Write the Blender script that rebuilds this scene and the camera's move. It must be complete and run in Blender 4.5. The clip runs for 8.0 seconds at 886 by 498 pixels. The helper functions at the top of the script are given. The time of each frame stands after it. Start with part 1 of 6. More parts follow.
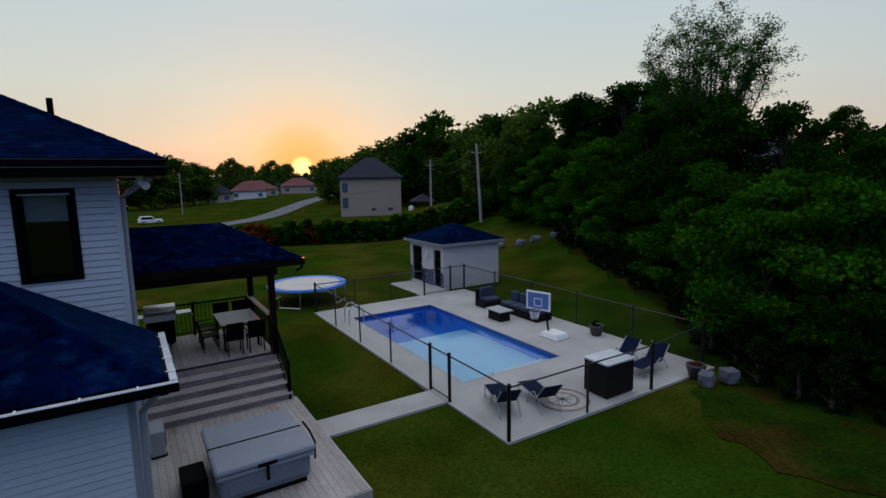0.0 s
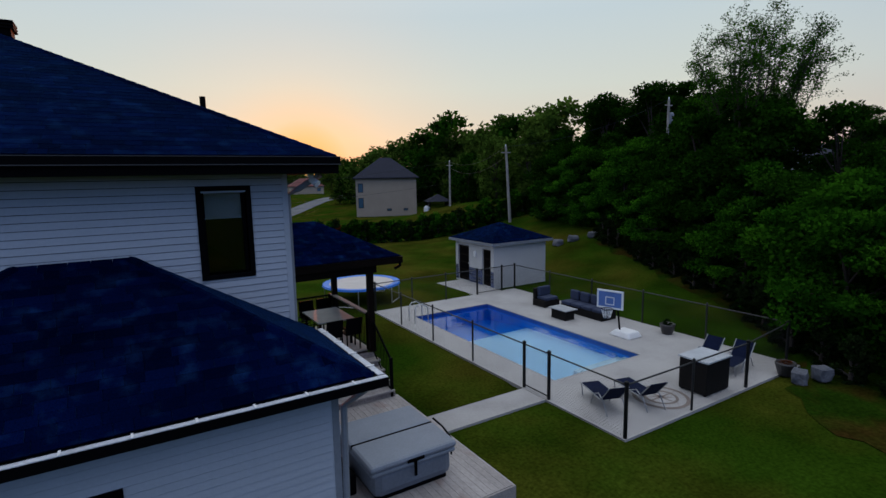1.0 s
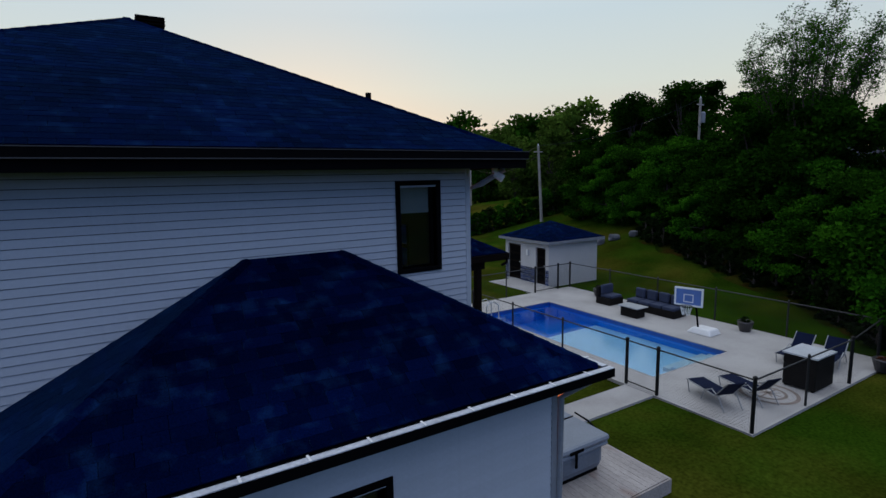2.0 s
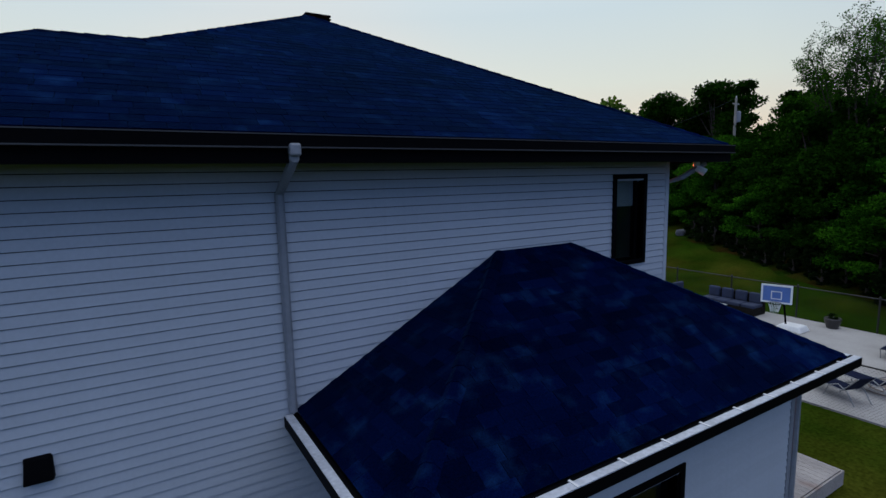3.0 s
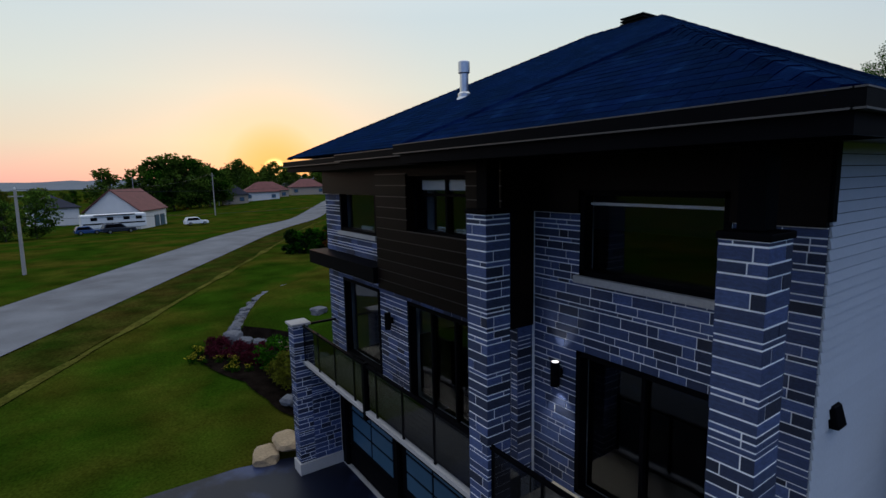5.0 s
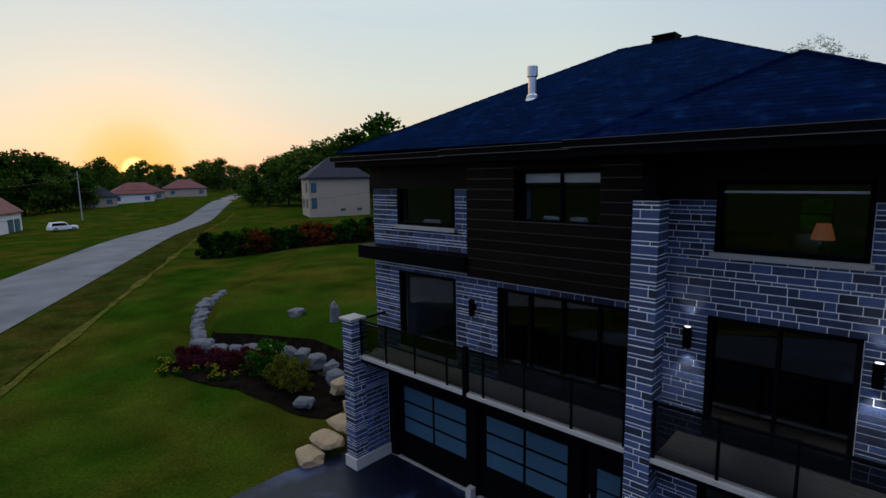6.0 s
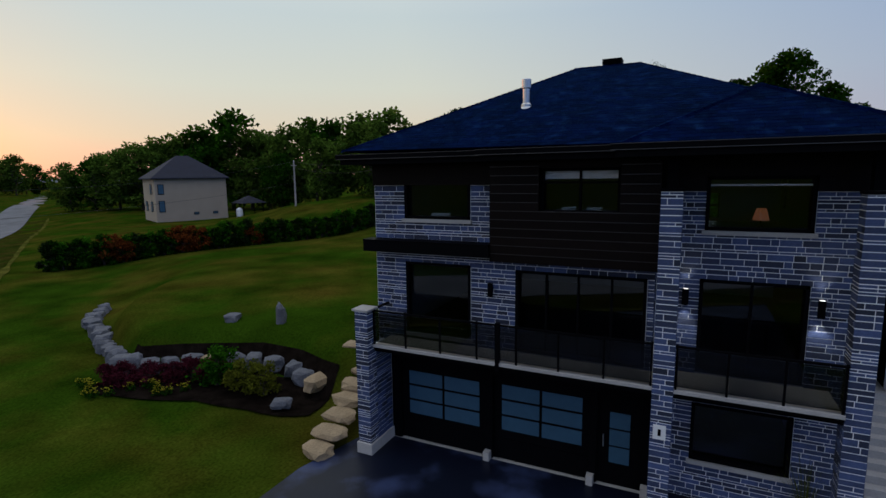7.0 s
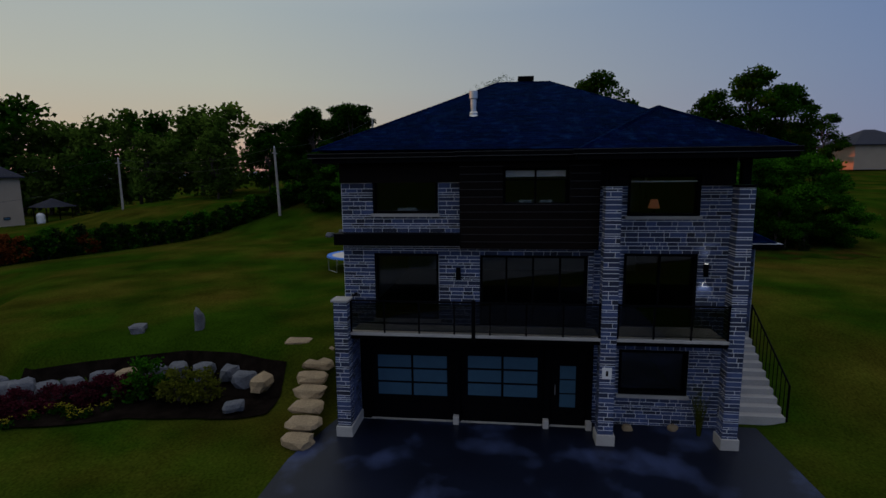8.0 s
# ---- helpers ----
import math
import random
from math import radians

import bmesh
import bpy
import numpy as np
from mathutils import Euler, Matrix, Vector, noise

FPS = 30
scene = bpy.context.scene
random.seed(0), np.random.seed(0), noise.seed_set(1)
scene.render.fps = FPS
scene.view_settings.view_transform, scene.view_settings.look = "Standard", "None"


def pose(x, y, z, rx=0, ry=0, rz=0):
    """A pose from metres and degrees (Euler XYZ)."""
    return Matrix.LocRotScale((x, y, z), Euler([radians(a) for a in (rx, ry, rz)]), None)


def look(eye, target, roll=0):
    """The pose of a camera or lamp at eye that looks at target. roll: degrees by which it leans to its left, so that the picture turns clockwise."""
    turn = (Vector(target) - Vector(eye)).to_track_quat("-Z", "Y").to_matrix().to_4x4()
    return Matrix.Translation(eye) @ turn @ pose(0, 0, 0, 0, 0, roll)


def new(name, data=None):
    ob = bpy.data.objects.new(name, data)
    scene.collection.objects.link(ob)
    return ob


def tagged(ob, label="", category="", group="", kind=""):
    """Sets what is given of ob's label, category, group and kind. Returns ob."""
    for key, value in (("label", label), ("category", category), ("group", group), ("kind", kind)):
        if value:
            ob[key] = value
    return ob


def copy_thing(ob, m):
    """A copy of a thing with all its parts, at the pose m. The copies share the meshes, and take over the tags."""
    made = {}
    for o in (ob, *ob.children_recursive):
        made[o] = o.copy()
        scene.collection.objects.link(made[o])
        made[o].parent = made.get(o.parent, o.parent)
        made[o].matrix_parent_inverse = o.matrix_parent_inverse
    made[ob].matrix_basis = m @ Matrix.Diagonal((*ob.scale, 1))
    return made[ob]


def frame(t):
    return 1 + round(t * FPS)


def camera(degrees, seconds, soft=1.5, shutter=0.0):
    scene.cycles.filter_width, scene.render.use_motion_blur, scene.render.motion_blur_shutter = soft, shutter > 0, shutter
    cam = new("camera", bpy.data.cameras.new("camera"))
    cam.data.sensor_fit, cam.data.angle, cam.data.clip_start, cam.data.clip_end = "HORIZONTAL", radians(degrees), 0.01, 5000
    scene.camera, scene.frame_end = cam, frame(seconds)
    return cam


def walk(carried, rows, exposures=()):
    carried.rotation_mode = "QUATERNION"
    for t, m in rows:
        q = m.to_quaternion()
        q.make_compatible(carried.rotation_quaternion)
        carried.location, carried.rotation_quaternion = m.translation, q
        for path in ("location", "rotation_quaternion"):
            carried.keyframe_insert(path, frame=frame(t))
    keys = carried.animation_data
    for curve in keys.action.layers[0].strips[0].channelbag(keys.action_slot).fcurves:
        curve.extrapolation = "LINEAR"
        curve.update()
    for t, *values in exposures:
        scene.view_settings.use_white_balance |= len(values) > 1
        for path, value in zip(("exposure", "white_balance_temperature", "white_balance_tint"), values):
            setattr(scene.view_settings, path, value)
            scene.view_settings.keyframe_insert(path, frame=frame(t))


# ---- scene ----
cam = camera(81.7, 8.0)
METRES, EYE, TILT, LEAN, TURN = 28.0, 7.5, 0.0, 0.0, -31.8
ROWS = [
    (0.0, 0.0, 0.0, 0.0, -0.15, -8.12, 1.04),
    (0.5, -0.0451, -0.0017, 0.0002, -0.08, -8.07, 1.04),
    (1.0, -0.0922, -0.0025, 0.0, -0.02, -8.06, 1.07),
    (2.5, -0.2493, -0.008, -0.0018, 0.2, -8.0, 1.12),
    (3.0, -0.3075, -0.0102, -0.0027, 0.3, -7.9, 1.23),
    (3.5, -0.368, -0.0135, -0.0032, 0.44, -7.9, 1.31),
    (4.0, -0.4311, -0.0165, -0.0032, 0.64, -7.96, 1.32),
    (4.5, -0.4984, -0.0205, -0.0032, 0.44, -7.99, 1.33),
    (5.0, -0.5684, -0.0248, -0.0037, -2.94, -8.01, 1.18),
    (6.5, -0.7872, -0.0187, -0.0075, -23.76, -8.09, 0.83),
    (7.0, -0.859, -0.0066, -0.0081, -32.79, -8.11, 0.71),
    (7.5, -0.9274, 0.0122, -0.0084, -42.17, -8.17, 0.63),
    (8.0, -0.9906, 0.0376, -0.0082, -51.63, -8.31, 0.58),
]
walk(cam, [(t, pose(0, 0, EYE, TILT, LEAN, TURN) @ pose(METRES * x, METRES * y, METRES * z, 90 + pitch, roll, yaw)) for t, x, y, z, yaw, pitch, roll in ROWS],
     exposures=[(0.0, -0.1, 5900, 10), (2.5, 0.05, 5800, 10), (4.5, 0.1, 5900, 10), (6.5, 0.05, 6000, 10), (7.0, -0.05, 6100, 10), (7.5, -0.25, 6200, 10), (8.0, -0.68, 6200, 10)])

# ---- world, sun ----
SUN_AZ, SUN_EL = 16.8, 1.1
sun_dir = Vector((math.sin(radians(SUN_AZ)) * math.cos(radians(SUN_EL)), math.cos(radians(SUN_AZ)) * math.cos(radians(SUN_EL)), math.sin(radians(SUN_EL))))
world = bpy.data.worlds.new("world")
scene.world = world
world.use_nodes = True
wn, wl = world.node_tree.nodes, world.node_tree.links
sky = wn.new("ShaderNodeTexSky")
sky.sky_type, sky.sun_disc = "NISHITA", False
sky.sun_elevation, sky.sun_rotation = radians(1.8), radians(SUN_AZ)
sky.air_density, sky.dust_density, sky.ozone_density = 1.0, 1.0, 2.0
gain = wn.new("ShaderNodeVectorMath")
gain.operation = "SCALE"
gain.inputs["Scale"].default_value = 0.3
tc = wn.new("ShaderNodeTexCoord")
up = wn.new("ShaderNodeSeparateXYZ")
wl.new(tc.outputs["Generated"], up.inputs[0])


def dusk(rows):
    """Sky colour by height: rows of (height, colour)."""
    ramp = wn.new("ShaderNodeValToRGB")
    el = ramp.color_ramp.elements
    for e, (k, c) in zip((el[0], el[1], *[el.new(q[0]) for q in rows[2:]]), rows):
        e.position, e.color = k, (*c, 1)
    wl.new(up.outputs["Z"], ramp.inputs[0])
    return ramp.outputs[0]


warm_side = dusk(((0.0, (0.74, 0.36, 0.3)), (0.6, (0.014, 0.045, 0.26)), (0.07, (0.65, 0.53, 0.39)), (0.16, (0.6, 0.59, 0.48)), (0.28, (0.52, 0.57, 0.54))))
cool_side = dusk(((0.0, (0.2, 0.27, 0.47)), (0.6, (0.01, 0.036, 0.24)), (0.28, (0.12, 0.215, 0.47))))
toward = wn.new("ShaderNodeVectorMath")
toward.operation = "DOT_PRODUCT"
toward.inputs[1].default_value = (sun_dir.x, sun_dir.y, 0)
wl.new(tc.outputs["Generated"], toward.inputs[0])
turn = wn.new("ShaderNodeMapRange")
for i, v in zip((1, 2, 3, 4), (-0.5, 0.7, 0, 1)):
    turn.inputs[i].default_value = v
wl.new(toward.outputs["Value"], turn.inputs[0])
blend = wn.new("ShaderNodeMix")             # warm towards the sun, cool away from it
blend.data_type = "RGBA"
wl.new(turn.outputs[0], blend.inputs["Factor"])
wl.new(cool_side, blend.inputs["A"])
wl.new(warm_side, blend.inputs["B"])
haze = wn.new("ShaderNodeVectorMath")
haze.operation = "SCALE"
haze.inputs["Scale"].default_value = 11.0
wl.new(blend.outputs["Result"], haze.inputs[0])
veil = wn.new("ShaderNodeVectorMath")
veil.operation = "ADD"
wl.new(haze.outputs[0], veil.inputs[1])
wl.new(sky.outputs[0], gain.inputs[0])
wl.new(gain.outputs[0], veil.inputs[0])
near_sun = wn.new("ShaderNodeVectorMath")   # the sky round the setting sun
near_sun.operation = "DOT_PRODUCT"
near_sun.inputs[1].default_value = sun_dir
wl.new(tc.outputs["Generated"], near_sun.inputs[0])
aureole = wn.new("ShaderNodeValToRGB")
aureole.color_ramp.interpolation = "B_SPLINE"
ae = aureole.color_ramp.elements
for e, (k, v) in zip((ae[0], ae[1], ae.new(0.99), ae.new(0.9975)), ((0.93, 0.0), (0.9999, 0.95), (0.985, 0.06), (0.9975, 0.24))):
    e.position, e.color = k, (v, v, v, 1)
wl.new(near_sun.outputs["Value"], aureole.inputs[0])
ember = wn.new("ShaderNodeMix")
ember.data_type = "RGBA"
ember.inputs["B"].default_value = (13.0, 5.6, 1.0, 1)
wl.new(aureole.outputs[0], ember.inputs["Factor"])
wl.new(veil.outputs[0], ember.inputs["A"])
core = wn.new("ShaderNodeMapRange")
core.interpolation_type = "SMOOTHERSTEP"
for i, v in zip((1, 2, 3, 4), (0.9997, 1.0, 0, 1)):
    core.inputs[i].default_value = v
wl.new(near_sun.outputs["Value"], core.inputs[0])
disc = wn.new("ShaderNodeVectorMath")
disc.operation = "SCALE"
disc.inputs[0].default_value = (16.0, 9.5, 3.0)
wl.new(core.outputs[0], disc.inputs["Scale"])
whole = wn.new("ShaderNodeVectorMath")
whole.operation = "ADD"
wl.new(ember.outputs["Result"], whole.inputs[0])
wl.new(disc.outputs[0], whole.inputs[1])
wl.new(whole.outputs[0], wn["Background"].inputs[0])
wn["Background"].inputs[1].default_value = 0.1
sun_lamp = bpy.data.lights.new("sun", "SUN")
sun_lamp.energy, sun_lamp.angle, sun_lamp.color = 3.5, radians(0.6), (1.0, 0.2, 0.06)
sun = new("sun", sun_lamp)
sun.matrix_world = look((0, 0, 60), Vector((0, 0, 60)) - sun_dir)

# ---- tools ----
RND = random.Random(7)


class Geo:
    """Collects faces of one mesh."""

    def __init__(self):
        self.v, self.f = [], []

    def poly(self, *pts):
        n = len(self.v)
        self.v += [tuple(p) for p in pts]
        self.f.append(tuple(range(n, n + len(pts))))

    def hexa(self, p):
        """A six-sided body from its four lower and four upper corners."""
        n = len(self.v)
        self.v += [tuple(q) for q in p]
        self.f += [tuple(n + i for i in q) for q in ((3, 2, 1, 0), (4, 5, 6, 7), (0, 1, 5, 4), (1, 2, 6, 5), (2, 3, 7, 6), (3, 0, 4, 7))]
        return self

    def box(self, x0, y0, z0, x1, y1, z1, m=None):
        p = [(x0, y0, z0), (x1, y0, z0), (x1, y1, z0), (x0, y1, z0), (x0, y0, z1), (x1, y0, z1), (x1, y1, z1), (x0, y1, z1)]
        self.hexa([m @ Vector(q) for q in p] if m else p)
        return self

    def tube(self, a, b, r, r2=None, n=8, caps=True):
        a, b = Vector(a), Vector(b)
        r2 = r if r2 is None else r2
        w = (b - a).normalized()
        u = w.orthogonal().normalized()
        s = w.cross(u)
        k = len(self.v)
        for c, q in ((a, r), (b, r2)):
            for i in range(n):
                t = 2 * math.pi * i / n
                self.v.append(tuple(c + q * (math.cos(t) * u + math.sin(t) * s)))
        for i in range(n):
            j = (i + 1) % n
            self.f.append((k + i, k + j, k + n + j, k + n + i))
        if caps:
            self.f += [tuple(range(k + n - 1, k - 1, -1)), tuple(range(k + n, k + 2 * n))]
        return self

    def bent(self, pts, r, n=6):
        """One round bar that follows the points."""
        pts = [Vector(p) for p in pts]
        k, u = len(self.v), None
        for i, p in enumerate(pts):
            w = (pts[min(i + 1, len(pts) - 1)] - pts[max(i - 1, 0)]).normalized()
            u = w.orthogonal().normalized() if u is None else (u - w * u.dot(w)).normalized()
            s = w.cross(u)
            for j in range(n):
                t = 2 * math.pi * j / n
                self.v.append(tuple(p + r * (math.cos(t) * u + math.sin(t) * s)))
        for i in range(len(pts) - 1):
            for j in range(n):
                a, b = k + i * n + j, k + i * n + (j + 1) % n
                self.f.append((a, b, b + n, a + n))
        e = k + (len(pts) - 1) * n
        self.f += [tuple(range(k + n - 1, k - 1, -1)), tuple(range(e, e + n))]
        return self

    def lathe(self, x, y, prof, n=16):
        """Turns a profile of (radius, height) round an upright axis."""
        k = len(self.v)
        for r, z in prof:
            for i in range(n):
                t = 2 * math.pi * i / n
                self.v.append((x + r * math.cos(t), y + r * math.sin(t), z))
        for j in range(len(prof) - 1):
            for i in range(n):
                a, b = k + j * n + i, k + j * n + (i + 1) % n
                self.f.append((a, b, b + n, a + n))
        self.f += [tuple(range(k + n - 1, k - 1, -1)), tuple(range(k + (len(prof) - 1) * n, k + len(prof) * n))]
        return self

    def rock(self, c, s, seed=0, rz=0.0, n=6):
        """A rough boulder of the size s with a flattened top."""
        r = random.Random(seed)
        bm = bmesh.new()
        bmesh.ops.create_icosphere(bm, subdivisions=2, radius=1.0)
        off = Vector((r.random() * 50, r.random() * 50, r.random() * 50))
        k = len(self.v)
        rot = Matrix.Rotation(rz, 3, "Z")
        for q in bm.verts:
            d = q.co.copy()
            e = Vector([math.copysign(abs(a) ** 0.55, a) for a in d])
            e *= 0.82 + 0.3 * noise.noise(d * 1.3 + off)
            e = rot @ Vector((e.x * s[0] / 2, e.y * s[1] / 2, e.z * s[2] / 2))
            self.v.append((c[0] + e.x, c[1] + e.y, c[2] + e.z))
        for q in bm.faces:
            self.f.append(tuple(k + v.index for v in q.verts))
        bm.free()
        return self

    def mesh(self, name, material, smooth=False):
        me = bpy.data.meshes.new(name)
        me.from_pydata(self.v, [], self.f)
        me.materials.append(material)
        if smooth:
            me.shade_smooth()
        me.update()
        return me


def thing(name, label, category, group="", kind="", at=(0, 0, 0), rz=0.0):
    ob = new(name)
    ob.empty_display_size = 0.2
    ob.matrix_basis = pose(*at, 0, 0, rz)
    return tagged(ob, label, category, group, kind)


def part(name, geo, material, parent=None, label="", smooth=False, bevel=0.0, kind=""):
    me = geo if isinstance(geo, bpy.types.Mesh) else geo.mesh(name, material, smooth)
    ob = new(name, me)
    ob.parent = parent
    if bevel:
        b = ob.modifiers.new("bevel", "BEVEL")
        b.width, b.segments, b.limit_method = bevel, 2, "ANGLE"
    return tagged(ob, label, kind=kind)


def solo(name, geo, material, label, category, group="", kind="", smooth=False, bevel=0.0):
    return tagged(part(name, geo, material, None, label, smooth, bevel), label, category, group, kind)


def B(x0, y0, z0, x1, y1, z1):
    return Geo().box(x0, y0, z0, x1, y1, z1)


# ---- materials ----
def mat(name, base, rough=0.6, var=0.15, scale=1.5, fine=30.0, bump=0.0, metal=0.0, base2=None, cover=0.5, soft=0.15, mscale=0.4, island=0.0, each=0.0, spec=0.5, trans=0.0, stretch=(1, 1, 1), placed=False):
    m = bpy.data.materials.new(name)
    m.use_nodes = True
    nd, ln = m.node_tree.nodes, m.node_tree.links
    p = nd["Principled BSDF"]
    p.inputs["Roughness"].default_value, p.inputs["Metallic"].default_value = rough, metal
    p.inputs["Specular IOR Level"].default_value = spec
    co = nd.new("ShaderNodeTexCoord")
    mp = nd.new("ShaderNodeMapping")
    mp.inputs["Scale"].default_value = stretch
    ln.new(nd.new("ShaderNodeNewGeometry").outputs["Position"] if placed else co.outputs["Object"], mp.inputs[0])

    def grain(sc, detail=3.0):
        n = nd.new("ShaderNodeTexNoise")
        n.inputs["Scale"].default_value, n.inputs["Detail"].default_value = sc, detail
        ln.new(mp.outputs[0], n.inputs["Vector"])
        return n.outputs[0]

    def spread(out, lo, hi, a=0.25, b=0.75):
        r = nd.new("ShaderNodeMapRange")
        for i, v in zip((1, 2, 3, 4), (a, b, lo, hi)):
            r.inputs[i].default_value = v
        ln.new(out, r.inputs[0])
        return r.outputs[0]

    def times(a, b):
        q = nd.new("ShaderNodeMath")
        q.operation = "MULTIPLY"
        ln.new(a, q.inputs[0]), ln.new(b, q.inputs[1])
        return q.outputs[0]

    small = grain(fine)
    k = times(spread(grain(scale), 1 - var, 1 + var), spread(small, 1 - var, 1 + var))
    if island:
        k = times(k, spread(nd.new("ShaderNodeNewGeometry").outputs["Random Per Island"], 1 - island, 1 + island, 0, 1))
    if each:
        k = times(k, spread(nd.new("ShaderNodeObjectInfo").outputs["Random"], 1 - each, 1 + each, 0, 1))
    mix = nd.new("ShaderNodeMix")
    mix.data_type = "RGBA"
    mix.inputs["A"].default_value = (*base, 1)
    mix.inputs["B"].default_value = (*(base2 or base), 1)
    mix.inputs["Factor"].default_value = 0
    if base2:
        ln.new(spread(grain(mscale, 5.0), 0, 1, 1 - cover - soft, 1 - cover + soft), mix.inputs["Factor"])
    sc = nd.new("ShaderNodeVectorMath")
    sc.operation = "SCALE"
    ln.new(mix.outputs["Result"], sc.inputs[0]), ln.new(k, sc.inputs["Scale"])
    ln.new(sc.outputs[0], p.inputs["Base Color"])
    if bump:
        bp = nd.new("ShaderNodeBump")
        bp.inputs["Strength"].default_value, bp.inputs["Distance"].default_value = bump, 0.02
        ln.new(small, bp.inputs["Height"]), ln.new(bp.outputs[0], p.inputs["Normal"])
    if trans:
        p.inputs["Transmission Weight"].default_value = trans
    return m


def glow(name, col, strength):
    m = bpy.data.materials.new(name)
    m.use_nodes = True
    p = m.node_tree.nodes["Principled BSDF"]
    p.inputs["Emission Color"].default_value, p.inputs["Emission Strength"].default_value = (*col, 1), strength
    return m


GRASS = mat("grass", (0.017, 0.038, 0.0024), 0.95, 0.4, 0.45, 14.0, 0.35, base2=(0.066, 0.049, 0.008), cover=0.38, soft=0.2, mscale=0.17, spec=0.0)
DRY = mat("dry_verge_grass", (0.075, 0.072, 0.014), 0.95, 0.4, 0.8, 9.0, 0.5, base2=(0.04, 0.05, 0.008), cover=0.4, soft=0.2, mscale=0.5, spec=0.0)
DITCH = mat("brown_green_verge", (0.034, 0.03, 0.006), 0.95, 0.45, 0.6, 9.0, 0.6, base2=(0.014, 0.032, 0.003), cover=0.45, soft=0.2, mscale=0.35, spec=0.0)
# base2 blotches paint pale blue highlights onto the dark asphalt
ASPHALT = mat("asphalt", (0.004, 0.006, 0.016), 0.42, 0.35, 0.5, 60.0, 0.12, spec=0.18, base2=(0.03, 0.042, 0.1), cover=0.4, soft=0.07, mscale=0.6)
GRAVEL = mat("gravel_road", (0.14, 0.145, 0.16), 0.95, 0.18, 0.4, 25.0, 0.3, spec=0.1, base2=(0.1, 0.1, 0.11), cover=0.4, mscale=0.25)
CONCRETE = mat("concrete", (0.37, 0.355, 0.345), 0.85, 0.1, 0.7, 30.0, 0.1, base2=(0.29, 0.275, 0.265), cover=0.35, mscale=0.8)
SIDING = mat("vinyl_siding", (0.415, 0.445, 0.5), 0.5, 0.04, 0.8, 25.0, 0.05, each=0.03)
# Backing coloured near-black: puts shade into the gaps between siding boards
GROOVE_SHADE = mat("dark_wall_membrane", (0.03, 0.03, 0.034), 0.9, 0.1, 1.0, 20.0)
MORTAR = mat("mortar", (0.9, 0.9, 0.9), 0.9, 0.06, 3.0, 60.0, 0.2)
STONE = mat("grey_veneer_stone", (0.036, 0.053, 0.125), 0.8, 0.3, 4.0, 45.0, 0.4, each=0.75)
STONE_J = mat("grey_veneer_stone_joined", (0.036, 0.053, 0.125), 0.8, 0.3, 4.0, 45.0, 0.4, island=0.75)
SHINGLE = mat("asphalt_shingle", (0.0007, 0.0027, 0.02), 0.95, 0.4, base2=(0.004, 0.0135, 0.047), cover=0.34, soft=0.13, mscale=3.6, scale=0.9, fine=70.0, bump=0.4, each=0.4, spec=0.0)
SHINGLE_J = mat("asphalt_shingle_joined", (0.0007, 0.0027, 0.02), 0.95, 0.4, base2=(0.004, 0.0135, 0.047), cover=0.34, soft=0.13, mscale=3.6, scale=0.9, fine=70.0, bump=0.4, island=0.4, spec=0.0)
for m in (SHINGLE, SHINGLE_J):                        # mineral granules shine back at a flat angle; the blue of the shine is put in
    grit = m.node_tree.nodes["Principled BSDF"]
    grit.inputs["Sheen Weight"].default_value, grit.inputs["Sheen Roughness"].default_value = 0.38, 0.28
    grit.inputs["Sheen Tint"].default_value = (0.07, 0.19, 0.42, 1)
BLACK = mat("black_aluminium", (0.003, 0.003, 0.004), 0.5, 0.12, 2.0, 20.0, 0.03, spec=0.02)
BROWN = mat("dark_brown_cladding", (0.006, 0.0038, 0.0034), 0.42, 0.25, 1.0, 14.0, 0.1, stretch=(1, 1, 8), each=0.25, spec=0.07)
SOFFIT = mat("dark_soffit", (0.05, 0.042, 0.04), 0.35, 0.15, 2.0, 20.0, 0.05, spec=0.3)
# Light caught on the gutter edges is put in as a paler bead colour
BEAD = mat("gutter_bead_metal", (0.04, 0.038, 0.038), 0.35, 0.1, 2.0, 20.0)
# Paler strips added between cladding boards, for the light their edges reflect
EDGE_GLINT = mat("pale_joint_strip", (0.035, 0.03, 0.028), 0.4, 0.1, 2.0, 20.0)
GUTTER = mat("pale_gutter_metal", (0.22, 0.235, 0.27), 0.4, 0.08, 2.0, 20.0, 0.03)
WOOD = mat("weathered_decking", (0.33, 0.3, 0.285), 0.8, 0.16, 1.2, 26.0, 0.3, base2=(0.17, 0.06, 0.03), cover=0.3, soft=0.09, mscale=1.5, each=0.12, stretch=(1, 0.45, 1), placed=True)
WHITE = mat("white_plastic", (0.75, 0.75, 0.75), 0.45, 0.05, 2.0, 20.0, 0.02)
GLASS = mat("window_glass", (0.6, 0.65, 0.68), 0.02, 0.02, 1.0, 5.0, trans=1.0)
FROST = mat("frosted_glass", (0.036, 0.088, 0.145), 0.3, 0.06, 1.0, 8.0)
BLIND = mat("pale_roller_blind", (0.6, 0.62, 0.62), 0.8, 0.05, 2.0, 40.0)
STEEL = mat("brushed_steel", (0.55, 0.55, 0.56), 0.3, 0.08, 3.0, 30.0, metal=0.9)
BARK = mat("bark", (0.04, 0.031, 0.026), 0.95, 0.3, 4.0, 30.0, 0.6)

# ---- ground ----
def ease(a, b, v):
    t = min(1.0, max(0.0, (v - a) / (b - a)))
    return t * t * (3 - 2 * t)


ROAD_P, ROAD_D = Vector((-18.6, 41.1)), Vector((0.487, 0.873)).normalized()
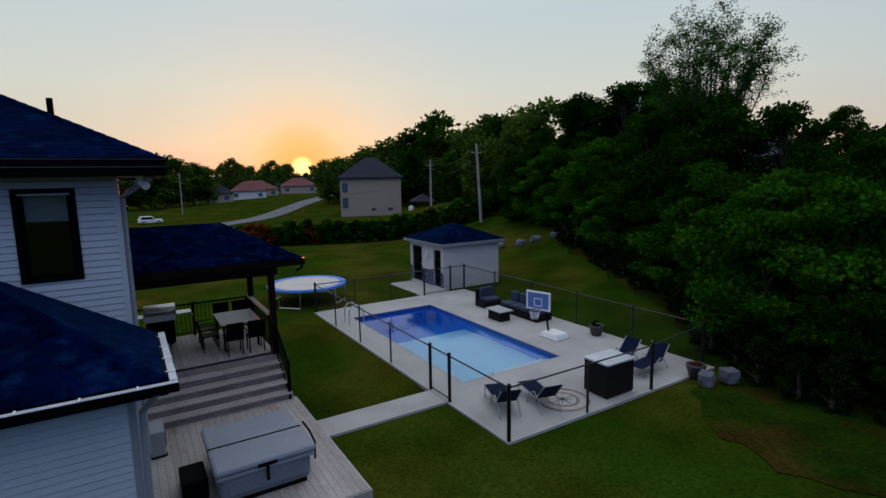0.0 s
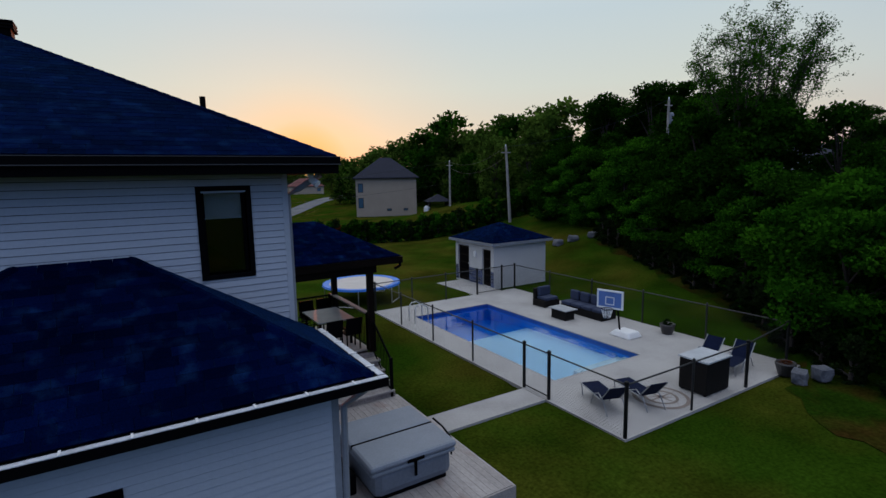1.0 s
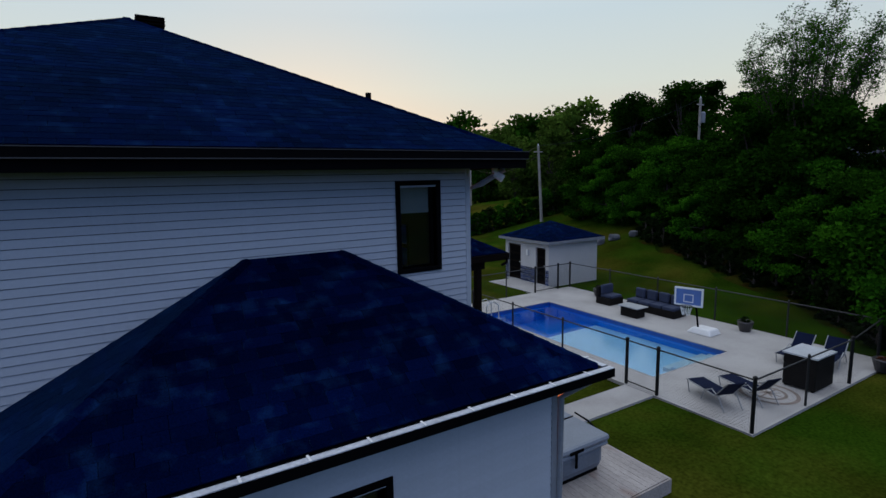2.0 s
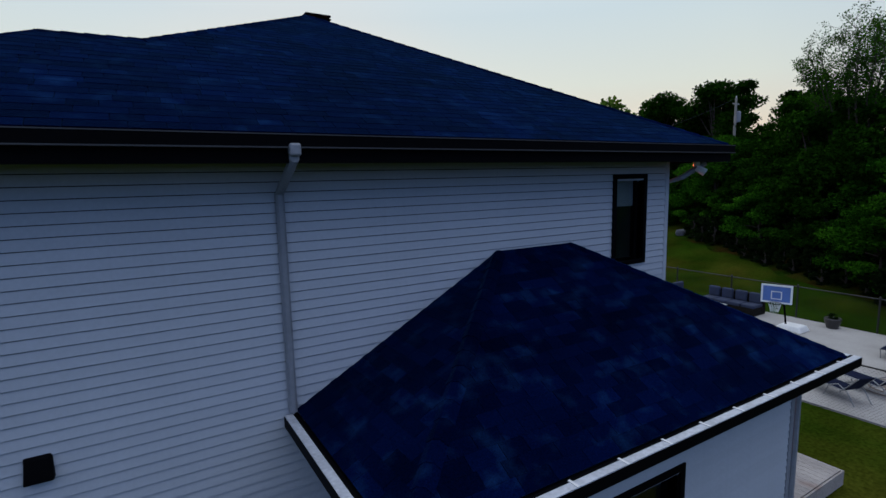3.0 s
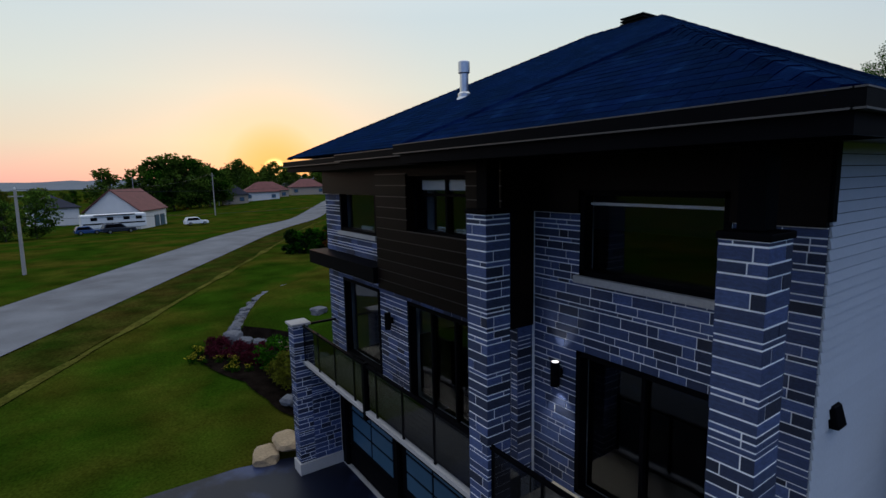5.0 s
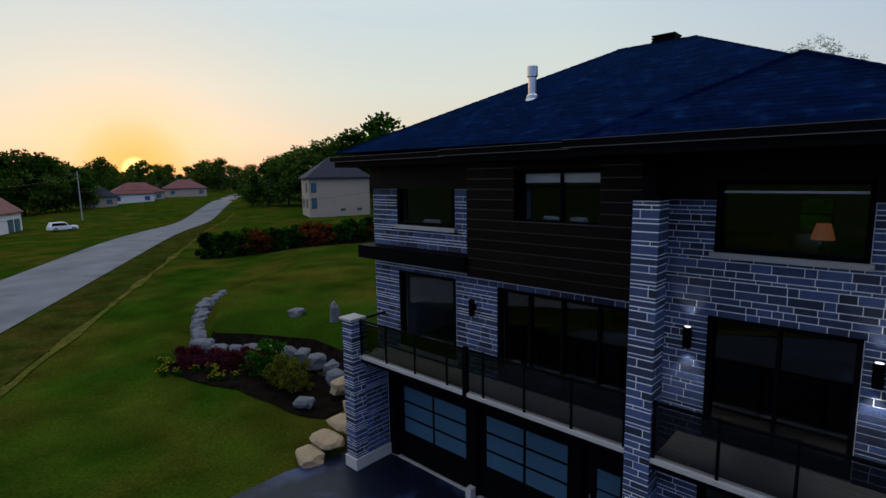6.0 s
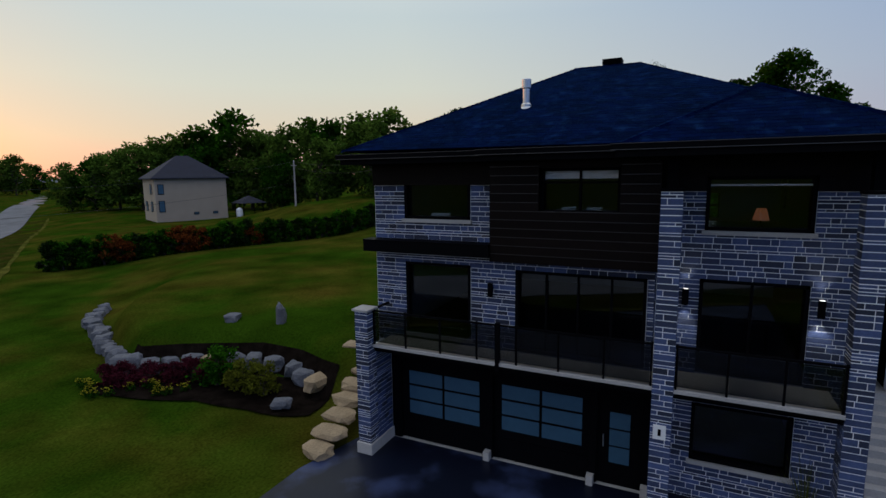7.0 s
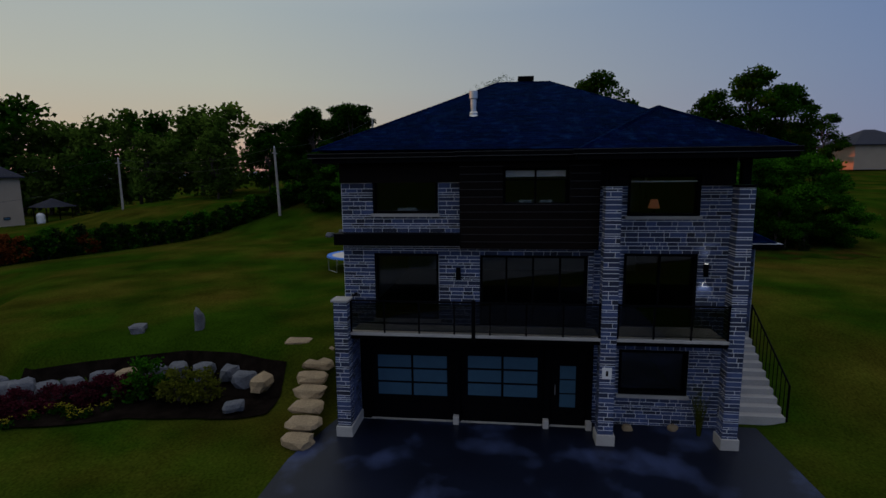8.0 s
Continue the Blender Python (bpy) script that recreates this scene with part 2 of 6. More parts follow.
ROAD_N = Vector((-ROAD_D.y, ROAD_D.x))
VERGE = 6.7


BANK = ((21.0, -8.2), (22.2, -8.0), (23.3, -7.8), (24.7, -7.3), (26.6, -7.2), (28.0, -7.8), (29.5, -8.5), (30.6, -9.3), (32.5, -8.7), (39.0, -5.8), (41.4, -3.7), (60.0, 6.0))


def bank(y):
    """Where the lower lawn steps up to the yard."""
    if y <= 21:
        return -8.2
    for (a, xa), (b, xb) in zip(BANK, BANK[1:]):
        if y <= b:
            return xa + (xb - xa) * (y - a) / (b - a)
    return 6.0


def ground_z(x, y):
    sharp = ease(19, 21.5, y) * (1 - ease(34, 44, y))
    wide = 1.0 * sharp + 9.0 * (1 - sharp)
    s = ease(bank(y) - 0.3, bank(y) + wide, x)
    top = 1.5 * (1 - 0.65 * ease(36, 58, y))
    z = 0.1 + top * s
    if y < 9.5:
        z = 0.1 + 1.5 * ease(-9.0, -2.0, x)
    hill = ease(17 + 0.16 * max(0.0, y - 24), 33 + 0.2 * max(0.0, y - 24), x) * (1 - ease(60, 84, y))
    z += 2.9 * hill + 0.05 * max(0.0, min(90.0, x - 34)) * (1 - ease(60, 90, y))
    z += ease(60, 200, x) * 4.0 * ease(-10, -60, -abs(y))
    d = abs((Vector((x, y)) - ROAD_P).dot(ROAD_N))
    z = 0.12 + (z - 0.12) * ease(4.0, 13.0, d)
    z += 0.05 * noise.noise((x * 0.25, y * 0.25, 0)) * ease(4, 8, d)
    z -= 1.8 * ease(75, 135, y) * (1 - ease(20, 60, x))
    return z


def flat_z(x, y):
    if -9.0 < x < 0.3 and 7.5 < y < 19.9:
        return 0.05
    if 7.3 < x < 12.2 and 10.6 < y < 20.6:
        return -1.4
    if 6.6 < x < 15.2 and 8.0 < y < 22.2 or 13.4 < x < 18.4 and 21.5 < y < 27:
        return 1.52
    if -50 < x < -8.9 and 7.0 < y < 20.4:
        return 0.06
    if 3.2 < x < 7 and 10.6 < y < 12.2:
        return 1.52
    return ground_z(x, y)


def axis(*runs):
    out = []
    for a, b, step in runs:
        n = max(1, round((b - a) / step))
        out += [a + (b - a) * i / n for i in range(n)]
    return out + [runs[-1][1]]


gx = axis((-3000, -400, 520), (-400, -60, 34), (-60, -14, 2.0), (-14, 20, 0.5), (20, 60, 2.0), (60, 200, 14), (200, 3000, 560))
gy = axis((-3000, -300, 540), (-300, -30, 27), (-30, 4, 2.0), (4, 46, 0.5), (46, 100, 2.0), (100, 300, 10), (300, 3200, 580))
g = Geo()
g.v = [(x, y, flat_z(x, y)) for y in gy for x in gx]
nx = len(gx)
g.f = [(j * nx + i, j * nx + i + 1, (j + 1) * nx + i + 1, (j + 1) * nx + i) for j in range(len(gy) - 1) for i in range(nx - 1)]
solo("ground", g, GRASS, "mown lawn with dry brown patches", "ground", kind="structure", smooth=True)

g = Geo()
steps = [-90 + 3.0 * i for i in range(170)]
for s0, s1 in zip(steps, steps[1:]):
    for o0, o1 in ((-3.4, -1.2), (-1.2, 1.2), (1.2, 3.4)):
        q = []
        for s, o in ((s0, o0), (s0, o1), (s1, o1), (s1, o0)):
            p = ROAD_P + ROAD_D * s - ROAD_N * o
            q.append((p.x, p.y, ground_z(p.x, p.y) + (0.11 if abs(o) < 2 else 0.07)))
        g.poly(*q)
solo("road", g, GRAVEL, "pale gravel country road between lawns", "road", kind="structure")

for name, lo, hi, lift, m, label in (("verge", 3.3, VERGE, 0.035, DITCH, "brown-green rough verge beside the gravel road"), ("verge_edge", VERGE, VERGE + 0.4, 0.045, DRY, "pale dry strip along the edge of the verge")):
    g = Geo()
    for i in range(150):
        for k in range(6):
            q = []
            for a, b in ((i, k), (i, k + 1), (i + 1, k + 1), (i + 1, k)):
                o = lo + (hi - lo) * b / 6 + (0.3 * noise.noise((a * 0.23, 7 + b, 0)) if b in (0, 6) else 0)
                p = ROAD_P + ROAD_D * (-40 + a) - ROAD_N * o
                q.append((p.x, p.y, ground_z(p.x, p.y) + lift))
            g.poly(*q)
    solo(name, g, m, label, "verge", kind="structure", smooth=True)

g = Geo()
g.box(-45, 8.4, -0.1, -8.6, 20.3, 0.13)
g.hexa([(-45, 20.3, -0.1), (-9.0, 20.3, -0.1), (-11.4, 20.9, -0.1), (-45, 21.4, -0.1), (-45, 20.3, 0.13), (-9.0, 20.3, 0.13), (-11.4, 20.9, 0.13), (-45, 21.4, 0.13)])
solo("driveway", g, ASPHALT, "dark asphalt driveway with pale highlights put into its colour", "driveway", kind="structure")

# ---- house ----
EAVE, SLOPE = 7.85, 0.505
XF, XR, XB, YS, YN, ZT = -9.0, -8.72, -0.1, 9.5, 20.0, 7.62   # left front, right front, back, side, far side, soffit
XC = -9.35                                                   # front of the dark clad box
house = thing("house", "three-level house, grey stone front, pale siding, dark hip roof", "house")
unit = Geo().box(-0.5, -0.5, -0.5, 0.5, 0.5, 0.5)
BRICK_MESH = unit.mesh("brick", STONE)


def ashlar(u0, u1, z0, z1, holes=(), seed=0):
    """Random coursed stones over a rectangle, cut at the holes: yields u, z, width, height."""
    r, z = random.Random(seed), z0
    while z < z1 - 0.03:
        h = min(r.choice((0.135, 0.125, 0.11, 0.1, 0.065, 0.055)), z1 - z)
        if z1 - z - h < 0.05:
            h = z1 - z
        spans, zm = [(u0, u1)], z + h / 2
        for a, b, c, d in holes:
            if c < zm < d:
                spans = [t for s, e in spans for t in ((s, min(e, a)), (max(s, b), e)) if t[1] - t[0] > 0.03]
        for s, e in spans:
            u = s
            while u < e - 1e-4:
                w = r.uniform(0.13, 0.45)
                if e - u - w < 0.12:
                    w = e - u
                w = min(w, e - u)
                yield u, z, w - 0.012, h - 0.015
                u += w
        z += h


def lay(stones, where, parent, near=None, seed=0):
    """Stones as pieces under parent; where(u, z, w, h, depth) gives a box. Those that near() leaves out are joined."""
    r, rest, count = random.Random(seed), Geo(), 0
    for u, z, w, h in stones:
        x0, y0, z0, x1, y1, z1 = where(u, z, w, h, 0.004 + r.random() * 0.006)
        if near is None or near(u, z):
            ob = new("brick", BRICK_MESH)
            ob.parent = parent
            ob.matrix_basis = Matrix.LocRotScale(((x0 + x1) / 2, (y0 + y1) / 2, (z0 + z1) / 2), None, (abs(x1 - x0), abs(y1 - y0), abs(z1 - z0)))
            count += 1
        else:
            rest.box(min(x0, x1), min(y0, y1), z0, max(x0, x1), max(y0, y1), z1)
    if rest.f:
        part("bricks", rest, STONE_J, parent, "coursed grey veneer stones", kind="stuff")


def facing_x(x):
    return lambda u, z, w, h, d: (x - d, u, z, x + 0.01, u + w, z + h)


def facing_y(y):
    return lambda u, z, w, h, d: (u, y - d, z, u + w, y + 0.01, z + h)


# openings of the front: y0, y1, z0, z1
UW1, UW2, RW1 = (17.27, 19.1, 6.2, 7.38), (13.78, 15.5, 6.42, 7.42), (10.3, 12.17, 6.1, 7.2)
LW1, DOOR, RW2, RW3 = (17.27, 19.1, 3.2, 5.08), (13.2, 16.12, 3.05, 5.05), (10.28, 12.2, 3.05, 5.08), (10.36, 12.22, 1.05, 2.36)
GD1, GD2, ENTRY = (16.85, 19.35, 0.13, 2.35), (14.3, 16.7, 0.13, 2.35), (13.1, 14.15, 0.13, 2.35)


def walled(u0, u1, z0, z1, holes, put):
    """A wall of rectangles round its holes."""
    us = sorted({u0, u1, *[h[0] for h in holes], *[h[1] for h in holes]})
    for a, b in zip(us, us[1:]):
        z = z0
        for h in sorted([h for h in holes if h[0] < (a + b) / 2 < h[1]], key=lambda h: h[2]):
            if h[2] > z:
                put(a, b, z, h[2])
            z = h[3]
        if z < z1:
            put(a, b, z, z1)


g = Geo()
walled(13.05, YN, 0.0, ZT, [UW1, LW1, DOOR, GD1, GD2, ENTRY, UW2], lambda a, b, c, d: g.box(XF, a, c, XF + 0.25, b, d))
wall_left = part("front_wall", g, MORTAR, house, "stone veneer front wall with pale joints")
g = Geo()
walled(YS, 13.05, 0.0, ZT, [RW1, RW2, RW3], lambda a, b, c, d: g.box(XR, a, c, XR + 0.25, b, d))
wall_right = part("front_wall", g, MORTAR, house, "stone veneer bay wall with pale joints")
lay(list(ashlar(16.6, YN, 5.675, 7.05, [UW1], 3)) + list(ashlar(13.05, YN, 2.9, 5.355, [LW1, DOOR], 4)), facing_x(XF), wall_left, lambda u, z: z > 3.9)
lay(ashlar(YS, 13.0, 0.14, 6.9, [RW1, RW2, RW3], 5), facing_x(XR), wall_right, lambda u, z: z > 4.4 or u > 12.2 and z > 3)

lay(ashlar(XF - 0.006, XR + 0.008, 2.9, 5.25, (), 14), facing_y(13.05), wall_left)
part("return_panel", B(XC + 0.03, 13.0, 5.25, XR - 0.02, 13.03, ZT), BROWN, house)
SIDE_WIN = (-1.29, -0.67, 6.11, 7.35)
LAP = 0.1015


def clapboards(x0, x1, y, z0, z1, holes, parent):
    """Lapped siding boards on a wall that faces -y, cut at its openings."""
    made, z = {}, z0
    while z < z1 - 0.05:
        spans = [(x0, x1)]
        for h in holes:
            if h[2] < z + LAP / 2 < h[3]:
                spans = [(x0, h[0]), (h[1], x1)]
        for a, b in spans:
            if (a, b) not in made:
                made[a, b] = Geo().hexa([(a, y - 0.03, 0.0085), (b, y - 0.03, 0.0085), (b, y, 0.0085), (a, y, 0.0085), (a, y - 0.016, LAP), (b, y - 0.016, LAP), (b, y, LAP), (a, y, LAP)]).mesh("siding_board", SIDING)
            part("siding_board", made[a, b], None, parent).location.z = z
        z += LAP


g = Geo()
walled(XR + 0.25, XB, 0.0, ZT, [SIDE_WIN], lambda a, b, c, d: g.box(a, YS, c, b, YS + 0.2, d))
side = part("side_wall", g, GROOVE_SHADE, house, "pale horizontal vinyl siding")
part("sheathing", B(XR, YS - 0.005, 1.0, XR + 0.25, YS - 0.001, ZT), GROOVE_SHADE, house)
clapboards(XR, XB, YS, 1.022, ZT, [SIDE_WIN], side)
part("corner_trim", B(XB - 0.02, YS - 0.03, 0.8, XB + 0.06, YS + 0.06, ZT), SIDING, house)
part("corner_trim", B(XR - 0.045, YS - 0.035, 6.95, XR + 0.05, YS + 0.0, ZT), BLACK, house)
BACK_WIN = (11.5, 12.3, 5.7, 6.56)
g = Geo()
walled(YS + 0.06, YN, 0.8, ZT, [BACK_WIN], lambda a, b, c, d: g.box(XB, a, c, XB + 0.02, b, d))
part("back_wall", g, SIDING, house)
w = part("window", B(XB + 0.005, BACK_WIN[0], BACK_WIN[2], XB + 0.011, BACK_WIN[1], BACK_WIN[3]), GLASS, house, "black-framed back window with bright panes")
part("window_bar", B(XB - 0.02, BACK_WIN[0], 6.1, XB + 0.03, BACK_WIN[1], 6.17), BLACK, w)
for a, b in ((BACK_WIN[0], BACK_WIN[0] + 0.05), (BACK_WIN[1] - 0.05, BACK_WIN[1])):
    part("window_frame", B(XB - 0.02, a, BACK_WIN[2], XB + 0.03, b, BACK_WIN[3]), BLACK, w)
part("far_wall", B(XF + 0.25, YN - 0.2, 0.0, XB, YN, ZT), SIDING, house)
part("inner_floor", B(XR + 0.3, YS + 0.25, 2.9, XB - 0.1, YN - 0.25, 3.0), BROWN, house)
part("inner_floor", B(XR + 0.3, YS + 0.25, 5.5, XB - 0.1, YN - 0.25, 5.6), BROWN, house)
part("soffit", B(-9.55, 8.95, ZT, 0.45, 20.5, ZT + 0.06), SOFFIT, house)
part("soffit", B(-10.35, 8.95, ZT + 0.002, -9.55, 13.7, ZT + 0.058), SOFFIT, house)
part("soffit", B(-9.95, 13.7, ZT + 0.002, -9.55, 16.6, ZT + 0.058), SOFFIT, house)

# dark clad box over the garage and frieze bands
box = part("clad_box", B(XC + 0.03, 13.03, 5.27, XF + 0.1, 13.78, ZT), BROWN, house, "dark brown board cladding")
part("clad_infill", B(XC + 0.03, 15.5, 5.27, XF + 0.1, 16.62, ZT), BROWN, box)
part("clad_infill", B(XC + 0.03, 13.78, 5.27, XF + 0.1, 15.5, 6.42), BROWN, box)
part("clad_infill", B(XC + 0.03, 13.78, 7.42, XF + 0.1, 15.5, ZT), BROWN, box)
z = 5.27
while z < ZT - 0.05:
    for a, b in (((13.0, 16.65),) if not 6.35 < z < 7.4 else ((13.0, 13.78), (15.5, 16.65))):
        part("cladding_board", B(XC, a, z, XC + 0.03, b, min(z + 0.185, ZT)), BROWN, box)
        part("joint_strip", B(XC + 0.012, a + 0.004, z + 0.185, XC + 0.028, b - 0.004, min(z + 0.2, ZT)), EDGE_GLINT, box)
    z += 0.2
part("frieze", B(XF - 0.06, 16.62, 7.05, XF, YN + 0.02, ZT), BROWN, house, "dark brown frieze boards")
part("frieze", B(XR - 0.06, YS, 6.9, XR, 10.3, 7.15), BROWN, house)
part("frieze", B(XR - 0.06, 12.17, 6.9, XR, 13.0, 7.15), BROWN, house)
part("frieze", B(XR - 0.06, YS, 7.15, XR, 10.3, ZT), BROWN, house)
part("frieze", B(XR - 0.06, 12.17, 7.15, XR, 13.0, ZT), BROWN, house)
part("frieze", B(XR - 0.06, 10.3, 7.2, XR, 12.17, ZT), BROWN, house)
band = part("canopy_band", B(-9.45, 16.65, 5.36, XF - 0.001, 20.12, 5.66), BLACK, house, "black metal canopy band")
part("flashing", B(-9.46, 16.66, 5.66, XF - 0.001, 20.13, 5.672), BLACK, band)


def window_x(x, o, sill=True, rails=(0.3,), blind=0.0, mullions=(), label="black-framed window with dark glass", frame_w=0.07, pale=0.0):
    """A window in a wall that faces -x."""
    y0, y1, z0, z1 = o
    w = part("window", B(x + 0.12, y0, z0, x + 0.13, y1, z1), GLASS, house, label)
    for q in ((y0, z0, y0 + frame_w, z1), (y1 - frame_w, z0, y1, z1), (y0, z1 - frame_w, y1, z1), (y0, z0, y1, z0 + frame_w)):
        part("window_frame", B(x - 0.025, q[0], q[1], x + 0.14, q[2], q[3]), BLACK, w)
    for k in rails:
        part("window_bar", B(x + 0.06, y0, z1 - k * (z1 - z0) - 0.02, x + 0.125, y1, z1 - k * (z1 - z0) + 0.02), BLACK, w)
    for k in mullions:
        part("window_bar", B(x + 0.055, y0 + k * (y1 - y0) - 0.025, z0, x + 0.124, y0 + k * (y1 - y0) + 0.025, z1), BLACK, w)
    if pale:
        part("blind_rail", B(x + 0.1, y0 + 0.04, z1 - pale * (z1 - z0) - 0.02, x + 0.118, y1 - 0.04, z1 - pale * (z1 - z0) + 0.015), BLIND, w, "pale blind rail")
    if sill:
        part("window_sill", B(x - 0.09, y0 - 0.05, z0 - 0.09, x + 0.02, y1 + 0.05, z0), CONCRETE, w, "pale stone sill")
    if blind:
        part("blind", B(x + 0.105, y0 + frame_w, z1 - blind, x + 0.118, y1 - frame_w, z1 - frame_w), BLIND, w, "half-drawn pale roller blind")
    return w


window_x(XF, UW1, rails=(), pale=0.1)
window_x(XC + 0.2, UW2, False, (0.32, ), 0.24, (0.5,), "black-framed window with drawn pale blind")
window_x(XR, RW1, rails=(), pale=0.16)
window_x(XF, LW1, rails=())
window_x(XF, DOOR, False, (), 0, (0.25, 0.5, 0.75), "dark glass patio doors onto the balcony")
window_x(XR, RW2, False, (), 0, (0.5,), "dark glass patio doors onto the balcony")
window_x(XR, RW3, rails=())


# stone columns
def column(x0, y0, x1, y1, z1, label, foot=None):
    """A stone-clad column; foot: how far back the wall below the balcony reaches behind it."""
    t = thing("stone_column", label, "column", "stone columns of the front")
    part("core", B(x0 + 0.008, y0 + 0.008, 0.0, x1 - 0.008, y1 - 0.008, z1), MORTAR, t)
    part("plinth", B(x0 - 0.04, y0 - 0.04, 0.0, x1 + 0.04, y1 + 0.04, 0.42), CONCRETE, t, "pale concrete plinth", bevel=0.01)
    over = 0.05 if z1 < 5 else 0.012
    part("cap", B(x0 - over, y0 - over, z1, x1 + over, y1 + over, z1 + 0.06), CONCRETE if z1 < 5 else BLACK, t, bevel=0.01)
    r, z, k, rest = random.Random(int(y0 * 10)), 0.42, 0, Geo()
    if foot:
        part("wing_plinth", B(x1 + 0.04, y0 - 0.04, 0.0, foot, y1 + 0.04, 0.42), CONCRETE, t, "pale concrete plinth")
        wing = part("wing", B(x1 - 0.008, y0 + 0.008, 0.42, foot, y1 - 0.008, 2.83), MORTAR, t, "stone wing wall below the balcony")
        lay(ashlar(x1, foot, 0.43, 2.83, (), 31), facing_y(y0 + 0.006), wing)
    while z < z1 - 0.02:
        h = min(r.choice((0.135, 0.125, 0.11, 0.1, 0.065, 0.055)), z1 - z)
        k += 1
        for fx, (u0, u1) in ((0, (y0, y1)), (1, (x0, x1)), (2, (y0, y1)), (3, (x0, x1))):
            cut = u0 + (u1 - u0) * r.choice((0.3, 0.62, 0.7, 0.4))
            for a, b in (((u0, cut), (cut, u1)) if (u1 - u0 > 0.6 or r.random() < 0.6) else ((u0, u1),)):
                d = -0.006 + r.random() * 0.008
                e = 0.007
                q = ((x0 - d, a + e, x0 + 0.03, b - e), (a + e, y0 - d, b - e, y0 + 0.03), (x1 - 0.03, a + e, x1 + d, b - e), (a + e, y1 - 0.03, b - e, y1 + d))[fx]
                if fx == 2 or z < 3.0 and z1 > 5:
                    rest.box(q[0], q[1], z + 0.008, q[2], q[3], z + h - 0.007)
                    continue
                ob = new("brick", BRICK_MESH)
                ob.parent = t
                ob.matrix_basis = Matrix.LocRotScale(((q[0] + q[2]) / 2, (q[1] + q[3]) / 2, z + h / 2), None, (q[2] - q[0], q[3] - q[1], h - 0.017))
        z += h
    if rest.f:
        part("bricks", rest, STONE_J, t, "coursed grey veneer stones", kind="stuff")
    return t


column(-9.96, 12.58, -9.56, 12.98, 6.93, "tall grey stone column beside the garage entry")
column(-9.89, 9.46, -9.49, 9.84, 6.88, "tall grey stone column at the house corner")
column(-10.15, 19.6, -9.77, 19.98, 3.93, "low grey stone pier beside the garage, concrete cap", -9.05)
for x, y in ((-9.86, 12.68), (-9.79, 9.55)):
    part("roof_post", B(x, y, 6.95, x + 0.2, y + 0.2, ZT), BLACK, house)


# roofs
def shingled(eave_a, eave_b, top_a, top_b, parent, row=0.145, near=None, joined=SHINGLE_J):
    """Courses of shingles on a roof face from its eave up to its top edge (which may be a point)."""
    a, b, c, d = (Vector(p) for p in (eave_a, eave_b, top_a, top_b))
    u = (b - a).normalized()
    n = u.cross(c - a).normalized()
    v = n.cross(u)
    if n.z < 0:
        n = -n
    run = abs((c - a).dot(v))
    if (c - a).dot(v) < 0:
        v = -v
    rows = max(1, round(run / row))
    ua1, ub0, ub1 = (c - a).dot(u), (b - a).dot(u), (d - a).dot(u)
    rest = Geo()
    for i in range(rows):
        t0, t1 = i * run / rows, (i + 1) * run / rows
        (lo0, hi0), (lo1, hi1) = [(ua1 * t / run, ub0 + (ub1 - ub0) * t / run) for t in (t0, t1)]
        x = min(lo0, lo1) - RND.uniform(0, 0.3)
        while x < max(hi0, hi1):
            w = RND.uniform(0.16, 0.42)
            s0, e0 = min(max(x, lo0), hi0), max(min(x + w - 0.006, hi0), lo0)
            s1, e1 = min(max(x, lo1), hi1), max(min(x + w - 0.006, hi1), lo1)
            if e0 - s0 + e1 - s1 > 0.03:
                h = 0.004 + RND.random() * 0.002
                p = [a + u * k + v * t for k, t in ((s0, t0 - 0.01), (e0, t0 - 0.01), (max(e1, s1 + 0.002), t1), (s1, t1))]
                q = [p[0] + n * h, p[1] + n * h, p[2] + n * 0.002, p[3] + n * 0.002]
                m = (p[0] + p[2]) / 2
                rest.hexa([z - n * 0.01 for z in p] + q) if near is None or not near(m) else single(p, q, n, parent)
            x += w
    if rest.f:
        part("shingles", rest, joined, parent, "charcoal asphalt shingles", kind="stuff")


def single(p, q, n, parent):
    g = Geo()
    g.hexa([z - n * 0.01 for z in p] + q)
    part("shingle", g, SHINGLE, parent)


def hip(x0, y0, x1, y1, z, slope, parent, sides="sewn", near=None):
    """Shingled hip roof over a rectangle; returns its ridge."""
    w = min(x1 - x0, y1 - y0) / 2
    top = z + slope * w
    if x1 - x0 < y1 - y0:
        ra, rb = (x0 + w, y0 + w, top), (x0 + w, y1 - w, top)
        corner = {"s": ((x0, y0), (x1, y0), ra, ra), "n": ((x1, y1), (x0, y1), rb, rb), "w": ((x0, y1), (x0, y0), rb, ra), "e": ((x1, y0), (x1, y1), ra, rb)}
    else:
        ra, rb = (x0 + w, y0 + w, top), (x1 - w, y0 + w, top)
        corner = {"s": ((x0, y0), (x1, y0), ra, rb), "n": ((x1, y1), (x0, y1), rb, ra), "w": ((x0, y1), (x0, y0), ra, ra), "e": ((x1, y0), (x1, y1), rb, rb)}
    for k in sides:
        a, b, c, d = corner[k]
        shingled((*a, z), (*b, z), c, d, parent, near=near)
    return ra, rb


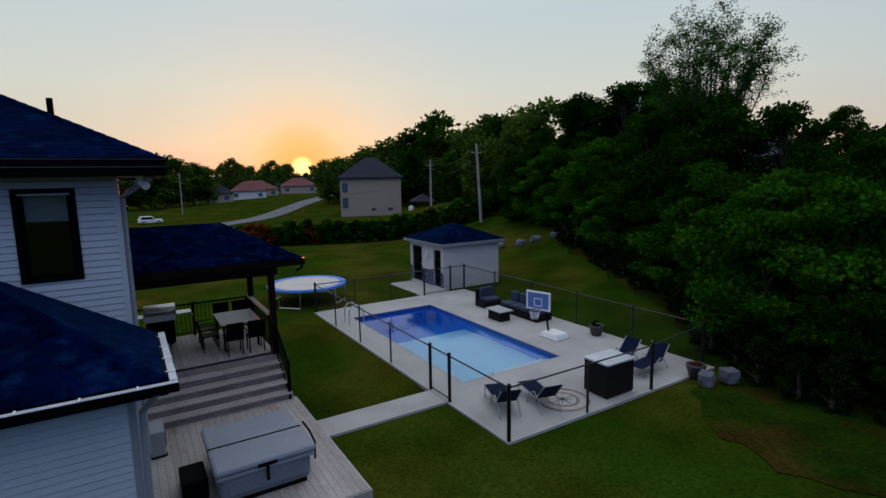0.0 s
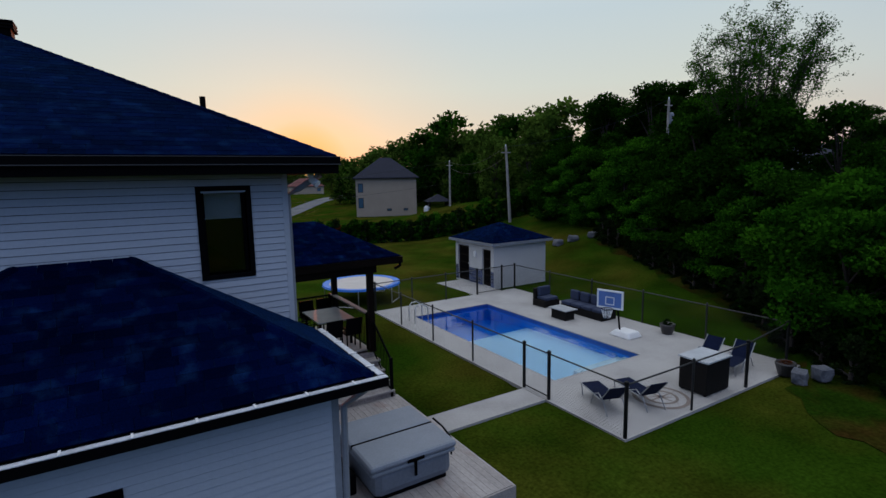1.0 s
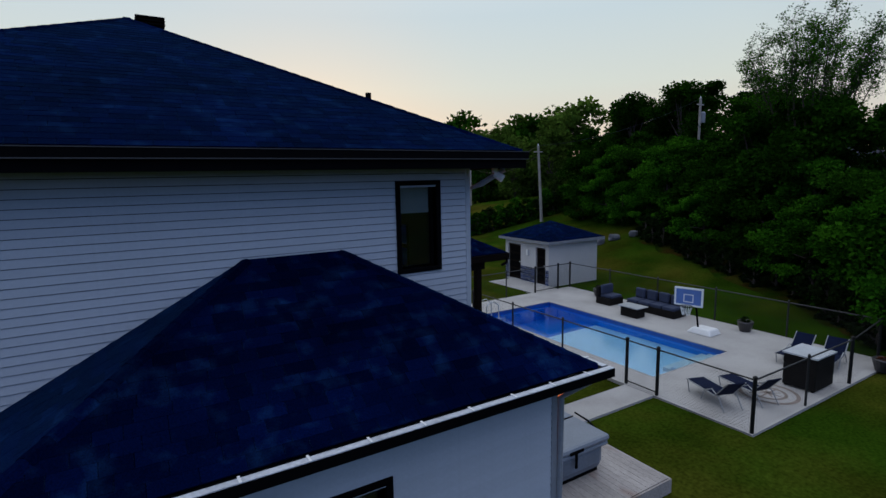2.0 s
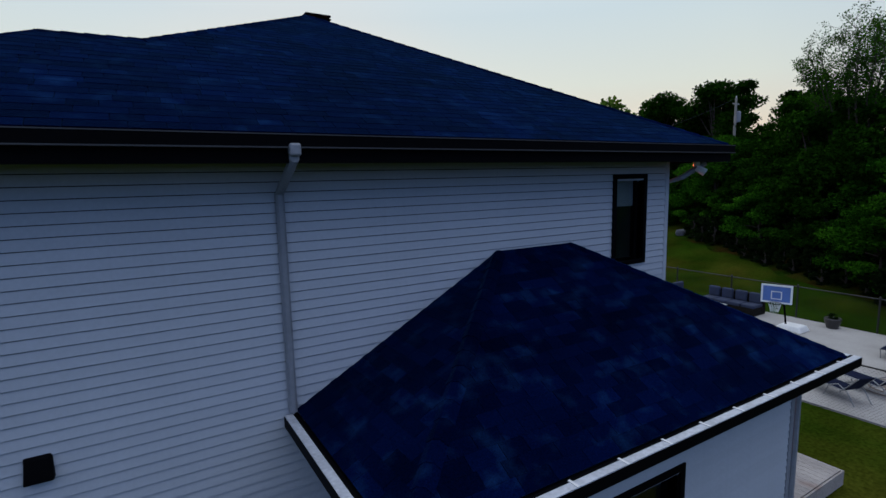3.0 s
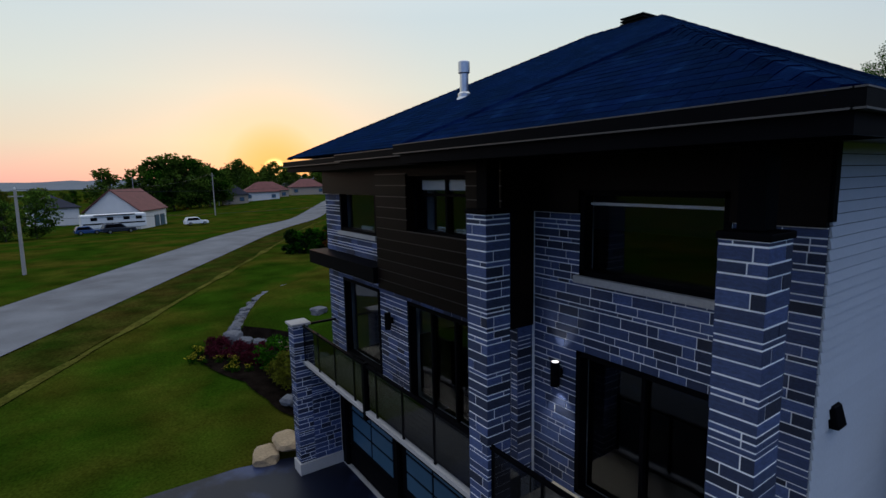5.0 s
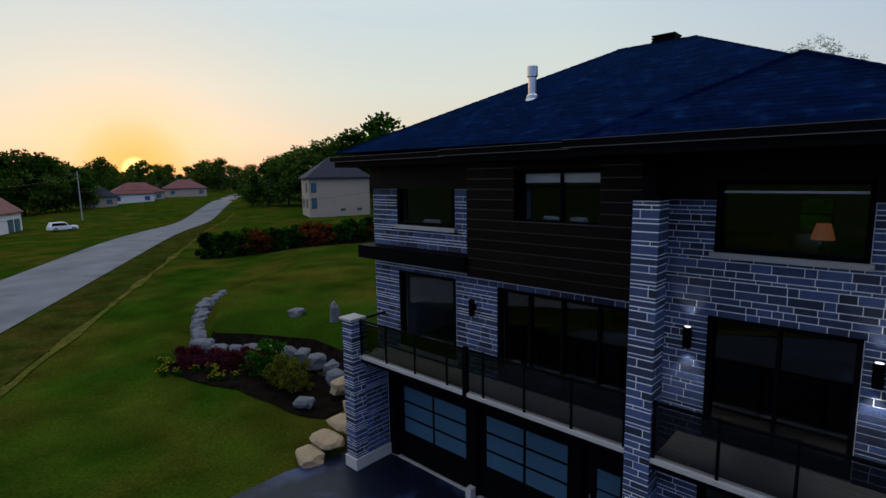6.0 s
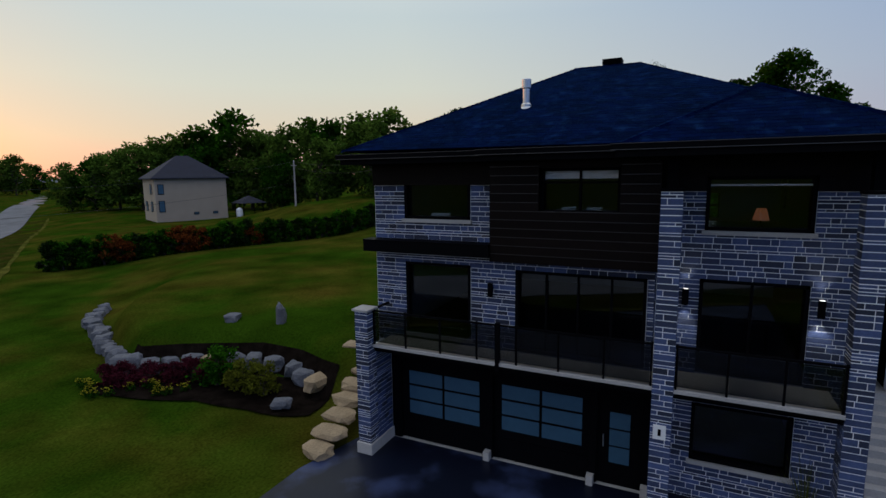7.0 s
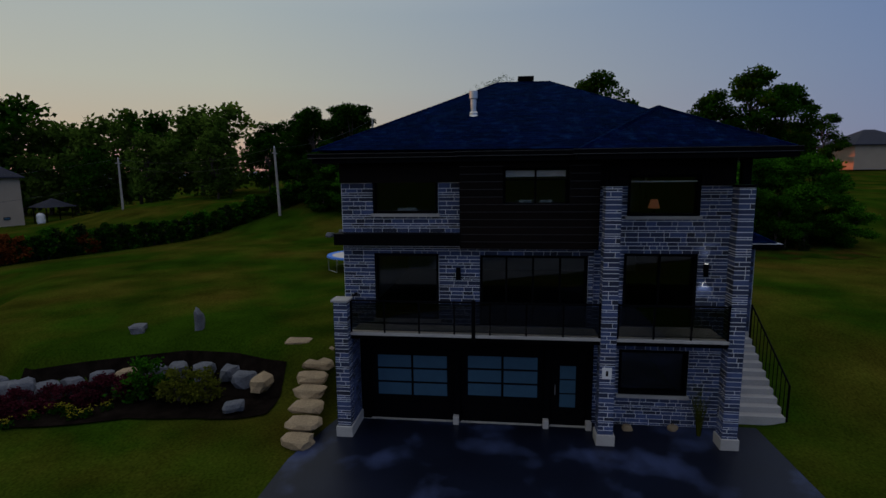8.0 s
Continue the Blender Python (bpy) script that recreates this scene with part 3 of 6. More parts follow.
def hip_deck(x0, y0, x1, y1, z, slope, parent):
    """The closed body below the shingles."""
    w = min(x1 - x0, y1 - y0) / 2
    t = z + slope * w - 0.02
    g = Geo()
    z -= 0.02
    ra, rb = ((x0 + w, y0 + w, t), (x0 + w, y1 - w, t)) if x1 - x0 < y1 - y0 else ((x0 + w, y0 + w, t), (x1 - w, y0 + w, t))
    s, e, n, o = (x0, y0, z), (x1, y0, z), (x1, y1, z), (x0, y1, z)
    if x1 - x0 < y1 - y0:
        g.poly(s, e, ra), g.poly(n, o, rb), g.poly(e, n, rb, ra), g.poly(o, s, ra, rb)
    else:
        g.poly(o, s, ra), g.poly(e, n, rb), g.poly(s, e, rb, ra), g.poly(n, o, ra, rb)
    g.poly(s, o, n, e)
    return part("roof", g, SHINGLE_J, parent, "charcoal asphalt shingle hip roof")


def fascia(x0, y0, x1, y1, z0, z1, parent, edge=BLACK):
    t = 0.04
    for q in ((x0 - t, y0 - t, x1 + t, y0), (x0 - t, y1, x1 + t, y1 + t), (x0 - t, y0, x0, y1), (x1, y0, x1 + t, y1)):
        part("fascia", B(q[0], q[1], z0, q[2], q[3], z1), edge, parent)


def caps(pts, parent, w=0.13):
    """Ridge and hip cap shingles along a line, overlapping up the slope."""
    g = Geo()
    for a, b in zip(pts, pts[1:]):
        a, b = Vector(a), Vector(b)
        n = max(1, round((b - a).length / 0.22))
        d = (b - a) / n
        s = Vector((-d.y, d.x, 0)).normalized() * w
        for i in range(n):
            p, q = a + d * i, a + d * (i + 1.08)
            lift = Vector((0, 0, 0.009))
            drop = Vector((0, 0, -w * 0.34))
            g.hexa([p + s + drop, p - s + drop, q - s + drop - lift, q + s + drop - lift, p + s * 0.35 + lift * 1.6, p - s * 0.35 + lift * 1.6, q - s * 0.35 + lift * 0.6, q + s * 0.35 + lift * 0.6])
    part("ridge_cap", g, SHINGLE_J, parent, kind="stuff")


RIDGE_S, RIDGE_N = (-4.4, 13.92, 10.4), (-4.45, 15.7, 10.4)
MX0, MY0, MX1, MY1 = -9.7, 8.9, 0.55, 20.5


def eave(p):
    """The eave line rises a little to the far side."""
    return (*p, EAVE + (0.08 if p[1] > 15 else 0.0))


MAIN = {"s": ((MX0, MY0), (MX1, MY0), RIDGE_S, RIDGE_S), "n": ((MX1, MY1), (MX0, MY1), RIDGE_N, RIDGE_N), "w": ((MX0, MY1), (MX0, MY0), RIDGE_N, RIDGE_S), "e": ((MX1, MY0), (MX1, MY1), RIDGE_S, RIDGE_N)}
g = Geo()
sink = Vector((0, 0, 0.02))
for a, b, c, d in MAIN.values():
    p = [Vector(eave(a)) - sink, Vector(eave(b)) - sink, Vector(d) - sink]
    g.poly(*p) if c == d else g.poly(*p, Vector(c) - sink)
g.poly((MX0, MY0, EAVE - 0.02), (MX0, MY1, EAVE - 0.02), (MX1, MY1, EAVE - 0.02), (MX1, MY0, EAVE - 0.02))
roof = part("roof", g, SHINGLE_J, house, "charcoal asphalt shingle hip roof")
for a, b, c, d in MAIN.values():
    shingled(eave(a), eave(b), c, d, roof)
fascia(MX0, MY0, MX1, MY1, ZT - 0.04, EAVE - 0.02, house)
caps([(MX1, MY0, EAVE), RIDGE_S, RIDGE_N, eave((MX1, MY1))], roof)
caps([eave((MX0, MY1)), RIDGE_N], roof)
caps([(-7.2, 11.26, EAVE + 1.2), RIDGE_S], roof)
# front bay and middle roofs that run into the main slope
for x0, y0, y1, lift in ((-10.4, 8.9, 13.72, 0.0), (-10.0, 13.72, 16.6, -0.01)):
    w = (y1 - y0) / 2
    if lift:
        zb = EAVE
        top = zb + SLOPE * 0.4
        r2 = part("roof", B(x0, y0, zb - 0.2, -9.6, y1, zb - 0.03), SHINGLE_J, house)
        shingled((x0, y1, zb - SLOPE * 0.4 + 0.16), (x0, y0, zb - SLOPE * 0.4 + 0.16), (-9.6, y1, zb), (-9.6, y0, zb), r2)
        part("fascia", B(x0 - 0.04, y0, ZT - 0.04, x0, y1 + 0.04, zb - 0.05), BLACK, house)
        part("fascia", B(x0, y1, ZT - 0.04, -9.6, y1 + 0.04, zb - 0.05), BLACK, house)
    else:
        zb = EAVE - 0.01
        top, xp = zb + 0.508 * w, -8.12
        xe = -9.6 + w * 1.035
        g = Geo()
        a, b, c = (x0, y0, zb - 0.02), (x0, y1, zb - 0.02), (xp, y0 + w, top - 0.02)
        e, f, h = (xe + 0.1, y0 + w, top - 0.02), (-9.5, y0, zb - 0.02), (-9.5, y1, zb - 0.02)
        g.poly(b, a, c), g.poly(a, f, e, c), g.poly(h, b, c, e), g.poly(a, b, h, f)
        r2 = part("roof", g, SHINGLE_J, house, "projecting hip roof over the front bay")
        shingled((x0, y1, zb), (x0, y0, zb), c, c, r2)
        shingled((x0, y0, zb + 0.004), (-9.6, y0, zb + 0.004), (xp, y0 + w, top), (xe, y0 + w, top), r2)
        shingled((-9.6, y1, zb), (x0, y1, zb), (xe, y0 + w, top), (xp, y0 + w, top), r2)
        caps([(x0, y0, zb), c, (xe, y0 + w, top)], r2)
        caps([(x0, y1, zb), c], r2)
        part("fascia", B(x0 - 0.04, y0 - 0.04, ZT - 0.04, x0, y1 + 0.04, zb - 0.02), BLACK, house)
        part("fascia", B(x0, y0 - 0.04, ZT - 0.038, -9.74, y0, zb - 0.021), BLACK, house)
        part("fascia", B(x0, y1, ZT - 0.04, -9.74, y1 + 0.04, zb - 0.02), BLACK, house)

# ---- addition beside the house ----
AX0, AX1, AY, AZ = -6.15, 0.24, 7.05, 5.05
extension = thing("extension", "single-storey extension with pale siding and shingle roof", "extension")
g = Geo()
zr = 6.48
sl = (zr - AZ) / (YS - AY)
L, R = -3.5, AX1 - (YS - AY)
p = [(AX0, AY, AZ - 0.02), (AX1, AY, AZ - 0.02), (AX1, YS, AZ - 0.02), (AX0, YS, AZ - 0.02)]
q = [(L, YS, zr - 0.02), (R, YS, zr - 0.02)]
g.poly(p[0], p[1], q[1], q[0]), g.poly(p[1], p[2], q[1]), g.poly(p[3], p[0], q[0]), g.poly(*p[::-1])
xroof = part("roof", g, SHINGLE_J, extension, "charcoal shingle lean-to hip roof")
shingled((AX0, AY, AZ), (AX1, AY, AZ), (L, YS - 0.02, zr), (R, YS - 0.02, zr), xroof, near=lambda m: m.z > 5.25 and -5.0 < m.x < -0.9)
shingled((AX1, AY, AZ), (AX1, YS - 0.02, AZ), (R, YS - 0.02, zr), (R, YS - 0.02, zr), xroof)
shingled((AX0, YS - 0.02, AZ), (AX0, AY, AZ), (L, YS - 0.02, zr), (L, YS - 0.02, zr), xroof)
caps([(AX0, AY, AZ), (L, YS - 0.03, zr)], xroof, 0.1)
caps([(AX1, AY, AZ), (R, YS - 0.03, zr)], xroof, 0.1)
part("fascia", B(AX0 - 0.03, AY - 0.03, AZ - 0.2, AX1 + 0.03, AY, AZ - 0.03), BLACK, extension)
part("fascia", B(AX0 - 0.03, AY, AZ - 0.2, AX0, YS - 0.03, AZ - 0.03), BLACK, extension)
part("fascia", B(AX1, AY, AZ - 0.2, AX1 + 0.03, YS - 0.03, AZ - 0.03), BLACK, extension)
part("soffit", B(AX0, AY, AZ - 0.19, AX1, YS - 0.03, AZ - 0.15), SOFFIT, extension)
WX0, WX1, WY = -5.7, -0.15, 7.45
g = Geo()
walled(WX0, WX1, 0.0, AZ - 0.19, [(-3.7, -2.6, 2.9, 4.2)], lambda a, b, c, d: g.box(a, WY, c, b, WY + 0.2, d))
xwall = part("wall", g, GROOVE_SHADE, extension, "pale vinyl siding")
clapboards(WX0, WX1, WY, 1.022, AZ - 0.3, [(-3.7, -2.6, 2.9, 4.2)], xwall)
part("wall", B(WX1 - 0.2, WY + 0.2, 0.0, WX1, YS - 0.04, AZ - 0.19), SIDING, extension)
xfront = part("front_pier", B(WX0, WY + 0.2, 0.0, WX0 + 0.4, WY + 0.55, AZ - 0.19), MORTAR, extension, "stone-faced pier of the side porch")
lay(ashlar(WY, WY + 0.55, 2.0, AZ - 0.2, (), 9), facing_x(WX0), xfront)
# The open porch's shade is put into this wall's dark colour
part("porch_wall", B(-4.4, WY + 0.2, 0.0, -4.2, YS - 0.04, AZ - 0.19), BROWN, extension, "recessed porch wall, coloured dark for the shade inside")
part("porch_landing", B(WX0 + 0.05, WY + 0.55, 1.9, -4.4, YS - 0.04, 2.05), CONCRETE, extension)
part("corner_trim", B(WX1 - 0.04, WY - 0.035, 1.6, WX1 + 0.05, WY - 0.0, AZ - 0.19), GUTTER, extension)

# ---- pool yard ----
PZ = 1.62
POOL = (7.8, 11.6, 11.65, 20.0)
g = Geo()
px0, py0, px1, py1 = POOL
for q in ((6.75, 8.3, px0, 21.8), (px1, 8.3, 14.75, 21.8), (px0, 8.3, px1, py0), (px0, py1, px1, 21.8), (12.2, 21.8, 13.9, 25.4)):
    g.box(q[0], q[1], 1.45, q[2], q[3], PZ)
patio = solo("patio", g, CONCRETE, "pale concrete slab round the swimming pool", "patio", kind="structure")
solo("garden_path", B(3.35, 10.85, 1.5, 6.75, 11.75, 1.61), CONCRETE, "pale concrete path from deck to pool gate", "path", kind="structure")

LINER = mat("blue_pool_liner", (0.008, 0.2, 0.7), 0.4, 0.12, 1.0, 14.0)
# Reflected sky is painted in as a pale floor; the deep end stays blue
FLOOR = mat("pale_pool_floor", (0.55, 0.74, 0.88), 0.6, 0.06, 0.6, 14.0)
LINER_DARK = mat("dark_blue_liner_band", (0.02, 0.08, 0.36), 0.4, 0.2, 3.0, 14.0)
POOL_WATER = mat("pool_water", (0.55, 0.85, 1.0), 0.02, 0.0, 1.0, 7.0, 0.12, trans=1.0)
POOL_WATER.node_tree.nodes["Principled BSDF"].inputs["IOR"].default_value = 1.33
POOL_WATER.node_tree.nodes["Principled BSDF"].inputs["Specular IOR Level"].default_value = 0.8
pool = thing("swimming_pool", "rectangular in-ground pool with clear blue water", "swimming pool")
g = Geo()
d0 = PZ - 2.5
g.box(px0 - 0.1, py0, d0 - 0.1, px0, py1, PZ - 0.03)
g.box(px1, py0, d0 - 0.1, px1 + 0.1, py1, PZ - 0.03)
g.box(px0 - 0.1, py1, d0 - 0.1, px1 + 0.1, py1 + 0.1, PZ - 0.03)
g.box(px0 - 0.1, py0 - 0.1, d0 - 0.1, px1 + 0.1, py0, PZ - 0.03)
part("basin", g, LINER, pool, "blue vinyl liner walls")
prof = [(py0, PZ - 1.0), (py0 + 3.4, PZ - 1.1), (py0 + 5.6, PZ - 1.25), (py1, PZ - 2.2)]
for i, ((ya, za), (yb, zb)) in enumerate(zip(prof, prof[1:])):
    g = Geo()
    g.hexa([(px0, ya, d0 - 0.1), (px1, ya, d0 - 0.1), (px1, yb, d0 - 0.1), (px0, yb, d0 - 0.1), (px0, ya, za), (px1, ya, za), (px1, yb, zb), (px0, yb, zb)])
    part("pool_floor", g, LINER if i == 2 else FLOOR, pool, "deep blue liner floor of the deep end" if i == 2 else "liner floor sloping to the deep end, paled for reflected sky")
g = Geo()
e = 0.012
g.box(px0, py0, PZ - 0.32, px0 + e, py1, PZ - 0.03), g.box(px1 - e, py0, PZ - 0.32, px1, py1, PZ - 0.03)
g.box(px0 + e, py1 - e, PZ - 0.32, px1 - e, py1, PZ - 0.03), g.box(px0 + e, py0, PZ - 0.32, px1 - e, py0 + e, PZ - 0.03)
part("liner_band", g, LINER_DARK, pool, "dark blue band at the waterline")
g = Geo()
for q in ((px0 - 0.03, py0 - 0.03, px0 + 0.03, py1 + 0.03), (px1 - 0.03, py0 - 0.03, px1 + 0.03, py1 + 0.03), (px0 + 0.03, py1 - 0.03, px1 - 0.03, py1 + 0.03), (px0 + 0.03, py0 - 0.03, px1 - 0.03, py0 + 0.03)):
    g.box(q[0], q[1], PZ - 0.03, q[2], q[3], PZ + 0.008)
part("coping", g, CONCRETE, pool, "pale concrete pool coping", bevel=0.008)
g = Geo()
for i in range(3):
    g.box(9.5, 11.6, PZ - 1.1, 11.62, 11.95 + 0.28 * i, PZ - 0.24 - 0.22 * i)
part("steps", g, WHITE, pool, "white moulded entry steps", bevel=0.03)
w = Geo()
w.poly((px0, py0, PZ - 0.13), (px1, py0, PZ - 0.13), (px1, py1, PZ - 0.13), (px0, py1, PZ - 0.13))
wat = part("water", w, POOL_WATER, pool, "still clear water")
wat.visible_shadow = False
ladder = thing("pool_ladder", "bent chrome pool ladder rails at the water", "pool ladder")
for y in (19.0, 19.5):
    part("handrail", Geo().bent([(7.3, y, PZ), (7.3, y, PZ + 0.62), (7.42, y, PZ + 0.76), (7.65, y, PZ + 0.78), (7.9, y, PZ + 0.6), (7.93, y, PZ - 0.7)], 0.022, 8), STEEL, ladder)
for i in range(3):
    part("rung", B(7.9, 19.0, PZ - 0.25 - 0.22 * i, 7.97, 19.5, PZ - 0.22 - 0.22 * i), STEEL, ladder)

# medallion inlaid in the slab
MEDAL = mat("brown_medallion", (0.2, 0.16, 0.14), 0.85, 0.25, 4.0, 40.0)
med = thing("medallion", "brown round compass medallion set in concrete", "medallion")
for r0, r1 in ((0.62, 0.72), (0.36, 0.44)):
    g = Geo()
    for i in range(36):
        a, b = 2 * math.pi * i / 36, 2 * math.pi * (i + 1) / 36
        g.poly(*[(9.35 + r * math.cos(t), 9.25 + r * math.sin(t), PZ + 0.006) for r, t in ((r0, a), (r1, a), (r1, b), (r0, b))])
    part("ring", g, MEDAL, med)
g = Geo()
for i in range(8):
    t, k = math.pi * i / 4, 0.34 if i % 2 else 0.6
    g.poly(*[(9.35 + r * math.cos(t + o), 9.25 + r * math.sin(t + o), PZ + 0.008) for r, o in ((0.04, -1.2), (k, 0), (0.04, 1.2))])
part("star", g, MEDAL, med)

# ---- fence ----
CHAIN = mat("black_chain_link", (0.012, 0.012, 0.013), 0.5, 0.1, 3.0, 20.0)
fence = thing("fence", "black chain-link pool fence with round posts", "fence")


def fence_run(a, b, n, gate=False):
    a, b = Vector((*a, PZ)), Vector((*b, PZ))
    H = 1.25
    for i in range(n + 1):
        p = a + (b - a) * i / n
        k = 0.045 if i in (0, n) or gate else 0.03
        part("post", Geo().tube(p - Vector((0, 0, 0.1)), p + Vector((0, 0, H + 0.04)), k).lathe(p.x, p.y, [(k * 1.25, PZ + H + 0.03), (k * 1.2, PZ + H + 0.07), (0.01, PZ + H + 0.1)], 8), CHAIN, fence)
    part("top_rail", Geo().tube(a + Vector((0, 0, H)), b + Vector((0, 0, H)), 0.021), CHAIN, fence)
    if gate:
        part("bottom_rail", Geo().tube(a + Vector((0, 0, 0.08)), b + Vector((0, 0, 0.08)), 0.018), CHAIN, fence)
    w, g = (b - a).normalized(), Geo()
    ln = (b - a).length
    side = Vector((-w.y, w.x, 0)) * 0.0013
    step = 0.085
    for s in (1, -1):
        x = -H
        while x < ln:
            t0, t1 = max(0.0, -x), min(H, ln - x)
            if t1 - t0 > 0.02:
                q0, q1 = ((x + t0, t0), (x + t1, t1)) if s > 0 else ((x + t0, H - t0), (x + t1, H - t1))
                p0, p1 = a + w * q0[0] + Vector((0, 0, q0[1])), a + w * q1[0] + Vector((0, 0, q1[1]))
                up = Vector((0, 0, 0.0016))
                g.poly(p0 - up, p1 - up, p1 + up, p0 + up)
            x += step
    part("mesh", g, CHAIN, fence, kind="stuff")


fence_run((6.82, 8.36), (6.82, 10.8), 1)
fence_run((6.82, 10.8), (6.82, 11.78), 1, True)
fence_run((6.82, 11.78), (6.82, 21.75), 4)
fence_run((6.82, 21.75), (12.35, 21.75), 3)
fence_run((12.35, 21.75), (13.9, 21.75), 1, True)
fence_run((13.9, 21.75), (14.75, 21.75), 1)
fence_run((14.75, 21.75), (14.75, 8.7), 5)
fence_run((6.82, 8.36), (11.8, 8.36), 2)
fence_run((11.8, 8.36), (14.75, 8.7), 1)

# ---- pool furniture ----
SLING = mat("navy_sling_fabric", (0.006, 0.01, 0.032), 0.9, 0.15, 3.0, 50.0, 0.1, spec=0.1)
FRAME = mat("grey_tube_frame", (0.3, 0.31, 0.33), 0.4, 0.08, 3.0, 30.0, metal=0.5)
WICKER = mat("black_wicker", (0.01, 0.009, 0.009), 0.7, 0.35, 10.0, 90.0, 0.6, spec=0.1)
CUSHION = mat("navy_cushion", (0.025, 0.035, 0.075), 0.9, 0.15, 3.0, 50.0, 0.15)


def lounger(x, y, rz, label):
    t = thing("sun_lounger", label, "sun lounger", "sun loungers by the pool", at=(x, y, PZ), rz=rz)
    t.scale = (0.88, 0.82, 0.85)
    part("seat", Geo().hexa([(-0.28, -0.35, 0.34), (0.28, -0.35, 0.34), (0.28, 0.95, 0.36), (-0.28, 0.95, 0.36), (-0.28, -0.35, 0.36), (0.28, -0.35, 0.36), (0.28, 0.95, 0.38), (-0.28, 0.95, 0.38)]), SLING, t)
    part("backrest", Geo().hexa([(-0.28, -0.8, 0.84), (0.28, -0.8, 0.84), (0.28, -0.35, 0.345), (-0.28, -0.35, 0.345), (-0.28, -0.78, 0.86), (0.28, -0.78, 0.86), (0.28, -0.34, 0.365), (-0.28, -0.34, 0.365)]), SLING, t)
    for s in (-0.3, 0.3):
        part("side_rail", Geo().bent([(s, -0.81, 0.86), (s, -0.35, 0.35), (s, 0.97, 0.37)], 0.018), FRAME, t)
        part("leg", Geo().bent([(s, -0.75, 0.0), (s, -0.5, 0.36), (s, -0.2, 0.5), (s, 0.1, 0.36), (s, 0.25, 0.0)], 0.018), FRAME, t)
        part("leg", Geo().bent([(s, 0.9, 0.36), (s, 0.8, 0.0)], 0.018), FRAME, t)
    return t


lounger(7.75, 9.75, -20, "navy sling sun lounger facing the pool")
lounger(8.7, 9.4, -14, "navy sling sun lounger beside the corner post")
lounger(12.6, 10.05, 93, "navy sling sun lounger near the heat pump")
lounger(12.9, 9.25, 97, "folded-up navy sling lounger at the slab edge")

cab = thing("storage_box", "black wicker cabinet with pale glass top", "storage box")
part("body", B(10.25, 8.55, PZ + 0.04, 11.3, 9.35, PZ + 0.92), WICKER, cab, bevel=0.02)
part("lid", B(10.22, 8.52, PZ + 0.92, 11.33, 9.38, PZ + 0.96), mat("pale_lid", (0.5, 0.52, 0.55), 0.25, 0.1, 3.0, 30.0), cab, "pale glossy top")
for x in (10.3, 11.2):
    for y in (8.6, 9.25):
        part("foot", B(x, y, PZ, x + 0.06, y + 0.06, PZ + 0.05), BLACK, cab)


def sofa(x0, y0, x1, y1, back, label):
    t = thing("outdoor_sofa", label, "sofa", "lounge set by the pool")
    part("base", B(x0, y0, PZ, x1, y1, PZ + 0.3), WICKER, t, bevel=0.02)
    if back == "e":
        part("backrest", B(x1 - 0.16, y0, PZ + 0.3, x1, y1, PZ + 0.78), WICKER, t, bevel=0.03)
        n = max(1, round((y1 - y0) / 0.65))
        for i in range(n):
            a, b = y0 + (y1 - y0) * i / n + 0.02, y0 + (y1 - y0) * (i + 1) / n - 0.02
            part("seat_cushion", B(x0, a, PZ + 0.3, x1 - 0.16, b, PZ + 0.44), CUSHION, t, bevel=0.04)
            part("back_cushion", B(x1 - 0.32, a + 0.03, PZ + 0.44, x1 - 0.16, b - 0.03, PZ + 0.86), CUSHION, t, bevel=0.05)
    else:
        part("backrest", B(x0, y1 - 0.16, PZ + 0.3, x1, y1, PZ + 0.78), WICKER, t, bevel=0.03)
        part("seat_cushion", B(x0 + 0.1, y0, PZ + 0.3, x1 - 0.1, y1 - 0.16, PZ + 0.44), CUSHION, t, bevel=0.04)
        part("back_cushion", B(x0 + 0.1, y1 - 0.32, PZ + 0.44, x1 - 0.1, y1 - 0.16, PZ + 0.86), CUSHION, t, bevel=0.05)
    return t


sofa(13.55, 14.9, 14.4, 17.2, "e", "black wicker outdoor sofa with navy cushions")
sofa(13.2, 17.8, 14.1, 18.6, "n", "black wicker armchair with navy cushions")
tbl = thing("coffee_table", "low dark outdoor coffee table with grey top", "table", "lounge set by the pool")
part("tabletop", B(12.35, 15.7, PZ + 0.4, 13.05, 16.7, PZ + 0.44), mat("grey_table_top", (0.3, 0.31, 0.33), 0.4, 0.15, 3.0, 30.0), tbl, bevel=0.01)
part("base", B(12.45, 15.8, PZ, 12.95, 16.6, PZ + 0.4), WICKER, tbl)

hoop = thing("basketball_hoop", "poolside basketball hoop with white-framed blue backboard", "basketball hoop")
part("base", Geo().hexa([(12.5, 12.75, PZ), (13.25, 12.75, PZ), (13.25, 13.7, PZ), (12.5, 13.7, PZ), (12.6, 12.85, PZ + 0.22), (13.15, 12.85, PZ + 0.22), (13.15, 13.5, PZ + 0.22), (12.6, 13.5, PZ + 0.22)]), WHITE, hoop, "white water-filled base", bevel=0.05)
part("pole", Geo().bent([(12.75, 13.35, PZ + 0.05), (12.72, 13.45, PZ + 0.9), (12.53, 13.6, PZ + 1.2)], 0.035, 8), BLACK, hoop)
bb = Matrix.Translation((12.48, 13.62, PZ + 1.33)) @ Matrix.Rotation(radians(-73), 4, "Z")
part("backboard", Geo().box(-0.47, -0.02, -0.32, 0.47, 0.02, 0.32, bb), mat("blue_backboard", (0.1, 0.17, 0.42), 0.3, 0.1, 2.0, 20.0), hoop)
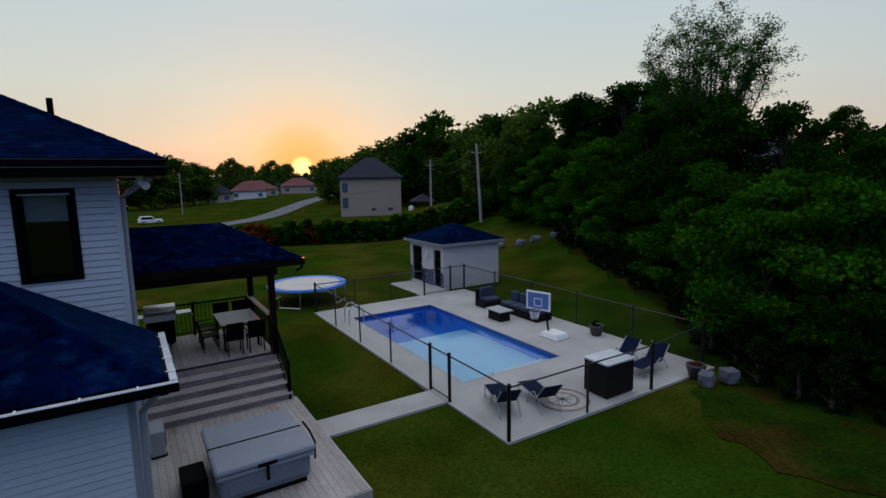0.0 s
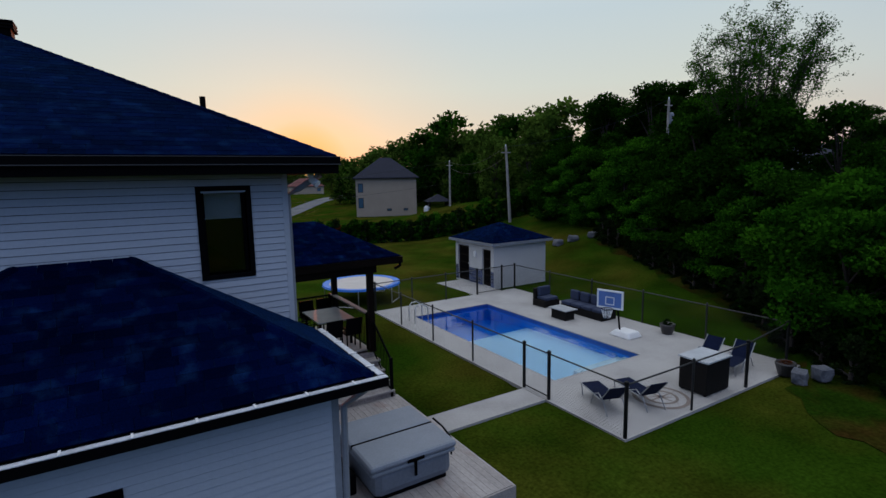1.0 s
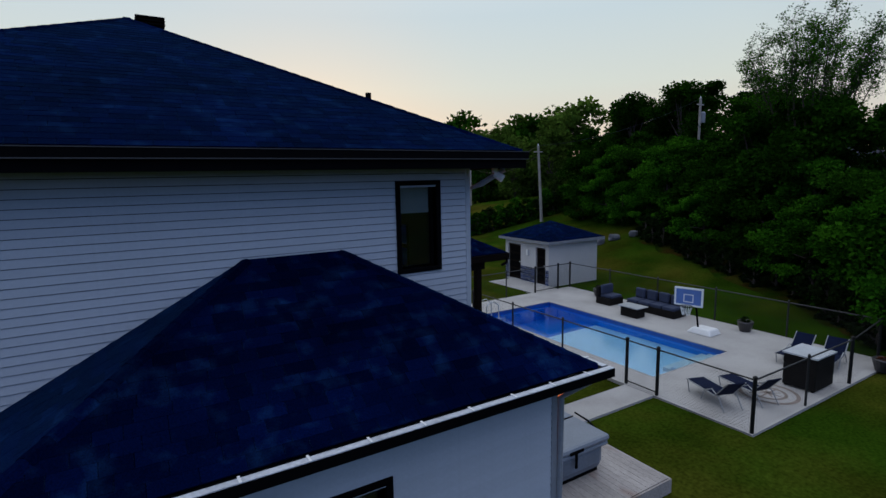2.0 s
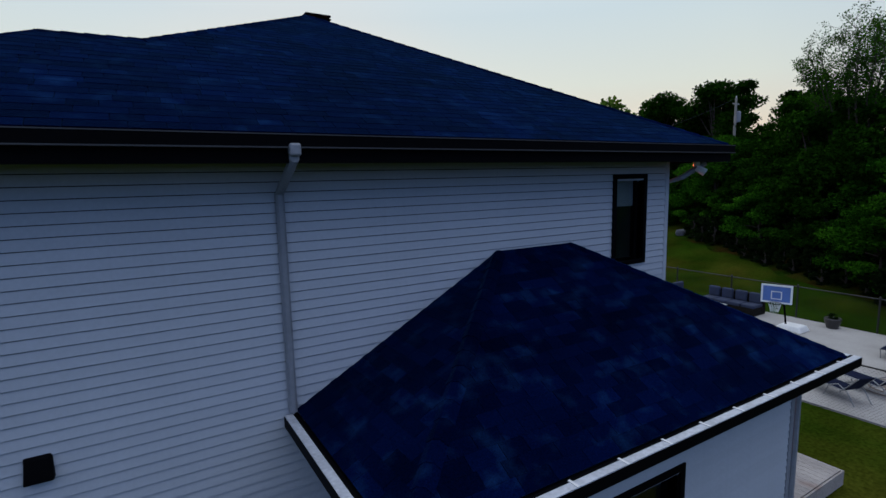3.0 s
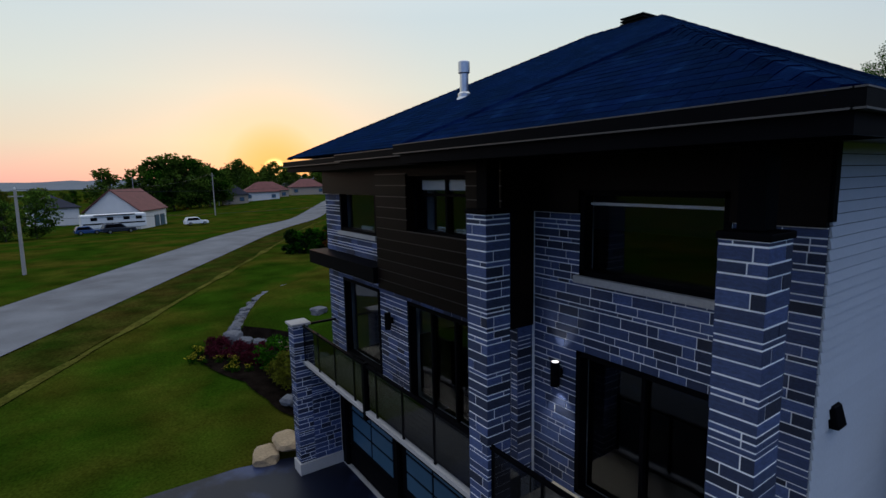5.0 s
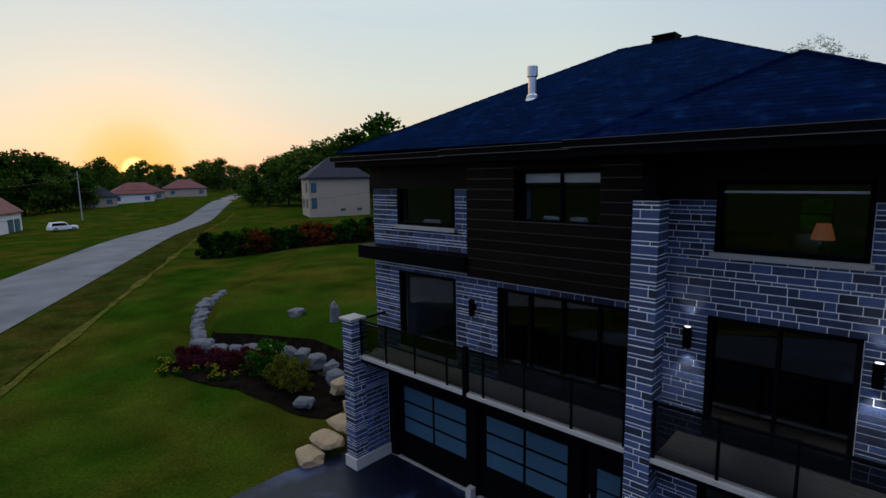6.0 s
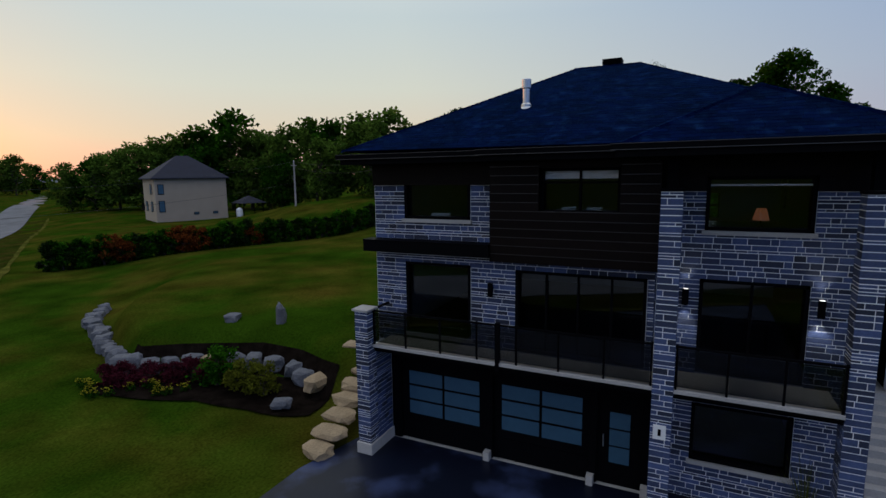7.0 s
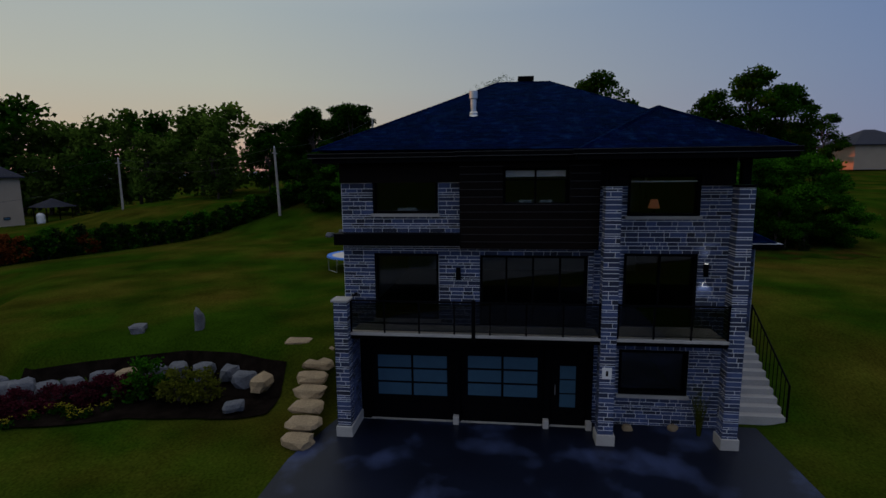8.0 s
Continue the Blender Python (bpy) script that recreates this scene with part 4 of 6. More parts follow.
for q in ((-0.49, -0.34, 0.49, -0.28), (-0.49, 0.28, 0.49, 0.34), (-0.49, -0.28, -0.43, 0.28), (0.43, -0.28, 0.49, 0.28), (-0.17, -0.2, -0.14, 0.1), (0.14, -0.2, 0.17, 0.1), (-0.14, 0.07, 0.14, 0.1), (-0.14, -0.2, 0.14, -0.17)):
    part("board_line", Geo().box(q[0], -0.03, q[1], q[2], 0.03, q[3], bb), WHITE, hoop)
rim = [bb @ Vector((0.2 * math.cos(t), -0.25 + 0.2 * math.sin(t), -0.3)) for t in [2 * math.pi * i / 14 for i in range(15)]]
part("rim", Geo().bent(rim, 0.012), BLACK, hoop)
low = [bb @ Vector((0.12 * math.cos(t), -0.25 + 0.12 * math.sin(t), -0.62)) for t in [2 * math.pi * (i + 0.5) / 14 for i in range(15)]]
g = Geo()
for i in range(14):
    g.tube(rim[i], low[i], 0.006, n=4), g.tube(rim[i + 1], low[i], 0.006, n=4)
part("net", g, WHITE, hoop)

# ---- deck ----
DZ, UZ = 1.9, 2.85
deck = thing("deck", "weathered grey-brown timber deck on two levels", "deck")
plank_lo = B(0, 0, 0, 0.134, 12.95 - 8.05, 0.035).mesh("plank", WOOD)
for i in range(25):
    part("plank", plank_lo, None, deck).location = (-0.17 + 0.14 * i, 8.05, DZ - 0.035)
part("rim_board", B(3.33, 8.03, DZ - 0.28, 3.37, 12.8, DZ - 0.002), WOOD, deck)
part("rim_board", B(-0.1, 8.0, DZ - 0.28, 3.37, 8.03, DZ - 0.002), WOOD, deck)
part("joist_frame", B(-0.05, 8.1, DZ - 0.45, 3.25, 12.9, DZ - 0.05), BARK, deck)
plank_up = B(0, 0, 0, 0.134, 2.95, 0.035).mesh("plank", WOOD)
for i in range(23):
    part("plank", plank_up, None, deck).location = (-0.05 + 0.14 * i, 13.95, UZ - 0.035)
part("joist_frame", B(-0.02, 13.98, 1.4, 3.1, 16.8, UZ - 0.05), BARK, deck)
# Weathered boards, coloured darker than the treads for the shade under the nosing
RISER = mat("weathered_riser", (0.23, 0.2, 0.19), 0.85, 0.3, 2.0, 20.0, 0.2)
for i in range(5):
    y = 12.72 + 0.265 * i
    zt = DZ + (UZ - DZ) * (i + 1) / 5
    if i < 4:
        part("stair_tread", B(-0.1, y - 0.05, zt - 0.045, 3.25, y + 0.13, zt), WOOD, deck, bevel=0.008)
        part("stair_tread", B(-0.1, y + 0.136, zt - 0.045, 3.25, y + 0.27, zt - 0.001), WOOD, deck)
    part("stair_riser", B(-0.08, y + 0.02, zt - 0.19, 3.22, y + 0.04, zt - 0.045), RISER, deck)
part("stringer", Geo().hexa([(3.22, 12.7, DZ - 0.25), (3.27, 12.7, DZ - 0.25), (3.27, 14.05, DZ - 0.25), (3.22, 14.05, DZ - 0.25), (3.22, 12.7, DZ + 0.1), (3.27, 12.7, DZ + 0.1), (3.27, 14.05, UZ - 0.05), (3.22, 14.05, UZ - 0.05)]), RISER, deck)

rail = thing("deck_railing", "black metal deck railing with thin balusters", "railing")


def rail_run(a, b, h=0.98, step=0.11, posts=True):
    a, b = Vector(a), Vector(b)
    up = Vector((0, 0, 1))
    part("top_rail", Geo().tube(a + up * h, b + up * h, 0.028), BLACK, rail)
    if abs(a.x - b.x) < 0.01:
        part("cap_board", B(a.x - 0.07, min(a.y, b.y), a.z + h + 0.02, a.x + 0.07, max(a.y, b.y), a.z + h + 0.055), WOOD, rail)
    part("bottom_rail", Geo().tube(a + up * 0.1, b + up * 0.1, 0.018), BLACK, rail)
    n = max(2, round((b - a).length / step))
    for i in range(1, n):
        p = a + (b - a) * i / n
        part("baluster", Geo().tube(p + up * 0.1, p + up * h, 0.009, n=5), BLACK, rail)
    for p in (a, b):
        part("post", Geo().box(p.x - 0.035, p.y - 0.035, p.z - 0.02, p.x + 0.035, p.y + 0.035, p.z + h + 0.05), BLACK, rail)


rail_run((0.02, 16.8, UZ), (1.5, 16.8, UZ))
rail_run((1.5, 16.8, UZ), (3.05, 16.8, UZ))
rail_run((3.1, 16.7, UZ), (3.1, 13.95, UZ))
rail_run((3.16, 13.9, UZ), (3.2, 12.75, DZ))

porch = thing("porch_roof", "charcoal shingle porch roof on dark timber posts", "porch")
PX0, PY0, PX1, PY1, PE = 0.0, 13.5, 3.95, 16.95, 5.42
g = Geo()
w = (PY1 - PY0) / 2
t = PE + 0.53 * w
g.poly((PX0, PY0, PE - 0.02), (PX1, PY0, PE - 0.02), (PX1 - w, PY0 + w, t - 0.02), (PX0, PY0 + w, t - 0.02))
g.poly((PX1, PY0, PE - 0.02), (PX1, PY1, PE - 0.02), (PX1 - w, PY0 + w, t - 0.02))
g.poly((PX1, PY1, PE - 0.02), (PX0, PY1, PE - 0.02), (PX0, PY0 + w, t - 0.02), (PX1 - w, PY0 + w, t - 0.02))
g.poly((PX0, PY0, PE - 0.02), (PX0, PY1, PE - 0.02), (PX1, PY1, PE - 0.02), (PX1, PY0, PE - 0.02))
pr = part("roof", g, SHINGLE_J, porch)
shingled((PX0, PY0, PE), (PX1, PY0, PE), (PX0, PY0 + w, t), (PX1 - w, PY0 + w, t), pr)
shingled((PX1, PY0, PE), (PX1, PY1, PE), (PX1 - w, PY0 + w, t), (PX1 - w, PY0 + w, t), pr)
shingled((PX1, PY1, PE), (PX0, PY1, PE), (PX1 - w, PY0 + w, t), (PX0, PY0 + w, t), pr)
part("fascia", B(PX0, PY0 - 0.04, PE - 0.2, PX1 + 0.04, PY0, PE - 0.02), BROWN, porch)
part("fascia", B(PX1, PY0, PE - 0.2, PX1 + 0.04, PY1, PE - 0.02), BROWN, porch)
part("fascia", B(PX0, PY1, PE - 0.2, PX1 + 0.04, PY1 + 0.04, PE - 0.02), BROWN, porch)
part("beam", B(0.0, 13.65, PE - 0.42, 3.3, 13.83, PE - 0.1), BROWN, porch)
part("beam", B(3.05, 13.83, PE - 0.42, 3.25, 16.7, PE - 0.1), BROWN, porch)
for y in (13.68, 16.5):
    part("post", B(3.06, y, UZ - 0.02, 3.22, y + 0.16, PE - 0.4), BROWN, porch, bevel=0.008)
part("downpipe_elbow", Geo().bent([(3.9, 13.46, PE - 0.14), (3.9, 13.46, PE - 0.26), (3.75, 13.5, PE - 0.34)], 0.04, 8), BLACK, porch)

spa = thing("hot_tub", "grey hot tub with folding padded cover on the deck", "hot tub")
COVER = mat("grey_spa_cover", (0.19, 0.215, 0.26), 0.55, 0.1, 1.5, 30.0, 0.08)
CABINET = mat("grey_spa_cabinet", (0.13, 0.15, 0.19), 0.6, 0.12, 2.0, 20.0, 0.1)
SZ, SY = DZ + 0.74, 8.8
part("cabinet", B(0.95, SY + 0.06, DZ + 0.06, 2.56, SY + 1.8, SZ - 0.12), CABINET, spa, bevel=0.16)
part("plinth", B(1.05, SY + 0.15, DZ, 2.46, SY + 1.7, DZ + 0.07), BLACK, spa)
for a, b in ((0.0, 0.92), (0.945, 1.86)):
    part("cover_half", B(0.88, SY + a, SZ - 0.13, 2.63, SY + b, SZ), COVER, spa, "grey vinyl cover half", bevel=0.06)
part("hinge_seam", B(0.9, SY + 0.925, SZ - 0.1, 2.61, SY + 0.94, SZ - 0.01), BLACK, spa)
part("skirt", B(0.9, SY + 0.02, SZ - 0.22, 2.61, SY + 1.84, SZ - 0.13), COVER, spa, bevel=0.05)
part("strap", B(1.72, SY - 0.012, SZ - 0.4, 1.77, SY + 0.01, SZ - 0.08), BLACK, spa)
part("handle", B(1.58, SY - 0.02, SZ - 0.12, 1.92, SY + 0.01, SZ - 0.06), BLACK, spa, bevel=0.01)
part("cover_lifter", Geo().bent([(2.68, SY + 0.3, DZ + 0.3), (2.7, SY + 0.34, DZ + 0.62), (2.68, SY + 0.6, SZ + 0.0), (2.65, SY + 0.92, SZ + 0.05)], 0.02, 6), BLACK, spa)
part("step", B(0.42, 9.35, DZ, 0.84, 10.05, DZ + 0.4), BLACK, spa, "black plastic step", bevel=0.03)

heat = thing("heat_pump", "grey heat pump against the extension wall", "heat pump")
part("case", B(0.0, 11.35, DZ + 0.05, 0.3, 12.0, DZ + 0.58), GUTTER, heat, bevel=0.03)
hg = part("grille", Geo().lathe(0, 0, [(0.2, 0), (0.2, 0.02), (0.15, 0.03)], 20), BLACK, heat)
hg.matrix_basis = pose(0.29, 11.62, DZ + 0.32, 0, 90, 0)
for y in (11.4, 11.88):
    part("foot", B(0.02, y, DZ, 0.32, y + 0.06, DZ + 0.06), BLACK, heat)

bbq = thing("barbecue", "stainless gas barbecue with closed lid", "barbecue")
part("cart", B(0.25, 16.2, UZ + 0.05, 0.95, 16.65, UZ + 0.72), BLACK, bbq, bevel=0.01)
part("firebox", B(0.2, 16.15, UZ + 0.72, 1.0, 16.68, UZ + 0.9), STEEL, bbq, bevel=0.01)
g = Geo()
for i in range(8):
    a, b = math.pi * i / 8, math.pi * (i + 1) / 8
    g.hexa([(0.2, 16.42 - 0.26 * math.cos(a), UZ + 0.9), (1.0, 16.42 - 0.26 * math.cos(a), UZ + 0.9), (1.0, 16.42 - 0.26 * math.cos(b), UZ + 0.9), (0.2, 16.42 - 0.26 * math.cos(b), UZ + 0.9)] + [(x, 16.42 - 0.26 * math.cos(q), UZ + 0.9 + 0.26 * math.sin(q)) for x, q in ((0.2, a), (1.0, a), (1.0, b), (0.2, b))])
part("lid", g, STEEL, bbq, smooth=True)
part("handle", Geo().tube((0.3, 16.13, UZ + 1.0), (0.9, 16.13, UZ + 1.0), 0.015), STEEL, bbq)
for a, b in ((-0.12, 0.18), (1.02, 1.4)):
    part("side_shelf", B(a, 16.2, UZ + 0.84, b, 16.62, UZ + 0.88), STEEL, bbq)
for x in (0.3, 0.85):
    for y in (16.25, 16.55):
        part("wheel", Geo().lathe(x, y, [(0.03, UZ), (0.03, UZ + 0.06)], 8), BLACK, bbq)

TABLE_TOP = mat("grey_slatted_top", (0.27, 0.27, 0.29), 0.5, 0.1, 3.0, 30.0)
dining = thing("dining_table", "grey-topped outdoor dining table on the porch", "table")
part("tabletop", B(1.95, 14.6, UZ + 0.71, 3.0, 16.1, UZ + 0.75), TABLE_TOP, dining, bevel=0.01)
for x in (2.0, 2.88):
    for y in (14.68, 15.95):
        part("leg", B(x, y, UZ, x + 0.06, y + 0.06, UZ + 0.71), BLACK, dining)
chair = thing("dining_chair", "black metal outdoor dining chair at the table", "chair", "chairs round the porch table", at=(1.7, 15.0, UZ), rz=0)
part("seat", B(-0.22, -0.22, 0.42, 0.22, 0.22, 0.46), BLACK, chair, bevel=0.015)
part("backrest", Geo().hexa([(-0.24, -0.22, 0.46), (-0.2, -0.22, 0.46), (-0.2, 0.22, 0.46), (-0.24, 0.22, 0.46), (-0.33, -0.22, 0.92), (-0.29, -0.22, 0.92), (-0.29, 0.22, 0.92), (-0.33, 0.22, 0.92)]), BLACK, chair)
for x in (-0.2, 0.17):
    for y in (-0.2, 0.17):
        part("leg", B(x, y, 0, x + 0.03, y + 0.03, 0.42), BLACK, chair)
for y in (-0.24, 0.22):
    part("arm", B(-0.24, y, 0.62, 0.2, y + 0.03, 0.65), BLACK, chair)
for x, y, r in ((1.7, 15.7, 0), (2.2, 14.3, 90), (2.75, 14.3, 90), (2.25, 16.4, -90), (2.8, 16.4, -90)):
    copy_thing(chair, pose(x, y, UZ, 0, 0, r))

# ---- trampoline ----
tramp = thing("trampoline", "round trampoline with blue safety pad on the lawn", "trampoline")
TX, TY, TR = 7.25, 24.3, 1.85
zt = 2.45
part("mat", Geo().lathe(TX, TY, [(TR - 0.3, zt), (TR - 0.3, zt + 0.01)], 40), mat("grey_bounce_mat", (0.5, 0.46, 0.43), 0.7, 0.08, 2.0, 30.0), tramp)
g = Geo()
for i in range(48):
    a, b = 2 * math.pi * i / 48, 2 * math.pi * (i + 1) / 48
    ring = [(r, h) for r, h in ((TR - 0.3, zt + 0.015), (TR, zt + 0.03), (TR + 0.03, zt - 0.06), (TR - 0.3, zt - 0.03))]
    for (r0, h0), (r1, h1) in zip(ring, ring[1:] + ring[:1]):
        g.poly(*[(TX + r * math.cos(t), TY + r * math.sin(t), h) for r, h, t in ((r0, h0, a), (r1, h1, a), (r1, h1, b), (r0, h0, b))])
part("pad", g, mat("blue_pad", (0.03, 0.16, 0.6), 0.5, 0.08, 2.0, 20.0), tramp, "bright blue edge pad")
for i in range(4):
    t0 = math.pi / 4 + i * math.pi / 2
    p = [(TX + (TR - 0.05) * math.cos(t0 + o), TY + (TR - 0.05) * math.sin(t0 + o)) for o in (-0.3, 0.3)]
    zg = [ground_z(*q) for q in p]
    part("leg", Geo().bent([(*p[0], zt - 0.03), (*p[0], zg[0] + 0.03), (*p[1], zg[1] + 0.03), (*p[1], zt - 0.03)], 0.025, 6), STEEL, tramp)

# ---- shed ----
shed = thing("pool_shed", "pale stucco pool shed with hip roof and stone base", "shed")
SX0, SY0, SX1, SY1, SE = 13.95, 22.5, 17.6, 26.1, 4.02
STUCCO = mat("pale_stucco", (0.5, 0.49, 0.49), 0.85, 0.06, 1.0, 50.0, 0.15)
D1, D2 = (24.75, 26.0 - 0.15, PZ, 3.62), (22.75, 23.5, PZ, 3.6)
g = Geo()
walled(SY0, SY1, 1.5, SE - 0.1, [D1, D2], lambda a, b, c, d: g.box(SX0, a, c, SX0 + 0.15, b, d))
sw = part("wall", g, STUCCO, shed)
part("wall", B(SX0 + 0.15, SY0, 1.5, SX1, SY0 + 0.15, SE - 0.1), STUCCO, shed)
part("wall", B(SX1 - 0.15, SY0 + 0.15, 1.5, SX1, SY1, SE - 0.1), STUCCO, shed)
part("wall", B(SX0 + 0.15, SY1 - 0.15, 1.5, SX1 - 0.15, SY1, SE - 0.1), STUCCO, shed)
lay(ashlar(SY0, SY1, PZ, 2.45, [D1, D2], 21), facing_x(SX0), sw)
for o in (D1, D2):
    dr = part("door", B(SX0 + 0.06, o[0] + 0.05, o[2], SX0 + 0.11, o[1] - 0.05, o[3] - 0.05), BROWN, shed, "dark panelled shed door")
    for k in range(4):
        zz = o[2] + 0.2 + k * 0.44
        part("door_panel", B(SX0 + 0.045, o[0] + 0.15, zz, SX0 + 0.06, o[1] - 0.15, zz + 0.34), BLACK, dr)
    knob = part("door_knob", Geo().lathe(0, 0, [(0.03, 0), (0.04, 0.03), (0.01, 0.05)], 8), STEEL, dr)
    knob.matrix_basis = pose(SX0 + 0.06, o[0] + 0.12, o[2] + 1.0, 0, -90, 0)
part("wall_lamp", B(SX0 - 0.1, 24.05, 3.1, SX0, 24.2, 3.4), WHITE, shed, bevel=0.01)
sr = hip_deck(SX0 - 0.25, SY0 - 0.25, SX1 + 0.25, SY1 + 0.25, SE, 0.42, shed)
hip(SX0 - 0.25, SY0 - 0.25, SX1 + 0.25, SY1 + 0.25, SE, 0.42, sr)
fascia(SX0 - 0.25, SY0 - 0.25, SX1 + 0.25, SY1 + 0.25, SE - 0.16, SE - 0.02, shed, GUTTER)
part("soffit", B(SX0 - 0.24, SY0 - 0.24, SE - 0.13, SX1 + 0.24, SY1 + 0.24, SE - 0.1), GUTTER, shed)

# ---- details of the house ----
w = part("window", B(SIDE_WIN[0], YS + 0.1, SIDE_WIN[2], SIDE_WIN[1], YS + 0.11, SIDE_WIN[3]), GLASS, house, "black-framed side window with pale half blind")
x0, x1, z0, z1 = SIDE_WIN
f = 0.07
for q in ((x0 - f, z0 - f, x0, z1 + f), (x1, z0 - f, x1 + f, z1 + f), (x0, z1, x1, z1 + f), (x0, z0 - f, x1, z0)):
    part("window_frame", B(q[0], YS - 0.05, q[1], q[2], YS + 0.12, q[3]), BLACK, w)
part("window_bar", B(x0, YS + 0.07, z0, x0 + 0.05, YS + 0.12, z1), BLACK, w)
part("window_bar", B(x1 - 0.05, YS + 0.07, z0, x1, YS + 0.12, z1), BLACK, w)
part("blind", B(x0 + 0.05, YS + 0.13, z1 - 0.42, x1 - 0.05, YS + 0.14, z1), BLIND, w, "pale roller blind, one third drawn")
w = part("window", B(-3.7, WY + 0.1, 2.9, -2.6, WY + 0.11, 4.2), GLASS, extension, "black-framed window of the extension")
for q in ((-3.78, 2.82, -3.7, 4.28), (-2.6, 2.82, -2.52, 4.28), (-3.7, 4.2, -2.6, 4.28), (-3.7, 2.82, -2.6, 2.9)):
    part("window_frame", B(q[0], WY - 0.05, q[1], q[2], WY + 0.12, q[3]), BLACK, w)

# gutters of the extension: black trough with a pale lip and hangers
GUT = mat("pale_gutter_lip", (0.5, 0.52, 0.57), 0.4, 0.2, 3.0, 25.0)
for a, b in (((AX0 - 0.15, AY - 0.15), (AX1 + 0.15, AY - 0.03)), ((AX0 - 0.15, AY - 0.03), (AX0 - 0.03, YS - 0.06)), ((AX1 + 0.03, AY - 0.03), (AX1 + 0.15, YS - 0.06))):
    gt = part("gutter", B(*a, AZ - 0.14, *b, AZ - 0.03), BLACK, extension)
    inset = 0.025 if b[0] - a[0] > 2 or a[0] < -3 else 0.02
    part("gutter_lip", B(a[0] + 0.006 + (inset if a[0] > -3 and b[0] - a[0] < 2 else 0), a[1] + 0.006, AZ - 0.028, b[0] - 0.006 - (inset if a[0] < -3 and b[0] - a[0] < 2 else 0), b[1] - 0.006 - (inset if b[0] - a[0] > 2 else 0), AZ - 0.02), GUT, gt, "pale metal lip")
n = 11
for i in range(n):
    x = AX0 + (AX1 - AX0) * (i + 0.5) / n
    part("gutter_hanger", B(x - 0.012, AY - 0.15, AZ - 0.02, x + 0.012, AY - 0.04, AZ - 0.012), WHITE, extension)
for a in (AX1 + 0.02,):
    for i in range(4):
        y = AY + 0.3 + i * 0.6
        part("gutter_hanger", B(a + 0.01, y - 0.012, AZ - 0.012, a + 0.13, y + 0.012, AZ - 0.004), WHITE, extension)
part("downspout", Geo().bent([(WX1 + 0.3, AY - 0.05, AZ - 0.14), (WX1 + 0.12, WY - 0.03, AZ - 0.5), (WX1 + 0.08, WY - 0.04, 1.7)], 0.045, 8), GUTTER, extension)

# main roof gutter edge, downspout, vents
for a, b in (((-10.49, 8.8), (0.6, 8.86)), ((-10.49, 8.86), (-10.44, 13.85)), ((0.54, 8.86), (0.6, 20.6)), ((-10.12, 13.82), (-10.04, 16.7)), ((-9.82, 16.7), (-9.74, 20.62)), ((-9.74, 20.54), (0.62, 20.62))):
    gt = part("gutter", B(*a, EAVE - 0.13, *b, EAVE - 0.03), BLACK, house)
    part("gutter_bead", B(a[0] - 0.006, a[1] - 0.006, EAVE - 0.142, b[0] + 0.006, b[1] + 0.006, EAVE - 0.13), BEAD, gt, "thin gutter bead, paled for the light it catches")
    part("gutter_bead", B(a[0] - 0.005, a[1] - 0.005, EAVE - 0.03, b[0] + 0.005, b[1] + 0.005, EAVE - 0.02), BEAD, gt)
spout = part("downspout", Geo().bent([(-6.2, 8.84, EAVE - 0.13), (-6.2, 8.84, 7.62), (-6.2, 9.3, 7.38), (-6.2, YS - 0.06, 7.3), (-6.2, YS - 0.06, 5.05)], 0.045, 8), GUTTER, house, "pale grey downspout")
part("downspout_outlet", B(-6.25, 8.77, 7.64, -6.15, 8.87, EAVE - 0.1), GUTTER, spout, bevel=0.02)
part("downspout", Geo().bent([(0.4, 9.15, ZT - 0.05), (0.1, 9.35, 7.35), (XB + 0.09, YS + 0.1, 7.25), (XB + 0.09, YS + 0.1, 2.9)], 0.045, 8), GUTTER, house)
hood = part("dryer_vent", Geo().hexa([(-8.41, 9.39, 5.0), (-8.2, 9.39, 5.0), (-8.2, YS, 4.99), (-8.41, YS, 4.99), (-8.39, 9.44, 5.2), (-8.22, 9.44, 5.2), (-8.2, YS, 5.22), (-8.41, YS, 5.22)]), BLACK, house, "black plastic wall vent hood", bevel=0.012)
chim = part("flue", Geo().lathe(-7.37, 16.38, [(0.13, 8.9), (0.13, 9.06), (0.09, 9.1), (0.09, 9.45), (0.12, 9.47), (0.12, 9.68), (0.1, 9.7)], 14), STEEL, house, "stainless steel flue", smooth=False)
part("flue_cap", Geo().lathe(-7.37, 16.38, [(0.15, 8.86), (0.19, 8.9), (0.13, 9.0)], 14), WHITE, chim)
vent = part("roof_vent", B(-4.2, 14.5, 10.35, -3.8, 14.95, 10.5), BLACK, house, "black louvred ridge vent")
for i in range(3):
    part("louvre", B(-4.25, 14.45, 10.48 + 0.06 * i, -3.75, 15.0, 10.51 + 0.06 * i), BLACK, vent)
part("vent_pipe", Geo().tube((-0.92, 11.3, 8.3), (-0.92, 11.3, 8.95), 0.05, n=10), BLACK, house, "black plumbing vent pipe")
part("security_light", Geo().tube((0.25, 9.2, ZT), (0.25, 9.2, 7.52), 0.05, n=10).tube((0.25, 9.2, 7.5), (0.33, 9.1, 7.42), 0.05, 0.06, n=10), WHITE, house)

